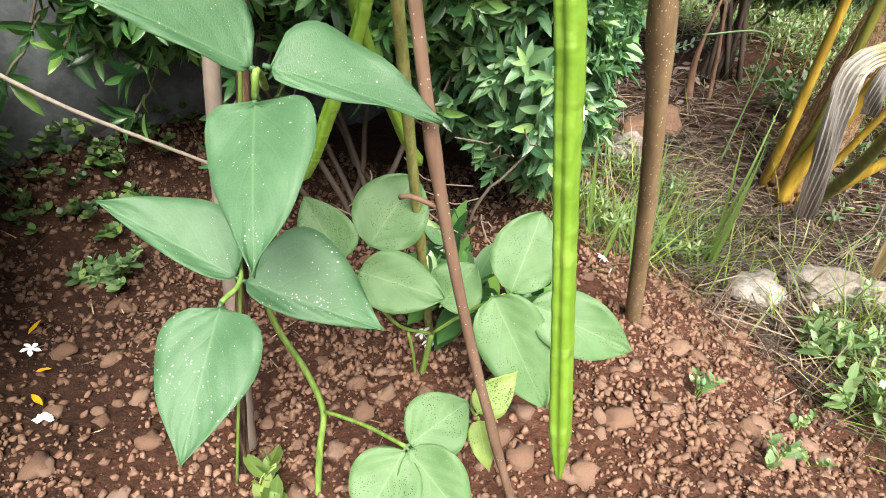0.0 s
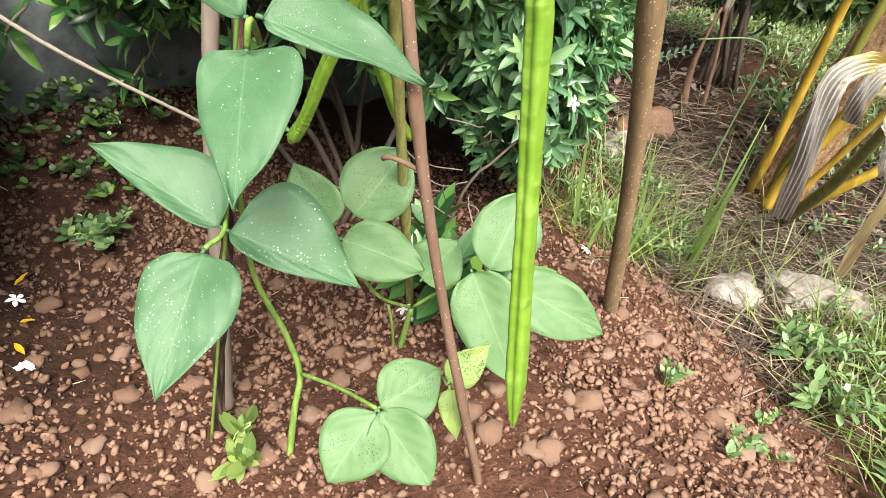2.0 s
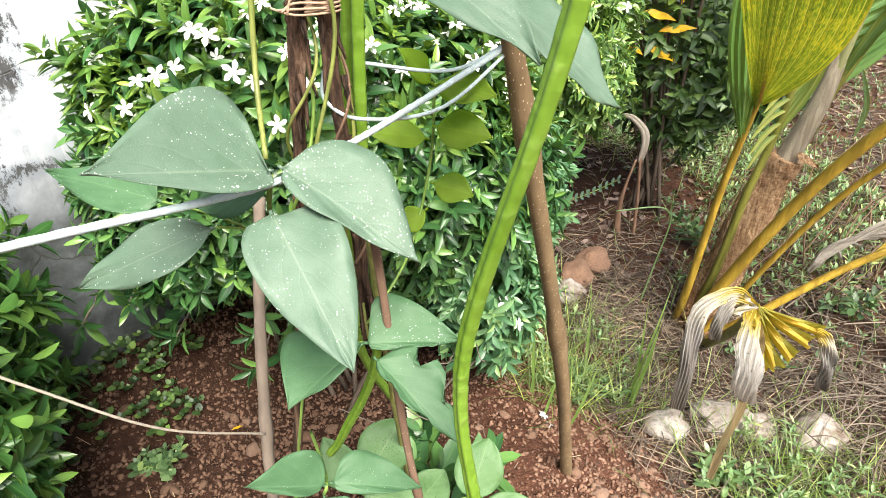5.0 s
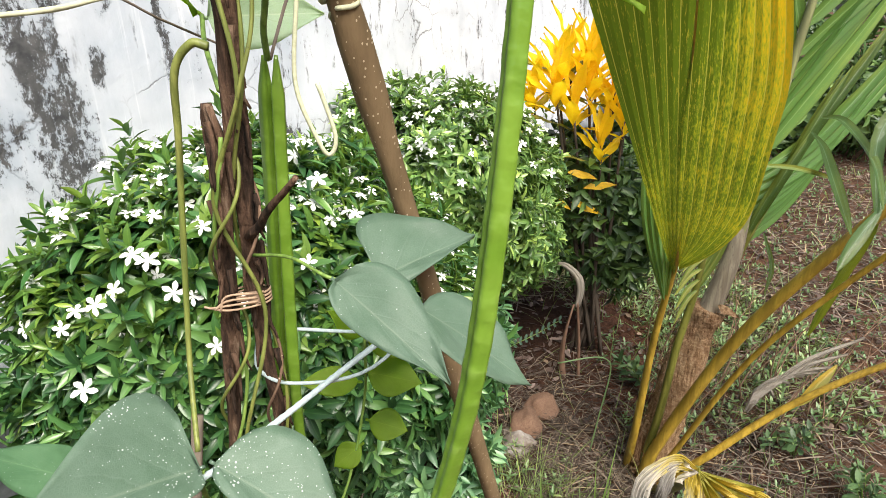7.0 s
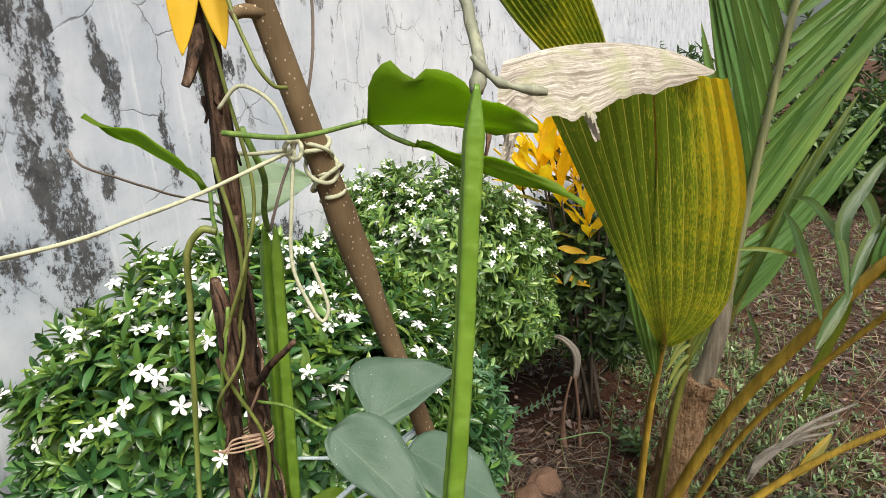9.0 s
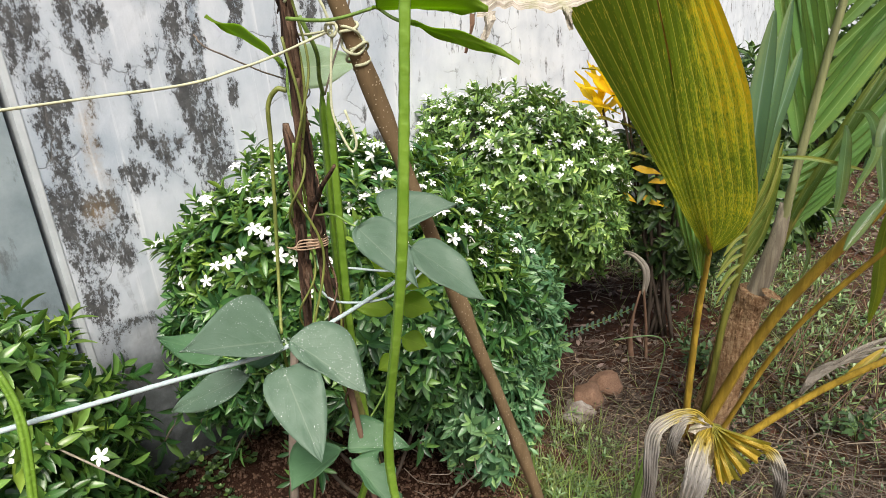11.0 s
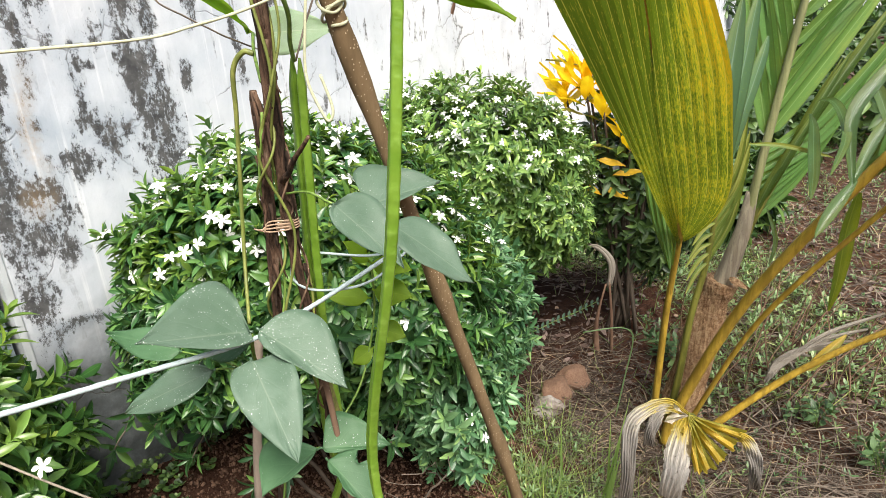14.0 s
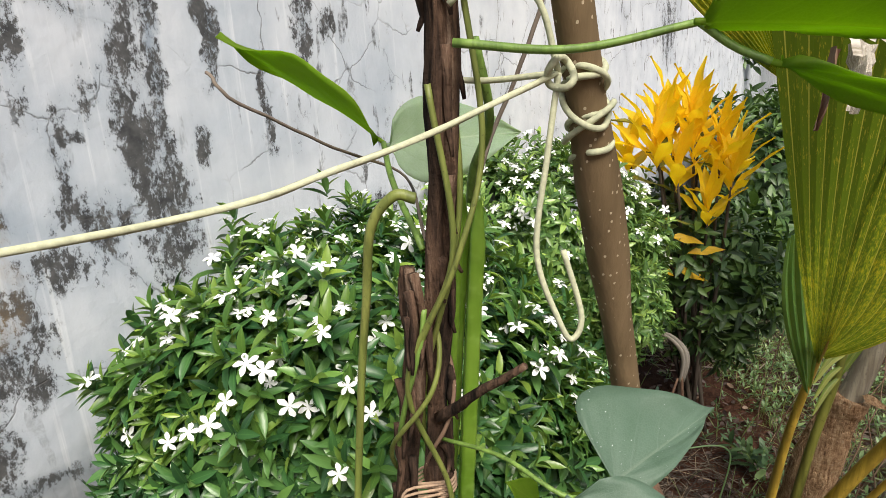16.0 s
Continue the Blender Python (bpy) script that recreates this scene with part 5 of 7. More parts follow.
for end in ((-0.130, 0.390, 0.842), (-0.190, 0.440, 0.842)):
    part("leaf_stalk", tube([(-0.10, 0.452, 0.79), ((end[0] - 0.10) / 2, (end[1] + 0.452) / 2, 0.822), end], 10, 0.0011, 6), M_VINE, pet)
# leaf over the crossing pods
A = (-0.026, 0.398, 0.716)
pet = part("petiole", tube([(-0.115, 0.497, 0.60), (-0.07, 0.45, 0.67), A], 14, 0.002, 7), M_VINE, vine)
leaflet(pet, A, (-0.08, 0.328, 0.711), 0.059, (-0.3, -0.7, 0.7), M_BEAN, seed=19, wide_at=0.42, skew=-0.66)
leaflet(pet, A, (0.062, 0.41, 0.706), 0.048, (0.0, -0.75, 0.65), M_BEAN, seed=20, wide_at=0.22, skew=0.73, sharp=1.2)
leaflet(pet, (-0.016, 0.383, 0.712), (0.059, 0.332, 0.655), 0.045, (0.3, -0.7, 0.6), M_BEAN, "leaflet eaten at its edge", seed=21, wide_at=0.32, skew=0.58, bite=0.5)

# lower leaves
B = (-0.077, 0.383, 0.546)
pet = part("petiole", tube([(-0.118, 0.50, 0.50), (-0.09, 0.43, 0.52), B, (-0.082, 0.386, 0.529)], 18, 0.002, 7), M_VINE, vine)
leaflet(pet, B, (-0.136, 0.34, 0.599), 0.041, (0.25, -0.75, 0.7), M_BEAN, seed=22, wide_at=0.32, skew=-0.61)
leaflet(pet, (-0.074, 0.385, 0.548), (0.021, 0.403, 0.512), 0.041, (0.1, -0.6, 0.75), M_BEAN, seed=23, wide_at=0.26, skew=0.56)
leaflet(pet, (-0.082, 0.386, 0.529), (-0.064, 0.29, 0.485), 0.055, (0.0, -0.6, 0.8), M_BEAN, seed=24, wide_at=0.24, skew=0.18)
C = (-0.127, 0.414, 0.386)
pet = part("petiole", tube([(-0.15, 0.505, 0.40), (-0.14, 0.45, 0.40), C, (-0.134, 0.392, 0.383)], 18, 0.002, 7), M_VINE, vine)
leaflet(pet, C, (-0.222, 0.427, 0.443), 0.047, (0.3, -0.7, 0.7), M_BEAN, seed=25, wide_at=0.3, skew=-0.56)
leaflet(pet, C, (-0.026, 0.409, 0.346), 0.061, (0.1, -0.65, 0.75), M_BEAN, seed=26, wide_at=0.3, skew=0.58)
leaflet(pet, (-0.134, 0.392, 0.383), (-0.144, 0.303, 0.323), 0.067, (0.05, -0.7, 0.65), M_BEAN, seed=27, wide_at=0.28, skew=0.06)

# young bean plants at the bottom
young = thing("young_bean_plant", (-0.13, 0.50, 0.0), "young bean plant with pale stem and speckled leaves", "bean plant", "young bean plants")
part("stem", tube([(-0.138, 0.488, -0.01), (-0.128, 0.51, 0.08), (-0.122, 0.525, 0.125), (-0.135, 0.53, 0.18), (-0.16, 0.53, 0.26), (-0.15, 0.505, 0.40)], 30, lambda s: 0.0042 - 0.0015 * s, 8), M_VINE, young)
FJ = (-0.022, 0.448, 0.166)
part("petiole", tube([(-0.122, 0.525, 0.125), (-0.07, 0.49, 0.145), FJ], 14, 0.0022, 7), M_VINE, young)
leaflet(young, FJ, (0.037, 0.487, 0.187), 0.062, (0.0, -0.75, 0.65), M_YOUNG, seed=31, wide_at=0.4, sharp=1.3)
leaflet(young, FJ, (-0.060, 0.39, 0.125), 0.066, (0.0, -0.75, 0.65), M_YOUNG, seed=32, wide_at=0.42, sharp=1.3)
leaflet(young, FJ, (0.036, 0.40, 0.120), 0.062, (0.0, -0.75, 0.65), M_YOUNG, seed=33, wide_at=0.42, sharp=1.3)
second = thing("young_bean_plant", (-0.03, 0.69, 0.0), "young bean plant spreading broad leaves over the soil", "bean plant", "young bean plants")
N2 = (-0.012, 0.665, 0.115)
part("stem", tube([(-0.037, 0.682, -0.01), (-0.024, 0.675, 0.05), N2], 14, lambda s: 0.0048 - 0.001 * s, 8), M_VINE, second)
part("stem", tube([(-0.037, 0.682, -0.01), (-0.036, 0.66, 0.08), (-0.04, 0.65, 0.13)], 10, 0.002, 7), M_VINE, second)
part("petiole", tube([N2, (-0.05, 0.62, 0.17), (-0.085, 0.60, 0.255)], 12, 0.0022, 7), M_VINE, second)
part("petiole", tube([N2, (0.03, 0.64, 0.17), (0.075, 0.612, 0.222)], 12, 0.0022, 7), M_VINE, second)
leaflet(second, (-0.077, 0.628, 0.270), (-0.025, 0.675, 0.335), 0.080, (0.0, -0.85, 0.5), M_YOUNG, seed=34, wide_at=0.45, sharp=1.6)
leaflet(second, (-0.102, 0.618, 0.256), (-0.150, 0.658, 0.318), 0.062, (0.0, -0.8, 0.55), M_YOUNG, seed=35, sharp=1.3)
leaflet(second, (-0.085, 0.592, 0.266), (0.010, 0.578, 0.243), 0.062, (0.0, -0.7, 0.7), M_YOUNG, seed=36, wide_at=0.4, sharp=1.3)
leaflet(second, (0.0, 0.645, 0.175), (0.043, 0.664, 0.225), 0.066, (0.0, -0.8, 0.6), M_YOUNG, seed=37, wide_at=0.4, sharp=1.3)
leaflet(second, (0.080, 0.609, 0.223), (0.116, 0.662, 0.300), 0.074, (0.0, -0.85, 0.5), M_YOUNG, seed=38, wide_at=0.45, sharp=1.5)
leaflet(second, (0.060, 0.609, 0.226), (0.122, 0.540, 0.118), 0.076, (0.0, -0.8, 0.6), M_YOUNG, seed=39, wide_at=0.35, sharp=1.3)
leaflet(second, (0.100, 0.606, 0.216), (0.218, 0.580, 0.170), 0.068, (0.05, -0.75, 0.65), M_YOUNG, seed=40, wide_at=0.4, sharp=1.3)
leaflet(second, (0.043, 0.493, 0.160), (0.086, 0.519, 0.197), 0.036, (0.0, -0.8, 0.6), M_SICK, "small yellowing leaflet full of holes", seed=41)
leaflet(second, (0.046, 0.493, 0.159), (0.058, 0.462, 0.110), 0.026, (0.0, -0.9, 0.4), M_SICK, "small yellowing leaflet full of holes", seed=42)
part("petiole", tube([(0.0, 0.60, 0.06), (0.03, 0.53, 0.14), (0.044, 0.493, 0.160)], 12, 0.0016, 6), M_VINE, second)

# ---- young coconut palm ----
palm = thing("coconut_palm", (0.85, 1.45, -0.08), "young coconut palm with yellowing fan leaves and fibrous trunk", "palm")
TR = [(0.815, 1.465, -0.16), (0.833, 1.456, -0.04), (0.890, 1.427, 0.306), (0.930, 1.405, 0.46)]
part("trunk", tube(TR, 110, lambda s: 0.069 - 0.028 * s + 0.0025 * math.sin(19 * s + 2) - 0.004 * max(0, math.sin(9 * s)) ** 8, 44, section=lambda th, s: 1 + 0.05 * math.sin(3 * th + 4) + 0.05 * noise.noise(V(3 * math.cos(th), 3 * math.sin(th), 6 * s)) + 0.045 * noise.noise(V(9 * math.cos(th), 9 * math.sin(th), 20 * s)), wobble=0.002), M_TRUNK, palm, "trunk wrapped in brown fibre")
part("sheath", tube([(0.925, 1.405, 0.44), (0.963, 1.39, 0.60), (0.985, 1.395, 0.72)], 16, lambda s: 0.029 - 0.013 * s, 14), M_SHEATH, palm, "pale grey leaf sheath")
collar = bmesh.new()
blade(collar, (0.925, 1.362, 0.484), (0.984, 1.345, 0.448), 0.020, (-0.2, -0.8, 0.5), 16, 6, 0.35, 0.3, 0.10, 0.05, 1.0, 5)
part("sheath", collar, M_TRUNK, palm, "torn brown collar")


fib = bmesh.new()
frng = np.random.RandomState(12)
tl = catmull(TR, 60)
for i in range(380):
    j = frng.randint(8, 59)
    a = frng.uniform(2.4, 6.9)
    r = 0.071 - 0.029 * j / 59
    c = tl[j] + np.array([math.cos(a), math.sin(a), 0]) * r * 0.98
    e = c + np.array([math.cos(a) * 0.007, math.sin(a) * 0.007, 0]) + frng.normal(0, 0.008, 3) + [0, 0, frng.uniform(-0.025, 0.012)]
    sweep(fib, [c, (c + e) / 2 + frng.normal(0, 0.004, 3), e], 5, 0.0007, 4)
tagged(part("fibre", fib, M_TRUNK, palm, "loose brown fibres"), "loose brown fibres", kind="stuff")


def petiole(pts, r0, r1, mat):
    return part("petiole", tube(pts, 44, lambda s: r0 + (r1 - r0) * s, 10, section=lambda th, s: 1 - 0.22 * math.cos(th) ** 2), mat, palm)


stalk_a = petiole([(0.775, 1.50, -0.12), (0.753, 1.41, 0.09), (0.745, 1.335, 0.409), (0.740, 1.255, 0.65), (0.725, 1.222, 0.678), (0.62, 1.03, 0.91), (0.46, 0.735, 1.262)], 0.017, 0.0014, M_PETI)
stalk_b = petiole([(0.80, 1.44, -0.06), (0.815, 1.40, 0.14), (0.828, 1.37, 0.361), (0.858, 1.36, 0.536), (0.878, 1.36, 0.70), (0.880, 1.35, 0.76)], 0.016, 0.008, M_PETIG)
stalk_g = petiole([(0.945, 1.41, 0.44), (0.972, 1.40, 0.56), (1.008, 1.39, 0.68), (1.085, 1.385, 0.84), (1.16, 1.38, 0.97)], 0.016, 0.009, M_PETIG)
stalk_c = petiole([(0.79, 1.42, -0.10), (0.811, 1.38, 0.05), (0.907, 1.221, 0.471), (1.032, 1.012, 0.85), (1.06, 0.965, 0.92)], 0.022, 0.011, M_PETI)
stalk_d = petiole([(0.82, 1.41, -0.10), (0.85, 1.36, 0.03), (0.94, 1.20, 0.43), (1.075, 0.99, 0.79), (1.12, 0.93, 0.88)], 0.0105, 0.006, M_PETI)
stalk_e = petiole([(0.83, 1.40, -0.12), (0.901, 1.299, 0.049), (1.074, 1.228, 0.25), (1.258, 1.129, 0.423), (1.45, 1.02, 0.52)], 0.0145, 0.007, M_PETI)
stalk_f = petiole([(0.82, 1.38, -0.12), (0.76, 1.16, 0.10), (0.70, 1.0, 0.28), (0.648, 0.914, 0.358)], 0.016, 0.008, M_PETIG)
rachis = petiole([(0.963, 1.392, 0.56), (1.021, 1.379, 0.976), (1.081, 1.346, 1.409), (1.13, 1.31, 1.75), (1.2, 1.25, 2.05)], 0.016, 0.006, M_RACHIS)


def pleated(name, base, tip, half, face, pleats, mat, label, curl=0.0, rows=26, depth=0.006, owner=None, ragged=0.0, seed=0, lean=0.0):
    """An undivided palm blade: folds run from the midrib out to the rim."""
    rng = np.random.RandomState(seed)
    base, tip = np.array(base, float), np.array(tip, float)
    ax = tip - base
    ln = np.linalg.norm(ax)
    x = ax / ln
    nrm = np.array(face, float)
    nrm -= x * nrm.dot(x)
    nrm /= np.linalg.norm(nrm)
    y = np.cross(nrm, x)
    bm = bmesh.new()
    layer = bm.loops.layers.uv.verify()
    cols = pleats * 2
    rag = rng.uniform(0, ragged, cols + 1)
    grid = []
    for i in range(rows + 1):
        u = i / rows
        row = []
        for j in range(cols + 1):
            v = 2 * j / cols - 1
            w = half(u, v) if half is fan_sides else half(u)
            uu = min(u, 1 - rag[j]) + lean * v * u
            h = depth * (1 if j % 2 else -1) * (0.3 + 0.7 * min(1, u * 2)) + curl * ln * u * u + 0.10 * w * v * v
            h += 0.012 * math.sin(4 * u + 3 * v) + (0.18 * w * -v if half is fan_sides and v < 0 else 0)
            row.append(bm.verts.new(base + x * ln * uu + y * (v * w) + nrm * h))
        grid.append(row)
    for i in range(rows):
        for j in range(cols):
            f = bm.faces.new((grid[i][j], grid[i + 1][j], grid[i + 1][j + 1], grid[i][j + 1]))
            for lp, (a, b) in zip(f.loops, ((i, j), (i + 1, j), (i + 1, j + 1), (i, j + 1))):
                lp[layer].uv = (a / rows, b / cols)
    return part(name, bm, mat, owner or palm, label, False)


def fan_half(u):
    return 0.006 + 0.155 * (1 - (1 - min(1, u / 0.62)) ** 1.7) * (1 - 0.10 * u)


def fan_sides(u, v):
    """The near blade: one side widens steadily, the other bulges at once."""
    if v > 0:
        return 0.006 + 0.134 * u ** 0.84
    return 0.008 + 0.116 * (1 - (1 - min(1, u / 0.42)) ** 2.2) * (1 - 0.35 * max(0, (u - 0.7) / 0.3) ** 1.5)


def ribbon(name, pts, width, folds, mat, label, face, depth=0.004, n=30, ragged=0.0, seed=0):
    """A creased dry sheet along a line; width(s) is its half breadth."""
    rng = np.random.RandomState(seed)
    line = catmull(pts, n)
    tan = unit(np.gradient(line, axis=0))
    bm = bmesh.new()
    layer = bm.loops.layers.uv.verify()
    cols = folds * 2
    rag = rng.uniform(-ragged, ragged, (n, 2))
    rows = []
    for i, (p, t) in enumerate(zip(line, tan)):
        sd = unit(np.cross(t, np.array(face, float)))
        nn = np.cross(sd, t)
        w = width(i / (n - 1))
        row = []
        for j in range(cols + 1):
            v = 2 * j / cols - 1
            e = 1 + (rag[i, 0] if j == 0 else rag[i, 1] if j == cols else 0)
            row.append(bm.verts.new(p + sd * w * v * e + nn * (depth * (1 if j % 2 else -1) - 0.35 * w * v * v + 0.004 * math.sin(i * 0.6 + v * 3))))
        rows.append(row)
    for i in range(n - 1):
        for j in range(cols):
            f = bm.faces.new((rows[i][j], rows[i + 1][j], rows[i + 1][j + 1], rows[i][j + 1]))
            for lp, (a, b) in zip(f.loops, ((i, j), (i + 1, j), (i + 1, j + 1), (i, j + 1))):
                lp[layer].uv = (a / n, b / cols)
    return part(name, bm, mat, palm, label, False)


FAN_FACE = (-0.298, -0.663, -0.687)
pleated("fan_blade", (0.740, 1.25, 0.644), (0.446, 0.709, 1.294), fan_sides, FAN_FACE, 13, M_FAN, "undivided yellow-green pleated blade", 0.0, 34, 0.0012, seed=1, owner=stalk_a)
FLAP_TOP = [(0.517, 0.69, 1.284), (0.453, 0.69, 1.313), (0.39, 0.66, 1.322), (0.326, 0.63, 1.325), (0.273, 0.6, 1.318), (0.227, 0.57, 1.31)]
FLAP_RIM = [(0.513, 0.685, 1.281), (0.428, 0.64, 1.268), (0.355, 0.58, 1.263), (0.294, 0.53, 1.253), (0.239, 0.49, 1.26), (0.192, 0.45, 1.255)]


def flap(top, rim, rows, cols, seed):
    """The bleached tip of the blade, bent over its ridge: shallow folds and a torn rim."""
    rng = np.random.RandomState(seed)
    a, b = catmull(top, rows), catmull(rim, rows)
    bm = bmesh.new()
    layer = bm.loops.layers.uv.verify()
    tear = np.convolve(rng.uniform(-1, 1, rows + 4), [0.3, 0.4, 0.3], "same")[2:-2]
    grid = []
    for i in range(rows):
        row = []
        for j in range(cols + 1):
            v = j / cols
            reach = v * (1 + 0.10 * tear[i] * v)
            p = a[i] + (b[i] - a[i]) * reach
            lift = 0.010 * math.sin(math.pi * v) + 0.0014 * (1 if j % 2 else -1) + 0.0007 * math.sin(0.3 * i + 4 * v)
            row.append(bm.verts.new(p + np.array([-0.2, -0.5, 0.84]) * lift * min(1, i / 8)))
        grid.append(row)
    for i in range(rows - 1):
        for j in range(cols):
            f = bm.faces.new((grid[i][j], grid[i + 1][j], grid[i + 1][j + 1], grid[i][j + 1]))
            for lp, (p, q) in zip(f.loops, ((i, j), (i + 1, j), (i + 1, j + 1), (i, j + 1))):
                lp[layer].uv = (p / rows, q / cols)
    return part("dry_blade_tip", bm, M_DRYPALE, palm, "dry bleached tip of the blade folded over", False)


flap(FLAP_TOP, FLAP_RIM, 60, 16, 2)
for pts, w, mt in (([(0.300, 0.532, 1.256), (0.302, 0.528, 1.243), (0.306, 0.526, 1.228)], 0.006, M_DRYPALE), ([(0.205, 0.458, 1.258), (0.202, 0.452, 1.240), (0.196, 0.449, 1.222)], 0.007, M_DRYPALE), ([(0.186, 0.452, 1.256), (0.182, 0.449, 1.235), (0.176, 0.447, 1.214)], 0.0025, M_HUSK)):
    ribbon("torn_strip", pts, lambda q, w=w: w * (1 - 0.5 * q), 2, mt, "torn strip hanging from the dry tip", (-0.3, -0.9, 0.1), 0.0006, 10, 0.2, 3)
pleated("fan_blade", (0.68, 1.38, 1.20), (0.36, 1.42, 1.72), lambda u: 0.6 * fan_half(u), (-0.3, -0.9, 0.1), 14, M_FAN, "second yellow-green blade behind", 0.0, 24, 0.005, seed=3)
# a narrow pale blade behind the fan
pleated("fan_blade", (0.715, 1.24, 0.58), (0.655, 1.22, 0.92), lambda u: 0.006 + 0.032 * math.sin(math.pi * min(1, u * 0.8)), (-0.3, -0.9, 0.1), 6, M_PALMG, "narrow striped blade", 0.0, 16, 0.004, seed=4)


def frond(owner, rach, start, stop, count, length, ang, face, mat, droop, seed, both=True, width=0.030, ang2=0):
    """Leaflets in two rows along a rachis."""
    rng = np.random.RandomState(seed)
    line = catmull(rach, 200)
    tan = unit(np.gradient(line, axis=0))
    for i in range(count):
        f = start + (stop - start) * i / max(1, count - 1)
        p, t = line[int(f * 199)], tan[int(f * 199)]
        sidev = unit(np.cross(t, np.array(face, float)))
        for sgn in ((-1, 1) if both else (1,)):
            a = math.radians((ang if sgn < 0 else ang2 or ang) + rng.normal(0, 2)) * (0.62 + 0.38 * min(1, i / 8))
            way = unit(t * math.cos(a) + sgn * sidev * math.sin(a) + np.array([0, 0, rng.normal(0, 0.04)]))
            ln = length * (0.75 + 0.35 * math.sin(math.pi * min(1, i / count + 0.15))) * rng.uniform(0.9, 1.1)
            bm = bmesh.new()
            nrm = np.cross(sidev * sgn, t) * sgn
            p = p - np.array(face, float) * 0.010
            blade(bm, p, p + way * ln, width, np.array(face) * 0.9 + sidev * sgn * 0.25, 12, 4, 0.3, 0.42, droop, 0.0, 1.4, seed * 50 + i)
            part("palm_leaflet", bm, mat, owner)


frond(rachis, [(0.963, 1.392, 0.56), (1.021, 1.379, 0.976), (1.081, 1.346, 1.409), (1.13, 1.31, 1.75), (1.2, 1.25, 2.05)], 0.19, 0.97, 25, 0.66, 29, (-0.25, -0.95, 0.1), M_PALMG, 0.04, 1, width=0.040, ang2=40)
frond(stalk_c, [(0.90, 1.221, 0.471), (1.032, 1.012, 0.85), (1.06, 0.965, 0.92), (1.12, 0.88, 1.0)], 0.40, 1.0, 8, 0.30, 38, (-0.2, -0.5, 0.85), M_PALMG, 0.55, 2, width=0.034)
frond(stalk_d, [(1.02, 1.24, 0.44), (1.20, 1.06, 0.74), (1.32, 0.94, 0.86)], 0.45, 1.0, 7, 0.40, 40, (-0.1, -0.4, 0.9), M_PALMG, 0.5, 4, width=0.032)


def leaf_strip(pts, w, late, mat, label, owner, face=(-0.35, -0.85, 0.4)):
    """One palm leaflet along a bent line, folded at its rib."""
    line = catmull(pts, 16)
    bm = bmesh.new()
    layer = bm.loops.layers.uv.verify()
    tan = unit(np.gradient(line, axis=0))
    rows = []
    for i, (p, t) in enumerate(zip(line, tan)):
        sd = unit(np.cross(t, np.array(face)))
        nn = np.cross(sd, t)
        wd = w * math.sin(math.pi * (0.06 + 0.92 * (i / 15) ** late)) ** 0.7
        rows.append([bm.verts.new(p + sd * wd * v * 0.5 + nn * abs(v) * wd * 0.22) for v in (-1, -0.5, 0, 0.5, 1)])
    for i in range(15):
        for j in range(4):
            f = bm.faces.new((rows[i][j], rows[i + 1][j], rows[i + 1][j + 1], rows[i][j + 1]))
            for lp, (a, b) in zip(f.loops, ((i, j), (i + 1, j), (i + 1, j + 1), (i, j + 1))):
                lp[layer].uv = (a / 15, b / 4)
    return part("palm_leaflet", bm, mat, owner, label)


# closed dark leaflets along the right stalk
drng = np.random.RandomState(23)
for i in range(11):
    f = i / 10
    root = np.array((0.975 + 0.13 * f, 1.396 - 0.012 * f, 0.60 + 0.28 * f))
    tip = root + np.array((0.115 + 0.05 * f, -0.02, 0.31)) + drng.normal(0, 0.010, 3)
    leaf_strip([root, (root + tip) / 2 + [-0.012, -0.012, 0.008], tip], 0.020, 1.0, M_PALMD, "closed dark green leaflet", stalk_g)

# the short frond beside the fan: broad blue-green leaflets above, narrow pale ones low down
for pts, w, mt in (([(0.866, 1.345, 0.74), (0.853, 1.31, 0.927), (0.860, 1.30, 1.09), (0.868, 1.29, 1.22)], 0.052, M_PALMB),
                   ([(0.872, 1.345, 0.75), (0.875, 1.31, 0.94), (0.892, 1.30, 1.10), (0.905, 1.29, 1.24)], 0.044, M_PALMB),
                   ([(0.876, 1.35, 0.76), (0.903, 1.33, 0.92), (0.936, 1.32, 1.066), (0.95, 1.32, 1.13)], 0.030, M_PALMB)):
    leaf_strip(pts, w, 0.9, mt, "broad blue-green palm leaflet", stalk_b)
lrng = np.random.RandomState(17)
for i in range(7):
    f = i / 6
    root = np.array((0.858 + 0.02 * f, 1.352, 0.54 + 0.17 * f))
    tl = root + np.array((-0.066 + 0.012 * f, -0.01, -0.085 + 0.05 * f)) + lrng.normal(0, 0.006, 3)
    leaf_strip([root, (root + tl) / 2 + [0, 0, 0.016], tl], 0.013, 1.0, M_PALMY, "narrow pale striped leaflet", stalk_b)
    tr = root + np.array((0.072 - 0.01 * f, -0.012, 0.235 - 0.03 * f)) + lrng.normal(0, 0.008, 3)
    leaf_strip([root, (root + tr) / 2 + [0.012, 0, -0.012], tr], 0.017, 1.0, M_PALMY, "narrow pale striped leaflet", stalk_b)
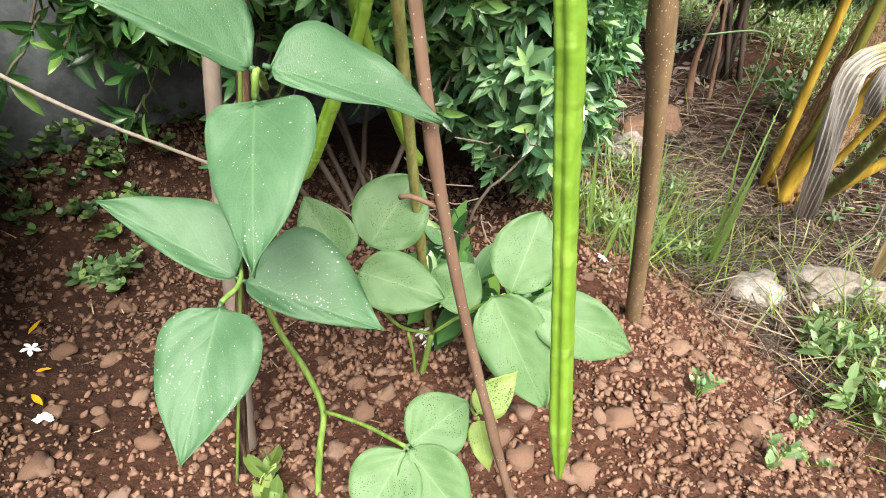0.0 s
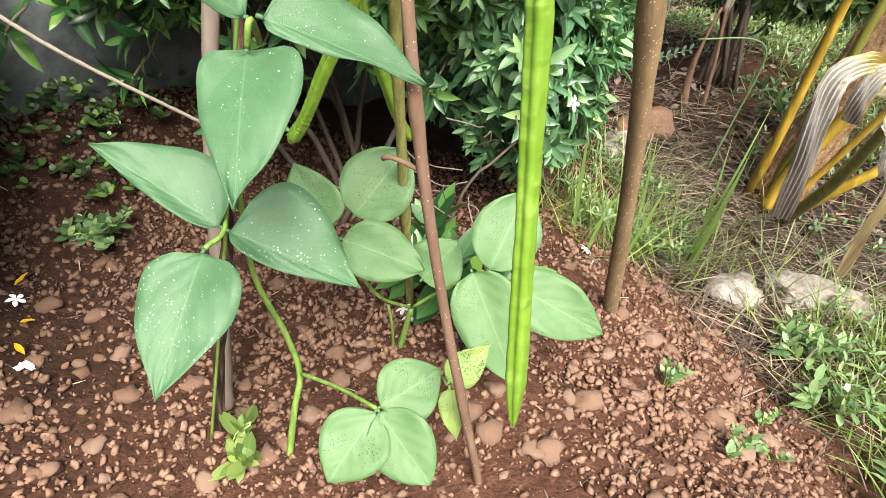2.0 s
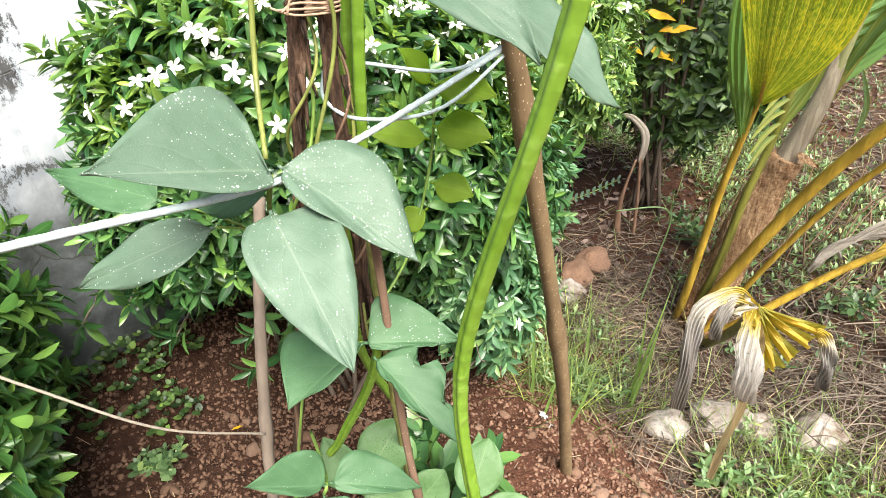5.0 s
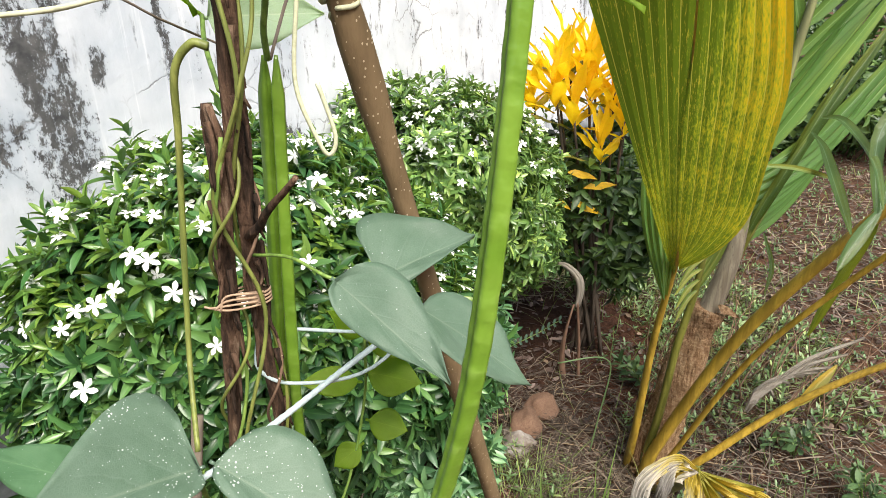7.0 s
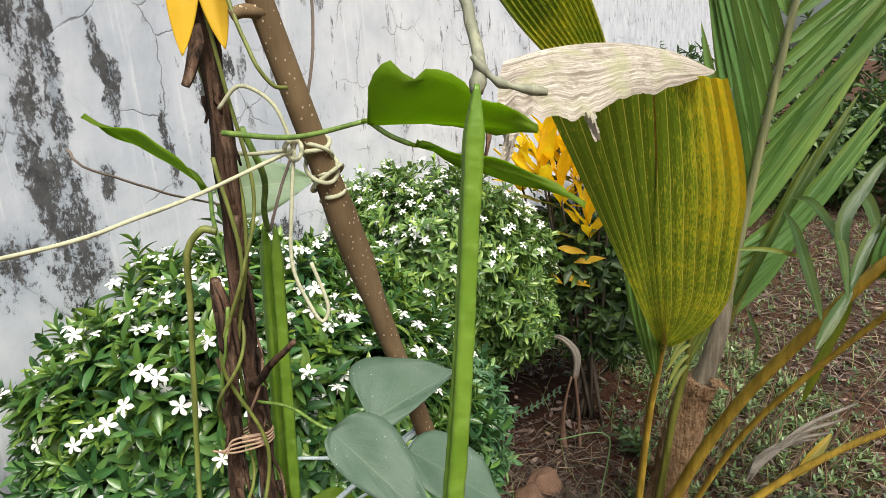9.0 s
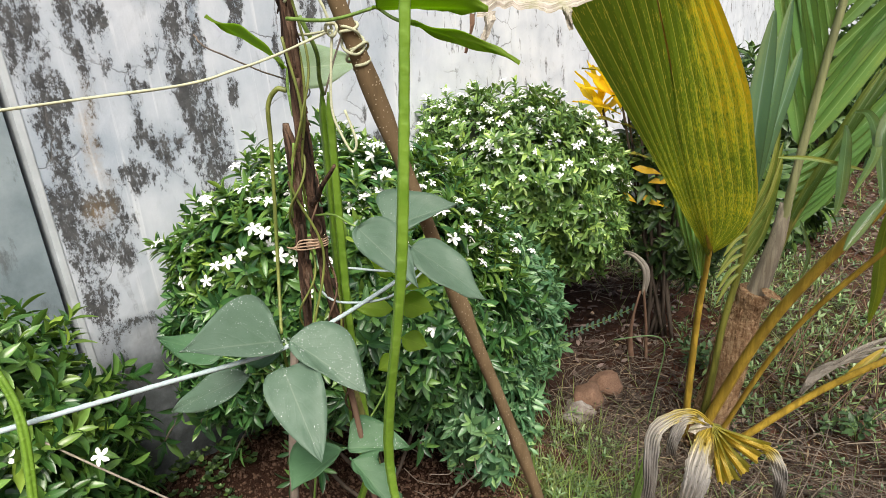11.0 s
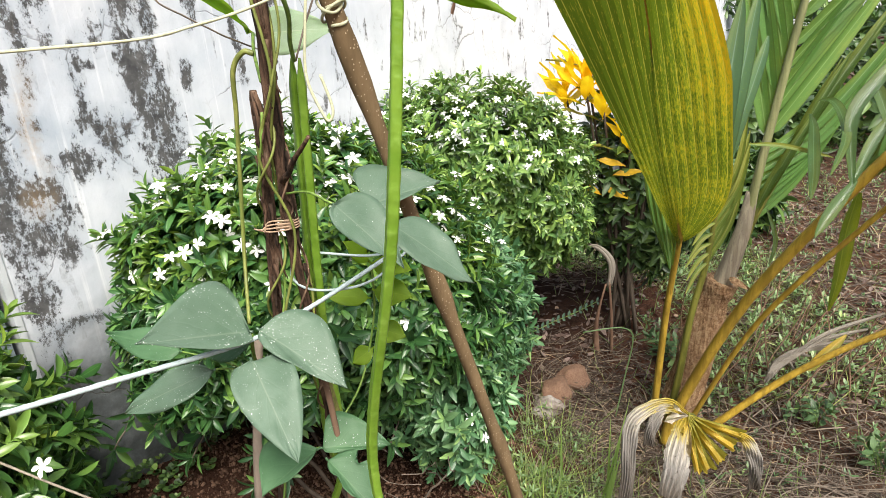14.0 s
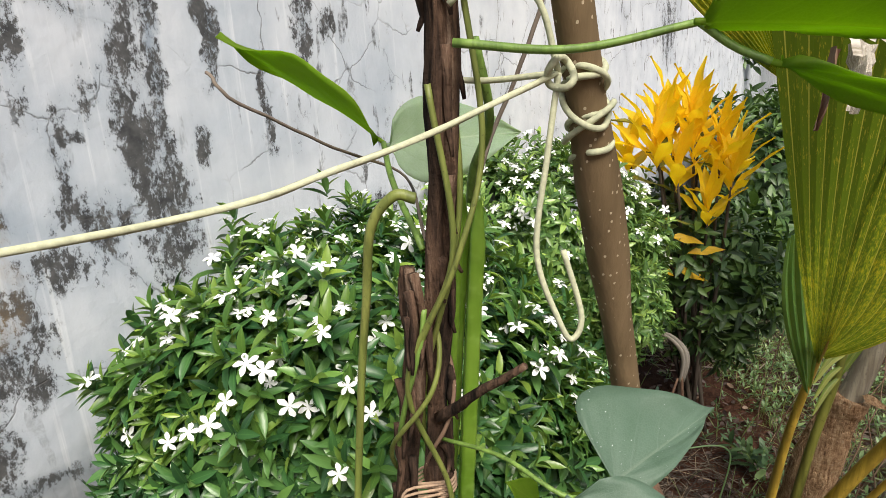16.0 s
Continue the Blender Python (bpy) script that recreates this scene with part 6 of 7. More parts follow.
# dark folded leaflets bunched between the two upper stalks
for i in range(9):
    f = i / 8
    root = np.array((0.975 + 0.03 * f, 1.40, 0.62 + 0.20 * f))
    tp = root + np.array((0.29 + 0.06 * f, -0.02 - 0.05 * f, 0.44 - 0.08 * f)) + lrng.normal(0, 0.012, 3)
    leaf_strip([root, root * 0.6 + tp * 0.4 + [0.014, 0, -0.03], tp], 0.030, 0.9, M_PALMG, "dark green folded leaflet", stalk_g)
leaf_strip([(0.844, 1.15, 0.905), (0.92, 1.15, 0.896), (1.0, 1.15, 0.872), (1.04, 1.15, 0.86)], 0.011, 0.8, M_PALMY, "pale leaflet tip", stalk_c)
# yellow blade hanging from the outer stalk, and its dry split blade
leaf_strip([(1.05, 1.06, 0.80), (1.125, 1.194, 0.658), (1.20, 1.31, 0.545), (1.27, 1.42, 0.415), (1.316, 1.509, 0.283)], 0.042, 0.8, M_PALML, "yellow-green hanging leaflet", stalk_c)
# the dry split blade of the lowest stalk
for i in range(7):
    f = i / 6
    tip = np.array((1.20 + 0.25 * f, 1.45, 0.115 + 0.165 * f + 0.02 * math.sin(7 * f)))
    ribbon("dry_fold", [(1.10, 1.43, 0.09), (1.13 + 0.04 * f, 1.44, 0.15 + 0.03 * f - 0.02 * f * f), (0.5 * (1.14 + tip[0]), 1.445, 0.5 * (0.17 + tip[2]) + 0.012), tip], lambda q: 0.002 + 0.0070 * math.sin(math.pi * min(0.93, 0.1 + 0.85 * q)), 2, M_DRY, "pale dry fold of a fallen blade", (-0.3, -0.7, 0.6), 0.002, 16, 0.12, 6 + i)
leaf_strip([(1.10, 1.23, 0.25), (1.16, 1.25, 0.29), (1.22, 1.27, 0.33)], 0.030, 0.8, M_FANY, "yellow leaflet", stalk_e)

GLOSS = (([(1.078, 1.327, 0.933), (1.015, 1.20, 0.925), (0.951, 1.08, 0.898), (0.886, 0.96, 0.871), (0.825, 0.856, 0.855)], 0.038, 1.2),
         ([(1.087, 1.31, 0.968), (1.076, 1.24, 0.974), (1.045, 1.15, 0.957), (0.960, 0.99, 0.935), (0.819, 0.797, 0.915)], 0.036, 1.1),
         ([(1.03, 1.05, 1.03), (1.045, 1.045, 1.02), (1.060, 1.034, 0.98), (1.07, 1.015, 0.92)], 0.040, 1.0),
         ([(0.992, 0.999, 0.838), (0.994, 1.033, 0.968), (1.046, 1.047, 1.04), (1.102, 1.057, 1.101)], 0.044, 1.0),
         ([(1.0, 1.0, 0.845), (0.953, 0.989, 0.787), (0.918, 0.979, 0.735)], 0.040, 1.0),
         ([(0.992, 0.999, 0.838), (1.034, 1.017, 0.922), (1.082, 1.028, 0.983)], 0.036, 1.0),
         ([(1.02, 1.04, 0.82), (1.06, 1.02, 0.93), (1.10, 1.0, 1.03)], 0.036, 1.0),
         ([(1.03, 1.03, 0.83), (1.10, 1.0, 0.90), (1.16, 0.97, 0.95)], 0.034, 1.0),
         ([(0.98, 1.30, 0.70), (1.0, 1.28, 0.62), (0.985, 1.27, 0.55)], 0.018, 1.0))
for pts, w, late in GLOSS:
    leaf_strip(pts, w * 0.64, late, M_GLOSSY, "glossy drooping leaflet", stalk_c)

# dying low fan: yellow folds and hanging grey strips
low = (0.648, 0.914, 0.358)
for i, (tp, w, mt) in enumerate((((0.752, 0.852, 0.340), 0.012, M_FANY), ((0.730, 0.846, 0.318), 0.016, M_FANY), ((0.704, 0.842, 0.285), 0.018, M_FANY), ((0.676, 0.836, 0.262), 0.017, M_FANY), ((0.650, 0.832, 0.264), 0.012, M_FANY),
                                 ((0.618, 0.840, 0.350), 0.016, M_FANY), ((0.600, 0.900, 0.392), 0.014, M_DRYPALE), ((0.590, 0.875, 0.380), 0.016, M_DRYPALE))):
    pleated("fold", low, tp, lambda u, w=w: 0.003 + w * 0.72 * u ** 0.8, (-0.15, -0.8, 0.6), 3, mt, "yellow fold" if mt is M_FANY else "bleached fold", 0.02, 10, 0.003, seed=10 + i, ragged=0.08, owner=stalk_f)


for pts, w, mt, lab in (
        ([low, (0.606, 0.900, 0.398), (0.555, 0.870, 0.414), (0.508, 0.842, 0.400), (0.495, 0.826, 0.350), (0.490, 0.810, 0.285), (0.474, 0.787, 0.222)], 0.016, M_DYING, "dying fold bent over and hanging grey"),
        ([low, (0.604, 0.892, 0.392), (0.572, 0.868, 0.402), (0.548, 0.846, 0.376), (0.538, 0.834, 0.345)], 0.013, M_DYING, "bleached fold bent over"),
        ([low, (0.606, 0.830, 0.362), (0.567, 0.750, 0.350), (0.538, 0.700, 0.326)], 0.026, M_DYING, "torn fold hanging down"),
        ([low, (0.612, 0.810, 0.350), (0.548, 0.715, 0.325), (0.50, 0.655, 0.30), (0.454, 0.603, 0.262)], 0.0065, M_DRYRIB, "long drying rib"),
        ([(0.735, 0.850, 0.345), (0.752, 0.846, 0.332), (0.765, 0.841, 0.305), (0.775, 0.838, 0.26), (0.770, 0.834, 0.212)], 0.015, M_DYING, "hanging dry grey fold")):
    ribbon("dry_strip", pts, lambda q, w=w: w * (0.25 + 0.75 * math.sin(math.pi * min(0.72, 0.08 + 0.75 * q))), 6, mt, lab, (-0.2, -0.9, 0.45), 0.0022, 30, 0.07, len(lab))

# withered stalk with a curled tip
wither = thing("withered_frond", (0.72, 1.88, -0.05), "withered brown palm shoot with a curled pale tip", "dead frond")
part("stalk", tube([(0.735, 1.87, -0.08), (0.733, 1.88, 0.12), (0.728, 1.885, 0.27)], 20, lambda q: 0.0065 - 0.002 * q, 8, wobble=0.001), M_HUSK, wither)
part("dead_sheath", tube([(0.690, 1.89, -0.08), (0.683, 1.90, 0.06), (0.694, 1.895, 0.16), (0.716, 1.888, 0.26)], 20, lambda q: 0.014 - 0.009 * q, 9, section=lambda th, q: 0.45 + 0.55 * abs(math.cos(th + 2 * q))), M_HUSK, wither)
CURL = [(0.728, 1.885, 0.255), (0.736, 1.882, 0.32), (0.728, 1.89, 0.365), (0.700, 1.92, 0.395), (0.668, 1.95, 0.40)]
for off, w in ((-0.011, 0.008), (0.0, 0.010), (0.011, 0.008)):
    part("curled_blade", tube([(x + off * (0.3 + z), y, z - abs(off) * 0.4) for x, y, z in CURL], 22, lambda q, w=w: w * (0.25 + 0.75 * math.sin(math.pi * min(0.93, 0.08 + 0.9 * q))), 8, section=lambda th, q: 0.25 + 0.75 * abs(math.cos(th + 0.5))), M_DRY, wither)

# ---- croton ----
croton = thing("croton_bush", (0.85, 2.05, 0.0), "croton bush with long bright yellow leaves", "shrub")
rng = np.random.RandomState(21)
CRO_BM = bmesh.new()
blade(CRO_BM, (0, 0, 0), (1, 0, 0), 0.22, (0, 0, 1), 10, 4, 0.5, 0.3, 0.18, 0.03)
CRO_ME = bpy.data.meshes.new("croton_leaf")
CRO_BM.to_mesh(CRO_ME)
CRO_ME.shade_smooth()
CRO_ME.materials.append(M_CRO)
CRO_MG = CRO_ME.copy()
CRO_MG.materials.clear()
CRO_MG.materials.append(M_CROG)
tips = [(0.68, 2.06, 1.03), (0.61, 2.12, 0.95), (0.78, 2.02, 1.00), (0.74, 2.12, 1.08), (0.88, 2.05, 0.97), (0.85, 2.16, 1.04), (0.72, 1.99, 0.92), (0.90, 2.00, 0.88), (0.81, 1.96, 0.80), (0.95, 2.10, 0.92), (0.66, 2.0, 0.98), (0.80, 2.08, 1.06)]
for i, tp in enumerate(tips):
    limb = part("branch", tube([(0.85 + rng.normal(0, 0.03), 2.05 + rng.normal(0, 0.03), -0.03), (0.85 * 0.5 + tp[0] * 0.5, 2.05 * 0.5 + tp[1] * 0.5, tp[2] * 0.45), tp], 12, lambda s: 0.008 - 0.004 * s, 7), M_DARKTWIG, croton)
    for j in range(10):
        th = j * 2.4 + rng.uniform(0, 0.5)
        el = 0.10 + 1.05 * j / 9
        way = V(math.cos(th) * math.sin(el), math.sin(th) * math.sin(el), math.cos(el))
        nrm = V(-math.cos(th) * math.cos(el), -math.sin(th) * math.cos(el), math.sin(el) + 0.15)
        y = nrm.cross(way).normalized()
        z = way.cross(y)
        ln = rng.uniform(0.14, 0.21)
        m = Matrix((way, y, z)).transposed().to_4x4() @ Matrix.Scale(ln, 4)
        m.translation = V(*tp) - V(0, 0, 0.008 * j)
        ob = new("croton_leaf", CRO_MG if (j > 7 and rng.rand() < 0.6) else CRO_ME)
        ob.matrix_world = m
        under(ob, limb)
for a, b in (((0.62, 1.95, 0.645), (0.71, 1.93, 0.600)), ((0.71, 1.95, 0.615), (0.82, 1.93, 0.575)), ((0.69, 1.95, 0.72), (0.79, 1.92, 0.705)), ((0.75, 1.95, 0.66), (0.86, 1.93, 0.68))):
    bm = bmesh.new()
    blade(bm, a, b, 0.032, (-0.2, -0.6, 0.8), 10, 4, 0.5, 0.2, 0.2, 0.03)
    part("low_leaf", bm, M_YLEAF, croton, "drooping mottled yellow leaf")
p, out = lumpy_points([(0.92, 2.14, 0.48, 0.24, 0.20, 0.26), (0.78, 2.18, 0.60, 0.20, 0.14, 0.22), (0.78, 2.05, 0.62, 0.14, 0.10, 0.16)], 330, rng)
fr = whorls(p, out, rng, 6, 0.070, 0.32)
tagged(under(spread("lower_foliage", *JAS_LEAF, fr, M_FAR), croton), kind="stuff")

# ---- coconuts and rocks ----
def lump_mesh(name, seed, stretch, mat, rough=0.18, sub=3):
    bm = bmesh.new()
    bmesh.ops.create_icosphere(bm, subdivisions=sub, radius=1)
    for v in bm.verts:
        n = noise.noise(v.co * 1.3 + V(seed * 3.7, 0, 0)) * rough * 1.6 + noise.noise(v.co * 3.5 + V(0, seed * 5.1, 0)) * rough * 0.6
        v.co = V(v.co.x * stretch[0], v.co.y * stretch[1], v.co.z * stretch[2]) * (1 + n)
    me = bpy.data.meshes.new(name)
    bm.to_mesh(me)
    bm.free()
    me.shade_smooth()
    me.materials.append(mat)
    return me


for i, (x, y, s, rot, lab) in enumerate(((0.555, 1.70, 0.058, 35, "fallen brown coconut husk lying in dry litter"), (0.475, 1.60, 0.064, 70, "fallen brown coconut husk half sunk in grass"))):
    ob = new("coconut", lump_mesh("coconut", 30 + i, (1.2, 0.82, 0.80), M_HUSK, 0.20))
    ob.matrix_world = pose(x, y, ground_z(x, y) + s * 0.55, 0, 15, rot) @ Matrix.Scale(s, 4)
    tagged(ob, lab, "coconut", "fallen coconuts")
for i, (x, y, s, rot) in enumerate(((0.595, 1.055, 0.056, 30), (0.745, 1.065, 0.064, -20), (0.945, 1.01, 0.064, 10), (0.83, 1.04, 0.044, 60), (0.432, 1.52, 0.052, 40), (0.455, 1.585, 0.05, 10))):
    ob = new("rock", lump_mesh("rock", 40 + i, (1.15, 0.85, 0.7), M_ROCK, 0.25))
    ob.matrix_world = pose(x, y, ground_z(x, y) + s * 0.20, 0, 0, rot) @ Matrix.Scale(s, 4)
    tagged(ob, "pale weathered rock half buried at the bed's edge", "rock", "rocks edging the bed")

# ---- weeds ----
ROUND_LEAF = leaf_template(4, lambda u: np.sin(np.pi * u ** 0.8) ** 0.5, 0.06, 0.05)


def weed(at, label, stalks, height, size, width, mat, seed, spreadr=0.3, per=4):
    rng = np.random.RandomState(seed)
    x, y = at
    z = ground_z(x, y)
    e = thing("weed", (x, y, z), label, "weed", "weeds in the bed")
    p, out = [], []
    bm = bmesh.new()
    for i in range(stalks):
        th = rng.uniform(0, 6.28)
        r = height * spreadr * rng.uniform(0.2, 1.6)
        top = np.array([x + r * math.cos(th), y + r * math.sin(th), z + height * rng.uniform(0.5, 1.1)])
        sweep(bm, [(x + rng.normal(0, 0.004), y + rng.normal(0, 0.004), z - 0.01), ((x + top[0]) / 2, (y + top[1]) / 2, z + height * 0.55), top], 6, 0.0012, 5)
        for f in (0.5, 0.75, 1.0):
            p.append(np.array([x, y, z]) * (1 - f) + top * f)
            out.append([math.cos(th) * 0.4, math.sin(th) * 0.4, 1.0])
    tagged(part("stem", bm, M_VINE, e), kind="stuff")
    fr = whorls(np.array(p), unit(np.array(out)), rng, per, size, width, 0.2)
    tagged(under(spread("leaves", *ROUND_LEAF, fr, mat), e), kind="stuff")


weed((-0.525, 0.825), "small clump of round-leaved weed on bare soil", 16, 0.05, 0.02, 0.8, M_WEED, 1, 0.7, 4)
weed((0.02, 0.83), "broad-leaved weed below the shrub", 4, 0.12, 0.09, 0.4, M_JAS, 2, 0.5, 4)
weed((0.10, 0.80), "broad-leaved weed below the shrub", 3, 0.08, 0.08, 0.42, M_JAS, 3, 0.6, 4)
weed((0.35, 0.68), "tiny green seedling in the soil", 3, 0.03, 0.020, 0.5, M_PALEWEED, 4, 0.6, 3)
weed((0.42, 0.58), "tiny green seedling in the soil", 3, 0.03, 0.022, 0.5, M_PALEWEED, 5, 0.6, 3)
weed((0.50, 0.62), "creeping small-leaved weed on the bed", 3, 0.02, 0.014, 0.7, M_PALEWEED, 6, 1.2, 3)
weed((0.52, 0.70), "creeping small-leaved weed on the bed", 3, 0.02, 0.014, 0.7, M_PALEWEED, 7, 1.2, 3)
weed((0.64, 0.76), "leafy green weed at the bed's edge", 4, 0.06, 0.034, 0.4, M_PALEWEED, 8, 0.6, 4)
weed((0.70, 0.62), "leafy green weed at the bed's edge", 6, 0.07, 0.040, 0.35, M_PALEWEED, 9, 0.7, 4)
weed((0.66, 0.86), "leafy green weed at the bed's edge", 6, 0.06, 0.036, 0.4, M_PALEWEED, 10, 0.7, 4)
weed((-0.36, 0.62), "tiny green seedling in the soil", 3, 0.025, 0.018, 0.6, M_PALEWEED, 11, 0.6, 3)
weed((-0.20, 0.47), "bright seedling at the foot of a stake", 3, 0.06, 0.035, 0.45, M_LUSH, 12, 0.4, 4)
weed((0.95, 1.75), "bushy weed among the dry litter", 7, 0.13, 0.05, 0.4, M_WEED, 14, 0.5, 4)
weed((1.30, 1.45), "grey-green weed beside the palm", 7, 0.14, 0.04, 0.4, M_WEED, 15, 0.5, 4)
weed((1.35, 1.22), "grey-green weed beside the palm", 7, 0.12, 0.04, 0.4, M_WEED, 16, 0.5, 4)
sprig = thing("creeping_sprig", (0.44, 1.95, 0.02), "creeping blue-green sprig with paired round leaves", "weed")
SPRIG = [(0.44, 1.950, 0.045), (0.53, 2.005, 0.055), (0.63, 2.065, 0.060), (0.74, 2.13, 0.075)]
part("stem", tube(SPRIG, 16, 0.0016, 6), M_VINE, sprig)
for i, c in enumerate(catmull(SPRIG, 13)):
    for sg in (-1, 1):
        bm = bmesh.new()
        blade(bm, c, c + np.array([0.010, sg * 0.006, 0.020 if sg > 0 else -0.010]), 0.011, (-0.2, -0.9, 0.4), 6, 4, 0.5, 0.2, 0.05, 0.0, 1.5, i)
        part("leaf", bm, M_BLUE, sprig)
rng = np.random.RandomState(77)
wp = [(rng.uniform(-0.95, -0.50), rng.uniform(0.84, 1.2)) for _ in range(60)]
wp = np.array([(x, y, ground_z(x, y) + rng.uniform(0.01, 0.05)) for x, y in wp for _ in range(6)]) + rng.normal(0, 0.03, (360, 3)) * [1, 1, 0.2]
tagged(spread("clover_patch", *ROUND_LEAF, whorls(wp, np.tile([0, 0, 1.0], (360, 1)), rng, 4, 0.019, 0.85, 0.5), M_FAR), "dark clover-like ground cover below the wall", "ground cover", kind="stuff")

# ---- grass, straw and litter ----
def grounded(xy):
    return np.array([(x, y, ground_z(x, y) - 0.003) for x, y in xy])


def grass_frames(xy, rng, lo, hi, width, lean=0.5):
    p = grounded(xy)
    th = rng.uniform(0, 6.28, len(p))
    way = unit(np.stack([np.cos(th) * lean * rng.rand(len(p)), np.sin(th) * lean * rng.rand(len(p)), np.ones(len(p))], 1))
    nrm = np.stack([-np.cos(th), -np.sin(th), 0.3 * np.ones(len(p))], 1)
    ln = rng.uniform(lo, hi, len(p))
    return frames_from(p, way, nrm, ln, np.full(len(p), width))


rng = np.random.RandomState(5)
tuft = [(0.42, 1.16), (0.36, 1.28), (0.47, 1.28), (0.40, 1.42), (0.30, 1.2), (0.52, 1.2), (0.55, 1.36), (0.68, 0.95), (0.76, 0.80), (0.82, 0.70), (0.74, 0.90), (0.85, 0.86), (0.90, 0.74), (0.26, 1.10), (0.62, 1.30), (0.97, 0.97)]
gxy = np.concatenate([np.array(t) + rng.normal(0, 0.07, (60, 2)) for t in tuft])
gxy = gxy[(gxy[:, 0] > 0.62) | (gxy[:, 1] > 1.02)]
tagged(spread("grass", *GRASS_LEAF, grass_frames(gxy, rng, 0.04, 0.16, 0.0034, 1.3), M_GRASS), "tufts of thin green grass along the bed", "grass", kind="stuff")
nxy = np.concatenate([np.array([0.84, 0.74]) + rng.normal(0, 1, (80, 2)) * [0.11, 0.12], np.array([0.72, 0.92]) + rng.normal(0, 1, (14, 2)) * [0.10, 0.05], np.array([0.40, 1.20]) + rng.normal(0, 1, (90, 2)) * [0.09, 0.13]])
nxy = nxy[(nxy[:, 0] > 0.26) & ((nxy[:, 0] + 0.28 * (nxy[:, 1] - 0.64) > 0.71) | (nxy[:, 1] > 1.05))]
npos = grounded(nxy) + np.stack([0 * nxy[:, 0], 0 * nxy[:, 0], rng.uniform(0.015, 0.07, len(nxy))], 1)
tagged(spread("leafy_weeds", *JAS_LEAF, whorls(npos, np.tile([0, 0, 1.0], (len(npos), 1)), rng, 6, 0.027, 0.28, 0.3), M_PALEWEED), "pale green leafy weeds along the edge of the bed", "weeds", kind="stuff")
txy = np.concatenate([np.array(t) + rng.normal(0, 0.05, (36, 2)) for t in ((0.34, 1.10), (0.40, 1.18), (0.46, 1.28), (0.37, 1.30), (0.50, 1.12), (0.43, 1.42), (0.31, 1.20), (0.36, 1.20), (0.30, 1.08), (0.42, 1.08), (0.27, 1.14))])
tagged(spread("tall_grass", *GRASS_LEAF, grass_frames(txy, rng, 0.05, 0.20, 0.0028, 1.7), M_LUSH), "tufts of tall thin light green grass by the pole", "grass", kind="stuff")
exy = np.array([0.80, 0.76]) + rng.normal(0, 1, (700, 2)) * [0.12, 0.15]
exy = exy[exy[:, 0] + 0.28 * (exy[:, 1] - 0.64) > 0.67]
tagged(spread("edge_grass", *GRASS_LEAF, grass_frames(exy, rng, 0.05, 0.15, 0.0042, 1.8), M_LUSH), "bright grass growing over the edge of the bed", "grass", kind="stuff")
def ragged_patch(xy):
    """Keeps a strewn patch inside an uneven outline."""
    x, y = xy[:, 0], xy[:, 1]
    r = np.random.RandomState(91)
    reach = np.hypot((x - 1.8) / 3.2, (y - 2.4) / 3.2) < 0.86 + 0.10 * np.sin(2.1 * x + 1.3 * y) + r.uniform(-0.22, 0.16, len(xy))
    rim = (x < 1.5) | (y > 1.15 + 0.30 * np.sin(2.3 * x) + r.uniform(-0.1, 0.5, len(xy)))
    return xy[reach & rim]


fxy = np.stack([rng.uniform(0.62, 4.5, 2600), 1.15 + 4.1 * rng.rand(2600) ** 1.3], 1)
fxy = ragged_patch(fxy)
fxy = np.concatenate([fxy, np.array([1.05, 0.92]) + rng.normal(0, 1, (260, 2)) * [0.22, 0.10]])
tagged(spread("rough_grass", *GRASS_LEAF, grass_frames(fxy, rng, 0.04, 0.17, 0.0042, 1.3), M_GRASS), "rough patchy grass and weeds on the open ground", "grass", kind="stuff")
bxy2 = np.stack([rng.uniform(0.80, 1.7, 2200), rng.uniform(1.52, 2.9, 2200)], 1)
bxy2 = bxy2[((bxy2[:, 0] - 0.75) / 0.35) ** 2 + ((bxy2[:, 1] - 2.1) / 0.5) ** 2 > 1]
tagged(spread("back_grass", *GRASS_LEAF, grass_frames(bxy2, rng, 0.04, 0.18, 0.0036, 1.9), M_GRASS), "light green grass behind the palm", "grass", kind="stuff")
bp = grounded(bxy2[:560]) + [0, 0, 0.05]
tagged(spread("back_weeds", *ROUND_LEAF, whorls(bp, np.tile([0, 0, 1.0], (len(bp), 1)), rng, 5, 0.030, 0.34, 0.3), M_PALEWEED), "light green leafy weeds behind the palm", "weeds", kind="stuff")
lxy = np.stack([rng.uniform(0.82, 4.5, 4600), 1.2 + 4.0 * rng.rand(4600) ** 1.2], 1)
lxy = ragged_patch(lxy)
lp = grounded(lxy) + [0, 0, 0.03]
tagged(spread("ground_weeds", *ROUND_LEAF, whorls(lp, np.tile([0, 0, 1.0], (len(lp), 1)), rng, 5, 0.024, 0.34, 0.35), M_WEED), "low leafy weeds covering the open ground", "weeds", kind="stuff")
STRAW = leaf_template(5, lambda u: 1.0, 0.006, 0.12)


def straw_frames(xy, rng, lo, hi, width, lift=0.02, tilt=0.22):
    p = grounded(xy) + np.stack([np.zeros(len(xy)), np.zeros(len(xy)), rng.rand(len(xy)) * lift], 1)
    th = rng.uniform(0, 6.28, len(p))
    way = np.stack([np.cos(th), np.sin(th), np.abs(rng.normal(0, tilt, len(p)))], 1)
    nrm = np.stack([rng.normal(0, 0.4, len(p)), rng.normal(0, 0.4, len(p)), np.ones(len(p))], 1)
    return frames_from(p, way, nrm, rng.uniform(lo, hi, len(p)), np.full(len(p), width))


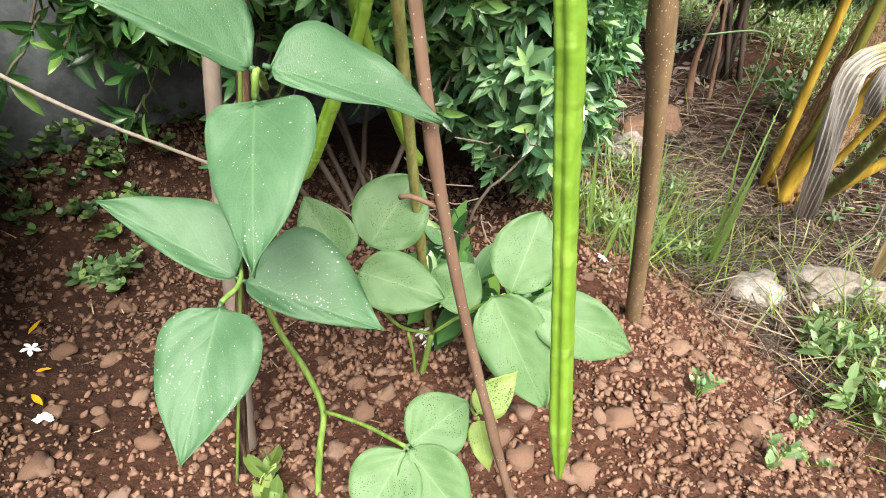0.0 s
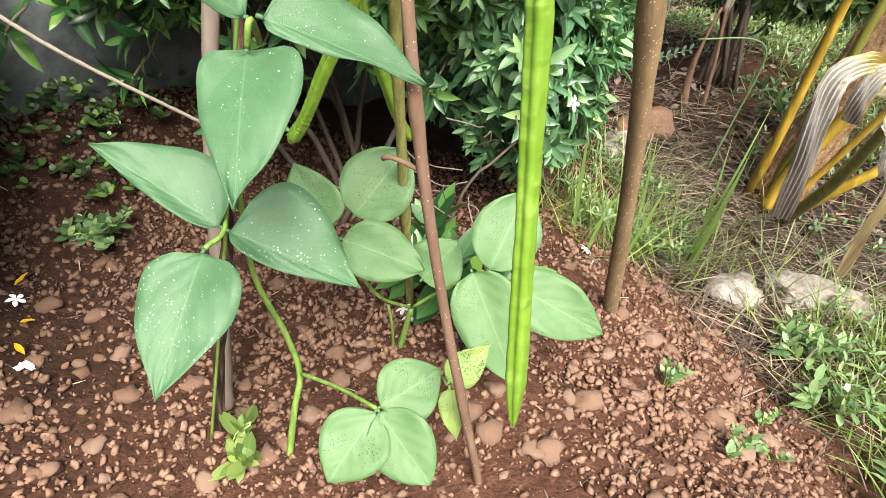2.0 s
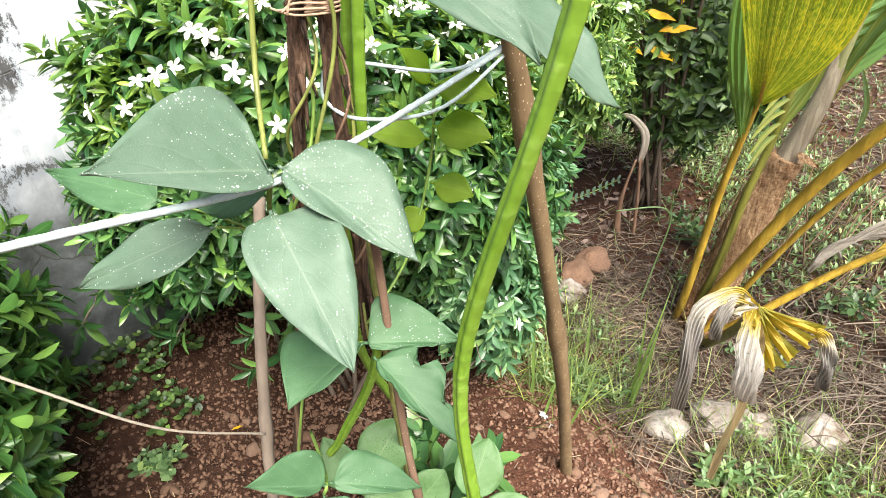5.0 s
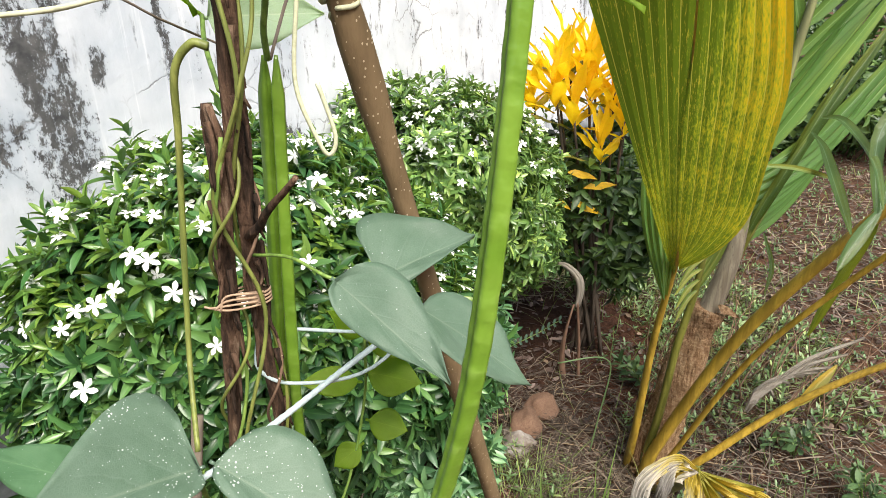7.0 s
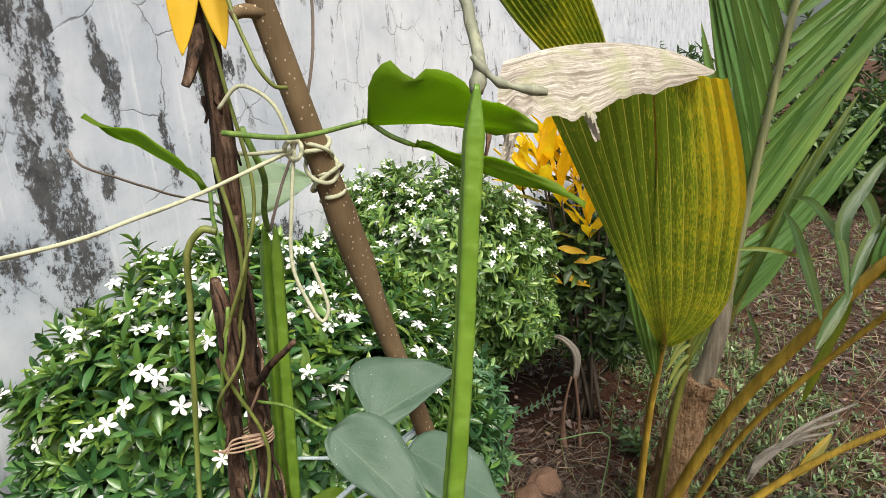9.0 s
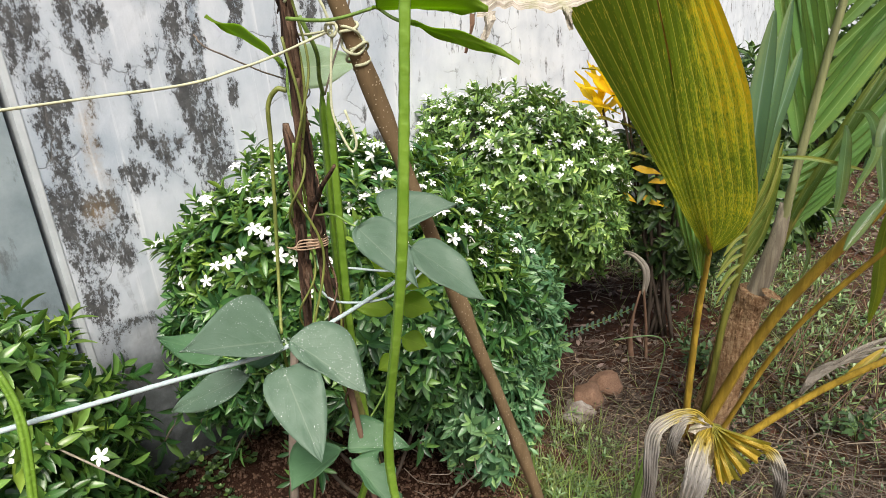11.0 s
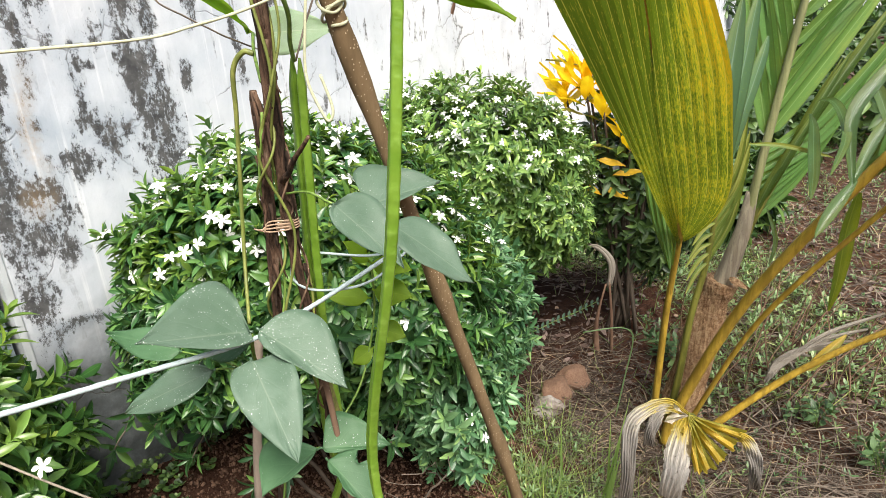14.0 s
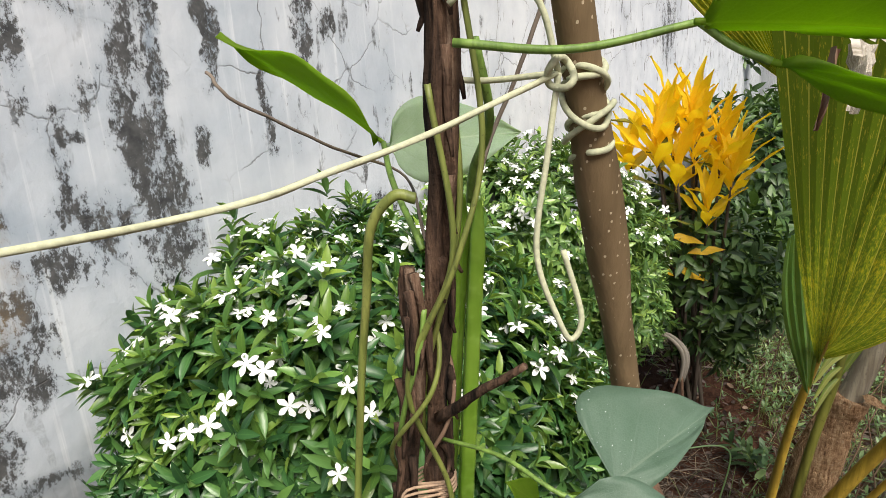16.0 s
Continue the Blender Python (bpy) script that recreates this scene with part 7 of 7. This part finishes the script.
sxy = np.concatenate([np.array([0.85, 1.35]) + rng.normal(0, 1, (3900, 2)) * [0.32, 0.28], np.array([1.15, 0.95]) + rng.normal(0, 1, (1800, 2)) * [0.25, 0.20], np.array([0.62, 1.65]) + rng.normal(0, 1, (1300, 2)) * [0.14, 0.20]])
sxy = np.concatenate([sxy, np.array([0.45, 1.25]) + rng.normal(0, 1, (900, 2)) * [0.12, 0.16], np.array([0.72, 0.92]) + rng.normal(0, 1, (700, 2)) * [0.12, 0.10]])
sxy = sxy[(sxy[:, 0] > 0.30) & (sxy[:, 1] > 0.72) & (sxy[:, 0] + 0.5 * sxy[:, 1] > 0.92)]
tagged(spread("dry_litter", *STRAW, straw_frames(sxy, rng, 0.03, 0.15, 0.0020, 0.03, 0.16), M_STRAW), "tangled dry straw and dead grass round the palm", "litter", kind="stuff")
sx2 = np.stack([rng.uniform(0.55, 4.5, 15000), 1.4 + 4 * rng.rand(15000) ** 1.3], 1)
sx2 = ragged_patch(sx2)
sx2 = sx2[((sx2[:, 0] - 0.80) / 0.50) ** 2 + ((sx2[:, 1] - 2.05) / 0.50) ** 2 > rng.uniform(0.5, 1.2, len(sx2))]
tagged(spread("far_litter", *STRAW, straw_frames(sx2, rng, 0.03, 0.16, 0.0042, 0.03), M_STRAW), "scattered dry stalks on the open ground", "litter", kind="stuff")
fl = np.stack([rng.uniform(0.45, 4.5, 9000), 1.5 + 4.2 * rng.rand(9000) ** 1.25], 1)
fl = ragged_patch(fl)
tagged(spread("leaf_litter", *ROUND_LEAF, straw_frames(fl, rng, 0.015, 0.05, 0.016, 0.02, 0.25), M_LITTER), "reddish brown fallen leaves strewn on the ground", "litter", kind="stuff")
bxy = np.concatenate([np.stack([rng.uniform(-0.8, 0.5, 420), rng.uniform(0.35, 1.15, 420)], 1)])
tagged(spread("bed_litter", *STRAW, straw_frames(bxy, rng, 0.012, 0.05, 0.0016, 0.004, 0.08), M_STRAW), "bits of dry stalk lying on the soil", "litter", kind="stuff")

# dead twigs lying by the palm
twigs = thing("twig_heap", (1.2, 1.0, -0.1), "heap of grey dead twigs beside the palm", "twigs")
for i in range(120):
    a = rng.uniform(-1.3, 1.1)
    c = np.array([1.17 + rng.normal(0, 0.19), 1.08 + rng.normal(0, 0.18)])
    d = np.array([math.cos(a), math.sin(a)]) * rng.uniform(0.07, 0.20)
    z0, z1 = ground_z(*(c - d)) + rng.uniform(0, 0.04), ground_z(*(c + d)) + rng.uniform(0.01, 0.13)
    part("twig", tube([(*(c - d), z0), (*(c + rng.normal(0, 0.02, 2)), (z0 + z1) / 2 + 0.02), (*(c + d), z1)], 9, lambda s, r=rng.uniform(0.0008, 0.0024): r * (1 - 0.5 * s), 6, wobble=0.005, seed=i), M_STAKE if i % 3 else M_DARKTWIG, twigs)
bare = thing("bare_twigs", (1.30, 1.62, 0.0), "thin dark leafless twigs standing behind the palm", "twigs")
for i in range(26):
    x, y = 1.28 + rng.normal(0, 0.13), 1.66 + rng.normal(0, 0.10)
    z = ground_z(x, y)
    tp = np.array([x + rng.normal(0.10, 0.12), y + rng.normal(0, 0.08), z + rng.uniform(0.18, 0.48)])
    part("twig", tube([(x, y, z - 0.01), (x * 0.5 + tp[0] * 0.5 + rng.normal(0, 0.02), y * 0.5 + tp[1] * 0.5, z * 0.45 + tp[2] * 0.55), tp], 10, lambda q: 0.0028 - 0.0018 * q, 5, wobble=0.005, seed=i), M_THIN, bare)
tagged(mesh_obj("arching_grass", tube([(0.655, 1.50, -0.05), (0.68, 1.50, 0.09), (0.703, 1.5, 0.215), (0.695, 1.5, 0.262), (0.65, 1.5, 0.278), (0.545, 1.5, 0.269)], 30, 0.0022, 6), M_PALEWEED), "thin pale grass stem arching over", "grass")
for i, (x, y, hgt, dx, dy) in enumerate(((0.535, 1.15, 0.30, 0.012, 0.0), (0.53, 1.15, 0.20, 0.05, 0.0), (0.275, 1.0, 0.12, 0.03, 0.0), (0.26, 1.06, 0.26, -0.01, 0.0), (0.42, 1.2, 0.24, 0.0, 0.0), (0.50, 1.12, 0.36, 0.10, 0.02), (0.51, 1.10, 0.30, 0.05, -0.02), (0.505, 1.11, 0.24, 0.06, 0.0), (0.33, 0.98, 0.20, 0.05, -0.03), (0.325, 0.97, 0.15, -0.02, -0.01))):
    bm = bmesh.new()
    z = ground_z(x, y)
    blade(bm, (x, y, z - 0.01), (x + dx, y + dy, z + hgt), 0.007, (-0.2, -1, 0.2), 12, 2, 0.3, 0.4, 0.22, 0.0, 1.0, i)
    ob = tagged(mesh_obj("long_grass", bm, M_LUSH), "single long bright green grass shoot", "grass", "long grass blades")

# ---- shrubs beyond the palm ----
for i, (x, y, r, h) in enumerate(((2.2, 4.6, 0.7, 0.8), (3.6, 5.2, 0.9, 1.1), (4.8, 4.6, 0.9, 1.0), (5.6, 6.4, 1.3, 1.6), (2.9, 6.6, 1.2, 1.5), (6.6, 4.6, 1.2, 1.4), (1.5, 3.1, 0.35, 0.45))):
    rng = np.random.RandomState(60 + i)
    e = thing("far_shrub", (x, y, 0), "leafy green shrub at the far side of the garden", "shrub", "shrubs beyond the palm")
    p, out = lumpy_points([(x, y, h * 0.55, r, r, h * 0.55), (x + r * 0.6, y + 0.1, h * 0.4, r * 0.7, r * 0.7, h * 0.42)], 420, rng, 0.3)
    tagged(under(spread("foliage", *JAS_LEAF, whorls(p, out, rng, 7, 0.13, 0.34), M_FAR), e), kind="stuff")
    for j in range(4):
        part("branch", tube([(x + rng.normal(0, 0.05), y, -0.02), (x + rng.normal(0, r * 0.3), y, h * 0.4), (x + rng.normal(0, r * 0.5), y + rng.normal(0, 0.2), h * 0.8)], 8, lambda s: 0.02 - 0.012 * s, 6), M_STAKE, e)

# ---- petals and stones ----
for i, (x, y) in enumerate(((-0.565, 0.672), (0.272, 0.985), (0.285, 0.96), (-0.03, 0.74), (-0.02, 0.72))):
    f = new("fallen_flower", FLOWER)
    f.matrix_world = pose(x, y, ground_z(x, y) + 0.014, 25 * (i % 3), 20, 60 * i) @ Matrix.Scale(0.62, 4)
    tagged(f, "white flower fallen on the soil", "flower", "fallen flowers")
for i, (x, y) in enumerate(((-0.545, 0.642), (-0.585, 0.700), (-0.506, 0.590), (-0.40, 0.95), (0.16, 0.92))):
    bm = bmesh.new()
    z = ground_z(x, y) + 0.008
    a = i * 1.3
    blade(bm, (x, y, z), (x + 0.024 * math.cos(a), y + 0.024 * math.sin(a), z + 0.008), 0.008, (0, 0, 1), 8, 4, 0.5, 0.3, 0.1)
    tagged(mesh_obj("fallen_leaf", bm, M_YLEAF), "small yellow leaf fallen on the soil", "leaf", "fallen yellow leaves")

scrap = bmesh.new()
srng = np.random.RandomState(2)
sg = [[scrap.verts.new((-0.489 + 0.0055 * (i - 2) + srng.normal(0, 0.0015), 0.567 + 0.004 * (j - 1.5) + srng.normal(0, 0.0015), ground_z(-0.489, 0.567) + 0.012 + srng.uniform(-0.004, 0.006))) for j in range(4)] for i in range(5)]
for i in range(4):
    for j in range(3):
        scrap.faces.new((sg[i][j], sg[i + 1][j], sg[i + 1][j + 1], sg[i][j + 1]))
scrap_ob = tagged(mesh_obj("paper_scrap", scrap, M_SCRAP, False), "crumpled scrap of white paper on the soil", "scrap")
sol = scrap_ob.modifiers.new("thickness", "SOLIDIFY")
sol.thickness = 0.0008


def chip_mesh(name, seed, points, stretch, mat):
    """An angular stone: the hull of a few points."""
    rng = np.random.RandomState(seed)
    bm = bmesh.new()
    for v in unit(rng.normal(size=(points, 3))):
        bm.verts.new(v * stretch * rng.uniform(0.85, 1.1))
    bmesh.ops.convex_hull(bm, input=bm.verts[:])
    bmesh.ops.delete(bm, geom=[v for v in bm.verts if not v.link_faces], context="VERTS")
    me = bpy.data.meshes.new(name)
    bm.to_mesh(me)
    bm.free()
    me.materials.append(mat)
    return me


STONES = [lump_mesh("stone", 70 + 3 * i, (1.05, 0.72 + 0.04 * i, 0.60), M_STONE, 0.42, 2) for i in range(9)]
rng = np.random.RandomState(9)
big = [(-0.535, 0.690, 0.019), (-0.49, 0.585, 0.016), (-0.071, 0.633, 0.014), (0.222, 0.60, 0.020), (0.19, 0.40, 0.02), (0.36, 0.80, 0.02), (-0.46, 0.50, 0.017), (-0.02, 0.52, 0.017), (0.17, 0.52, 0.016), (-0.40, 0.62, 0.014)]
stones = list(big)
while len(stones) < 300:
    x, y = rng.uniform(-0.72, 0.75), rng.uniform(0.33, 1.02)
    s = 0.006 + 0.0105 * rng.rand() ** 1.8
    if x > 0.55 + 0.2 * (1.0 - y):
        continue
    stones.append((x, y, s))
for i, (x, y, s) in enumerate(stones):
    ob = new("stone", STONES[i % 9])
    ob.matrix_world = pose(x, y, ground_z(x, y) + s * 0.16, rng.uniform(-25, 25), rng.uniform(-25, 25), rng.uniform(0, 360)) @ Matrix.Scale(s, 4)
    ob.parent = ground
# smaller gravel
chip = chip_mesh("chip", 5, 11, (1.0, 0.85, 0.75), M_STONE_J)
tv = np.array([v.co for v in chip.vertices])
tf = np.array([p.vertices[:] for p in chip.polygons])
count = 46000
xy = np.stack([rng.uniform(-0.95, 0.85, count), rng.uniform(0.28, 1.35, count)], 1)
clump = np.array([noise.noise(V(x * 4, y * 4, 11)) for x, y in xy])
keep = (xy[:, 0] < 0.58 + 0.2 * (1 - xy[:, 1])) & (clump + rng.rand(count) * 0.9 > 0.05)
xy = xy[keep]
s = 0.0018 + 0.0075 * rng.rand(len(xy)) ** 3.0
q = unit(rng.normal(size=(len(xy), 3)))
fr = frames_from(grounded(xy) + np.stack([0 * s, 0 * s, s * 0.35 + 0.003], 1), q, unit(rng.normal(size=(len(xy), 3))), s, s * 0.8)
fr[:, :3, 2] *= 0.75
gravel = spread("gravel", tv, tf, None, fr, M_STONE_J)
tagged(gravel, "reddish gravel and crumbs of soil strewn on the bed", "gravel", kind="stuff")
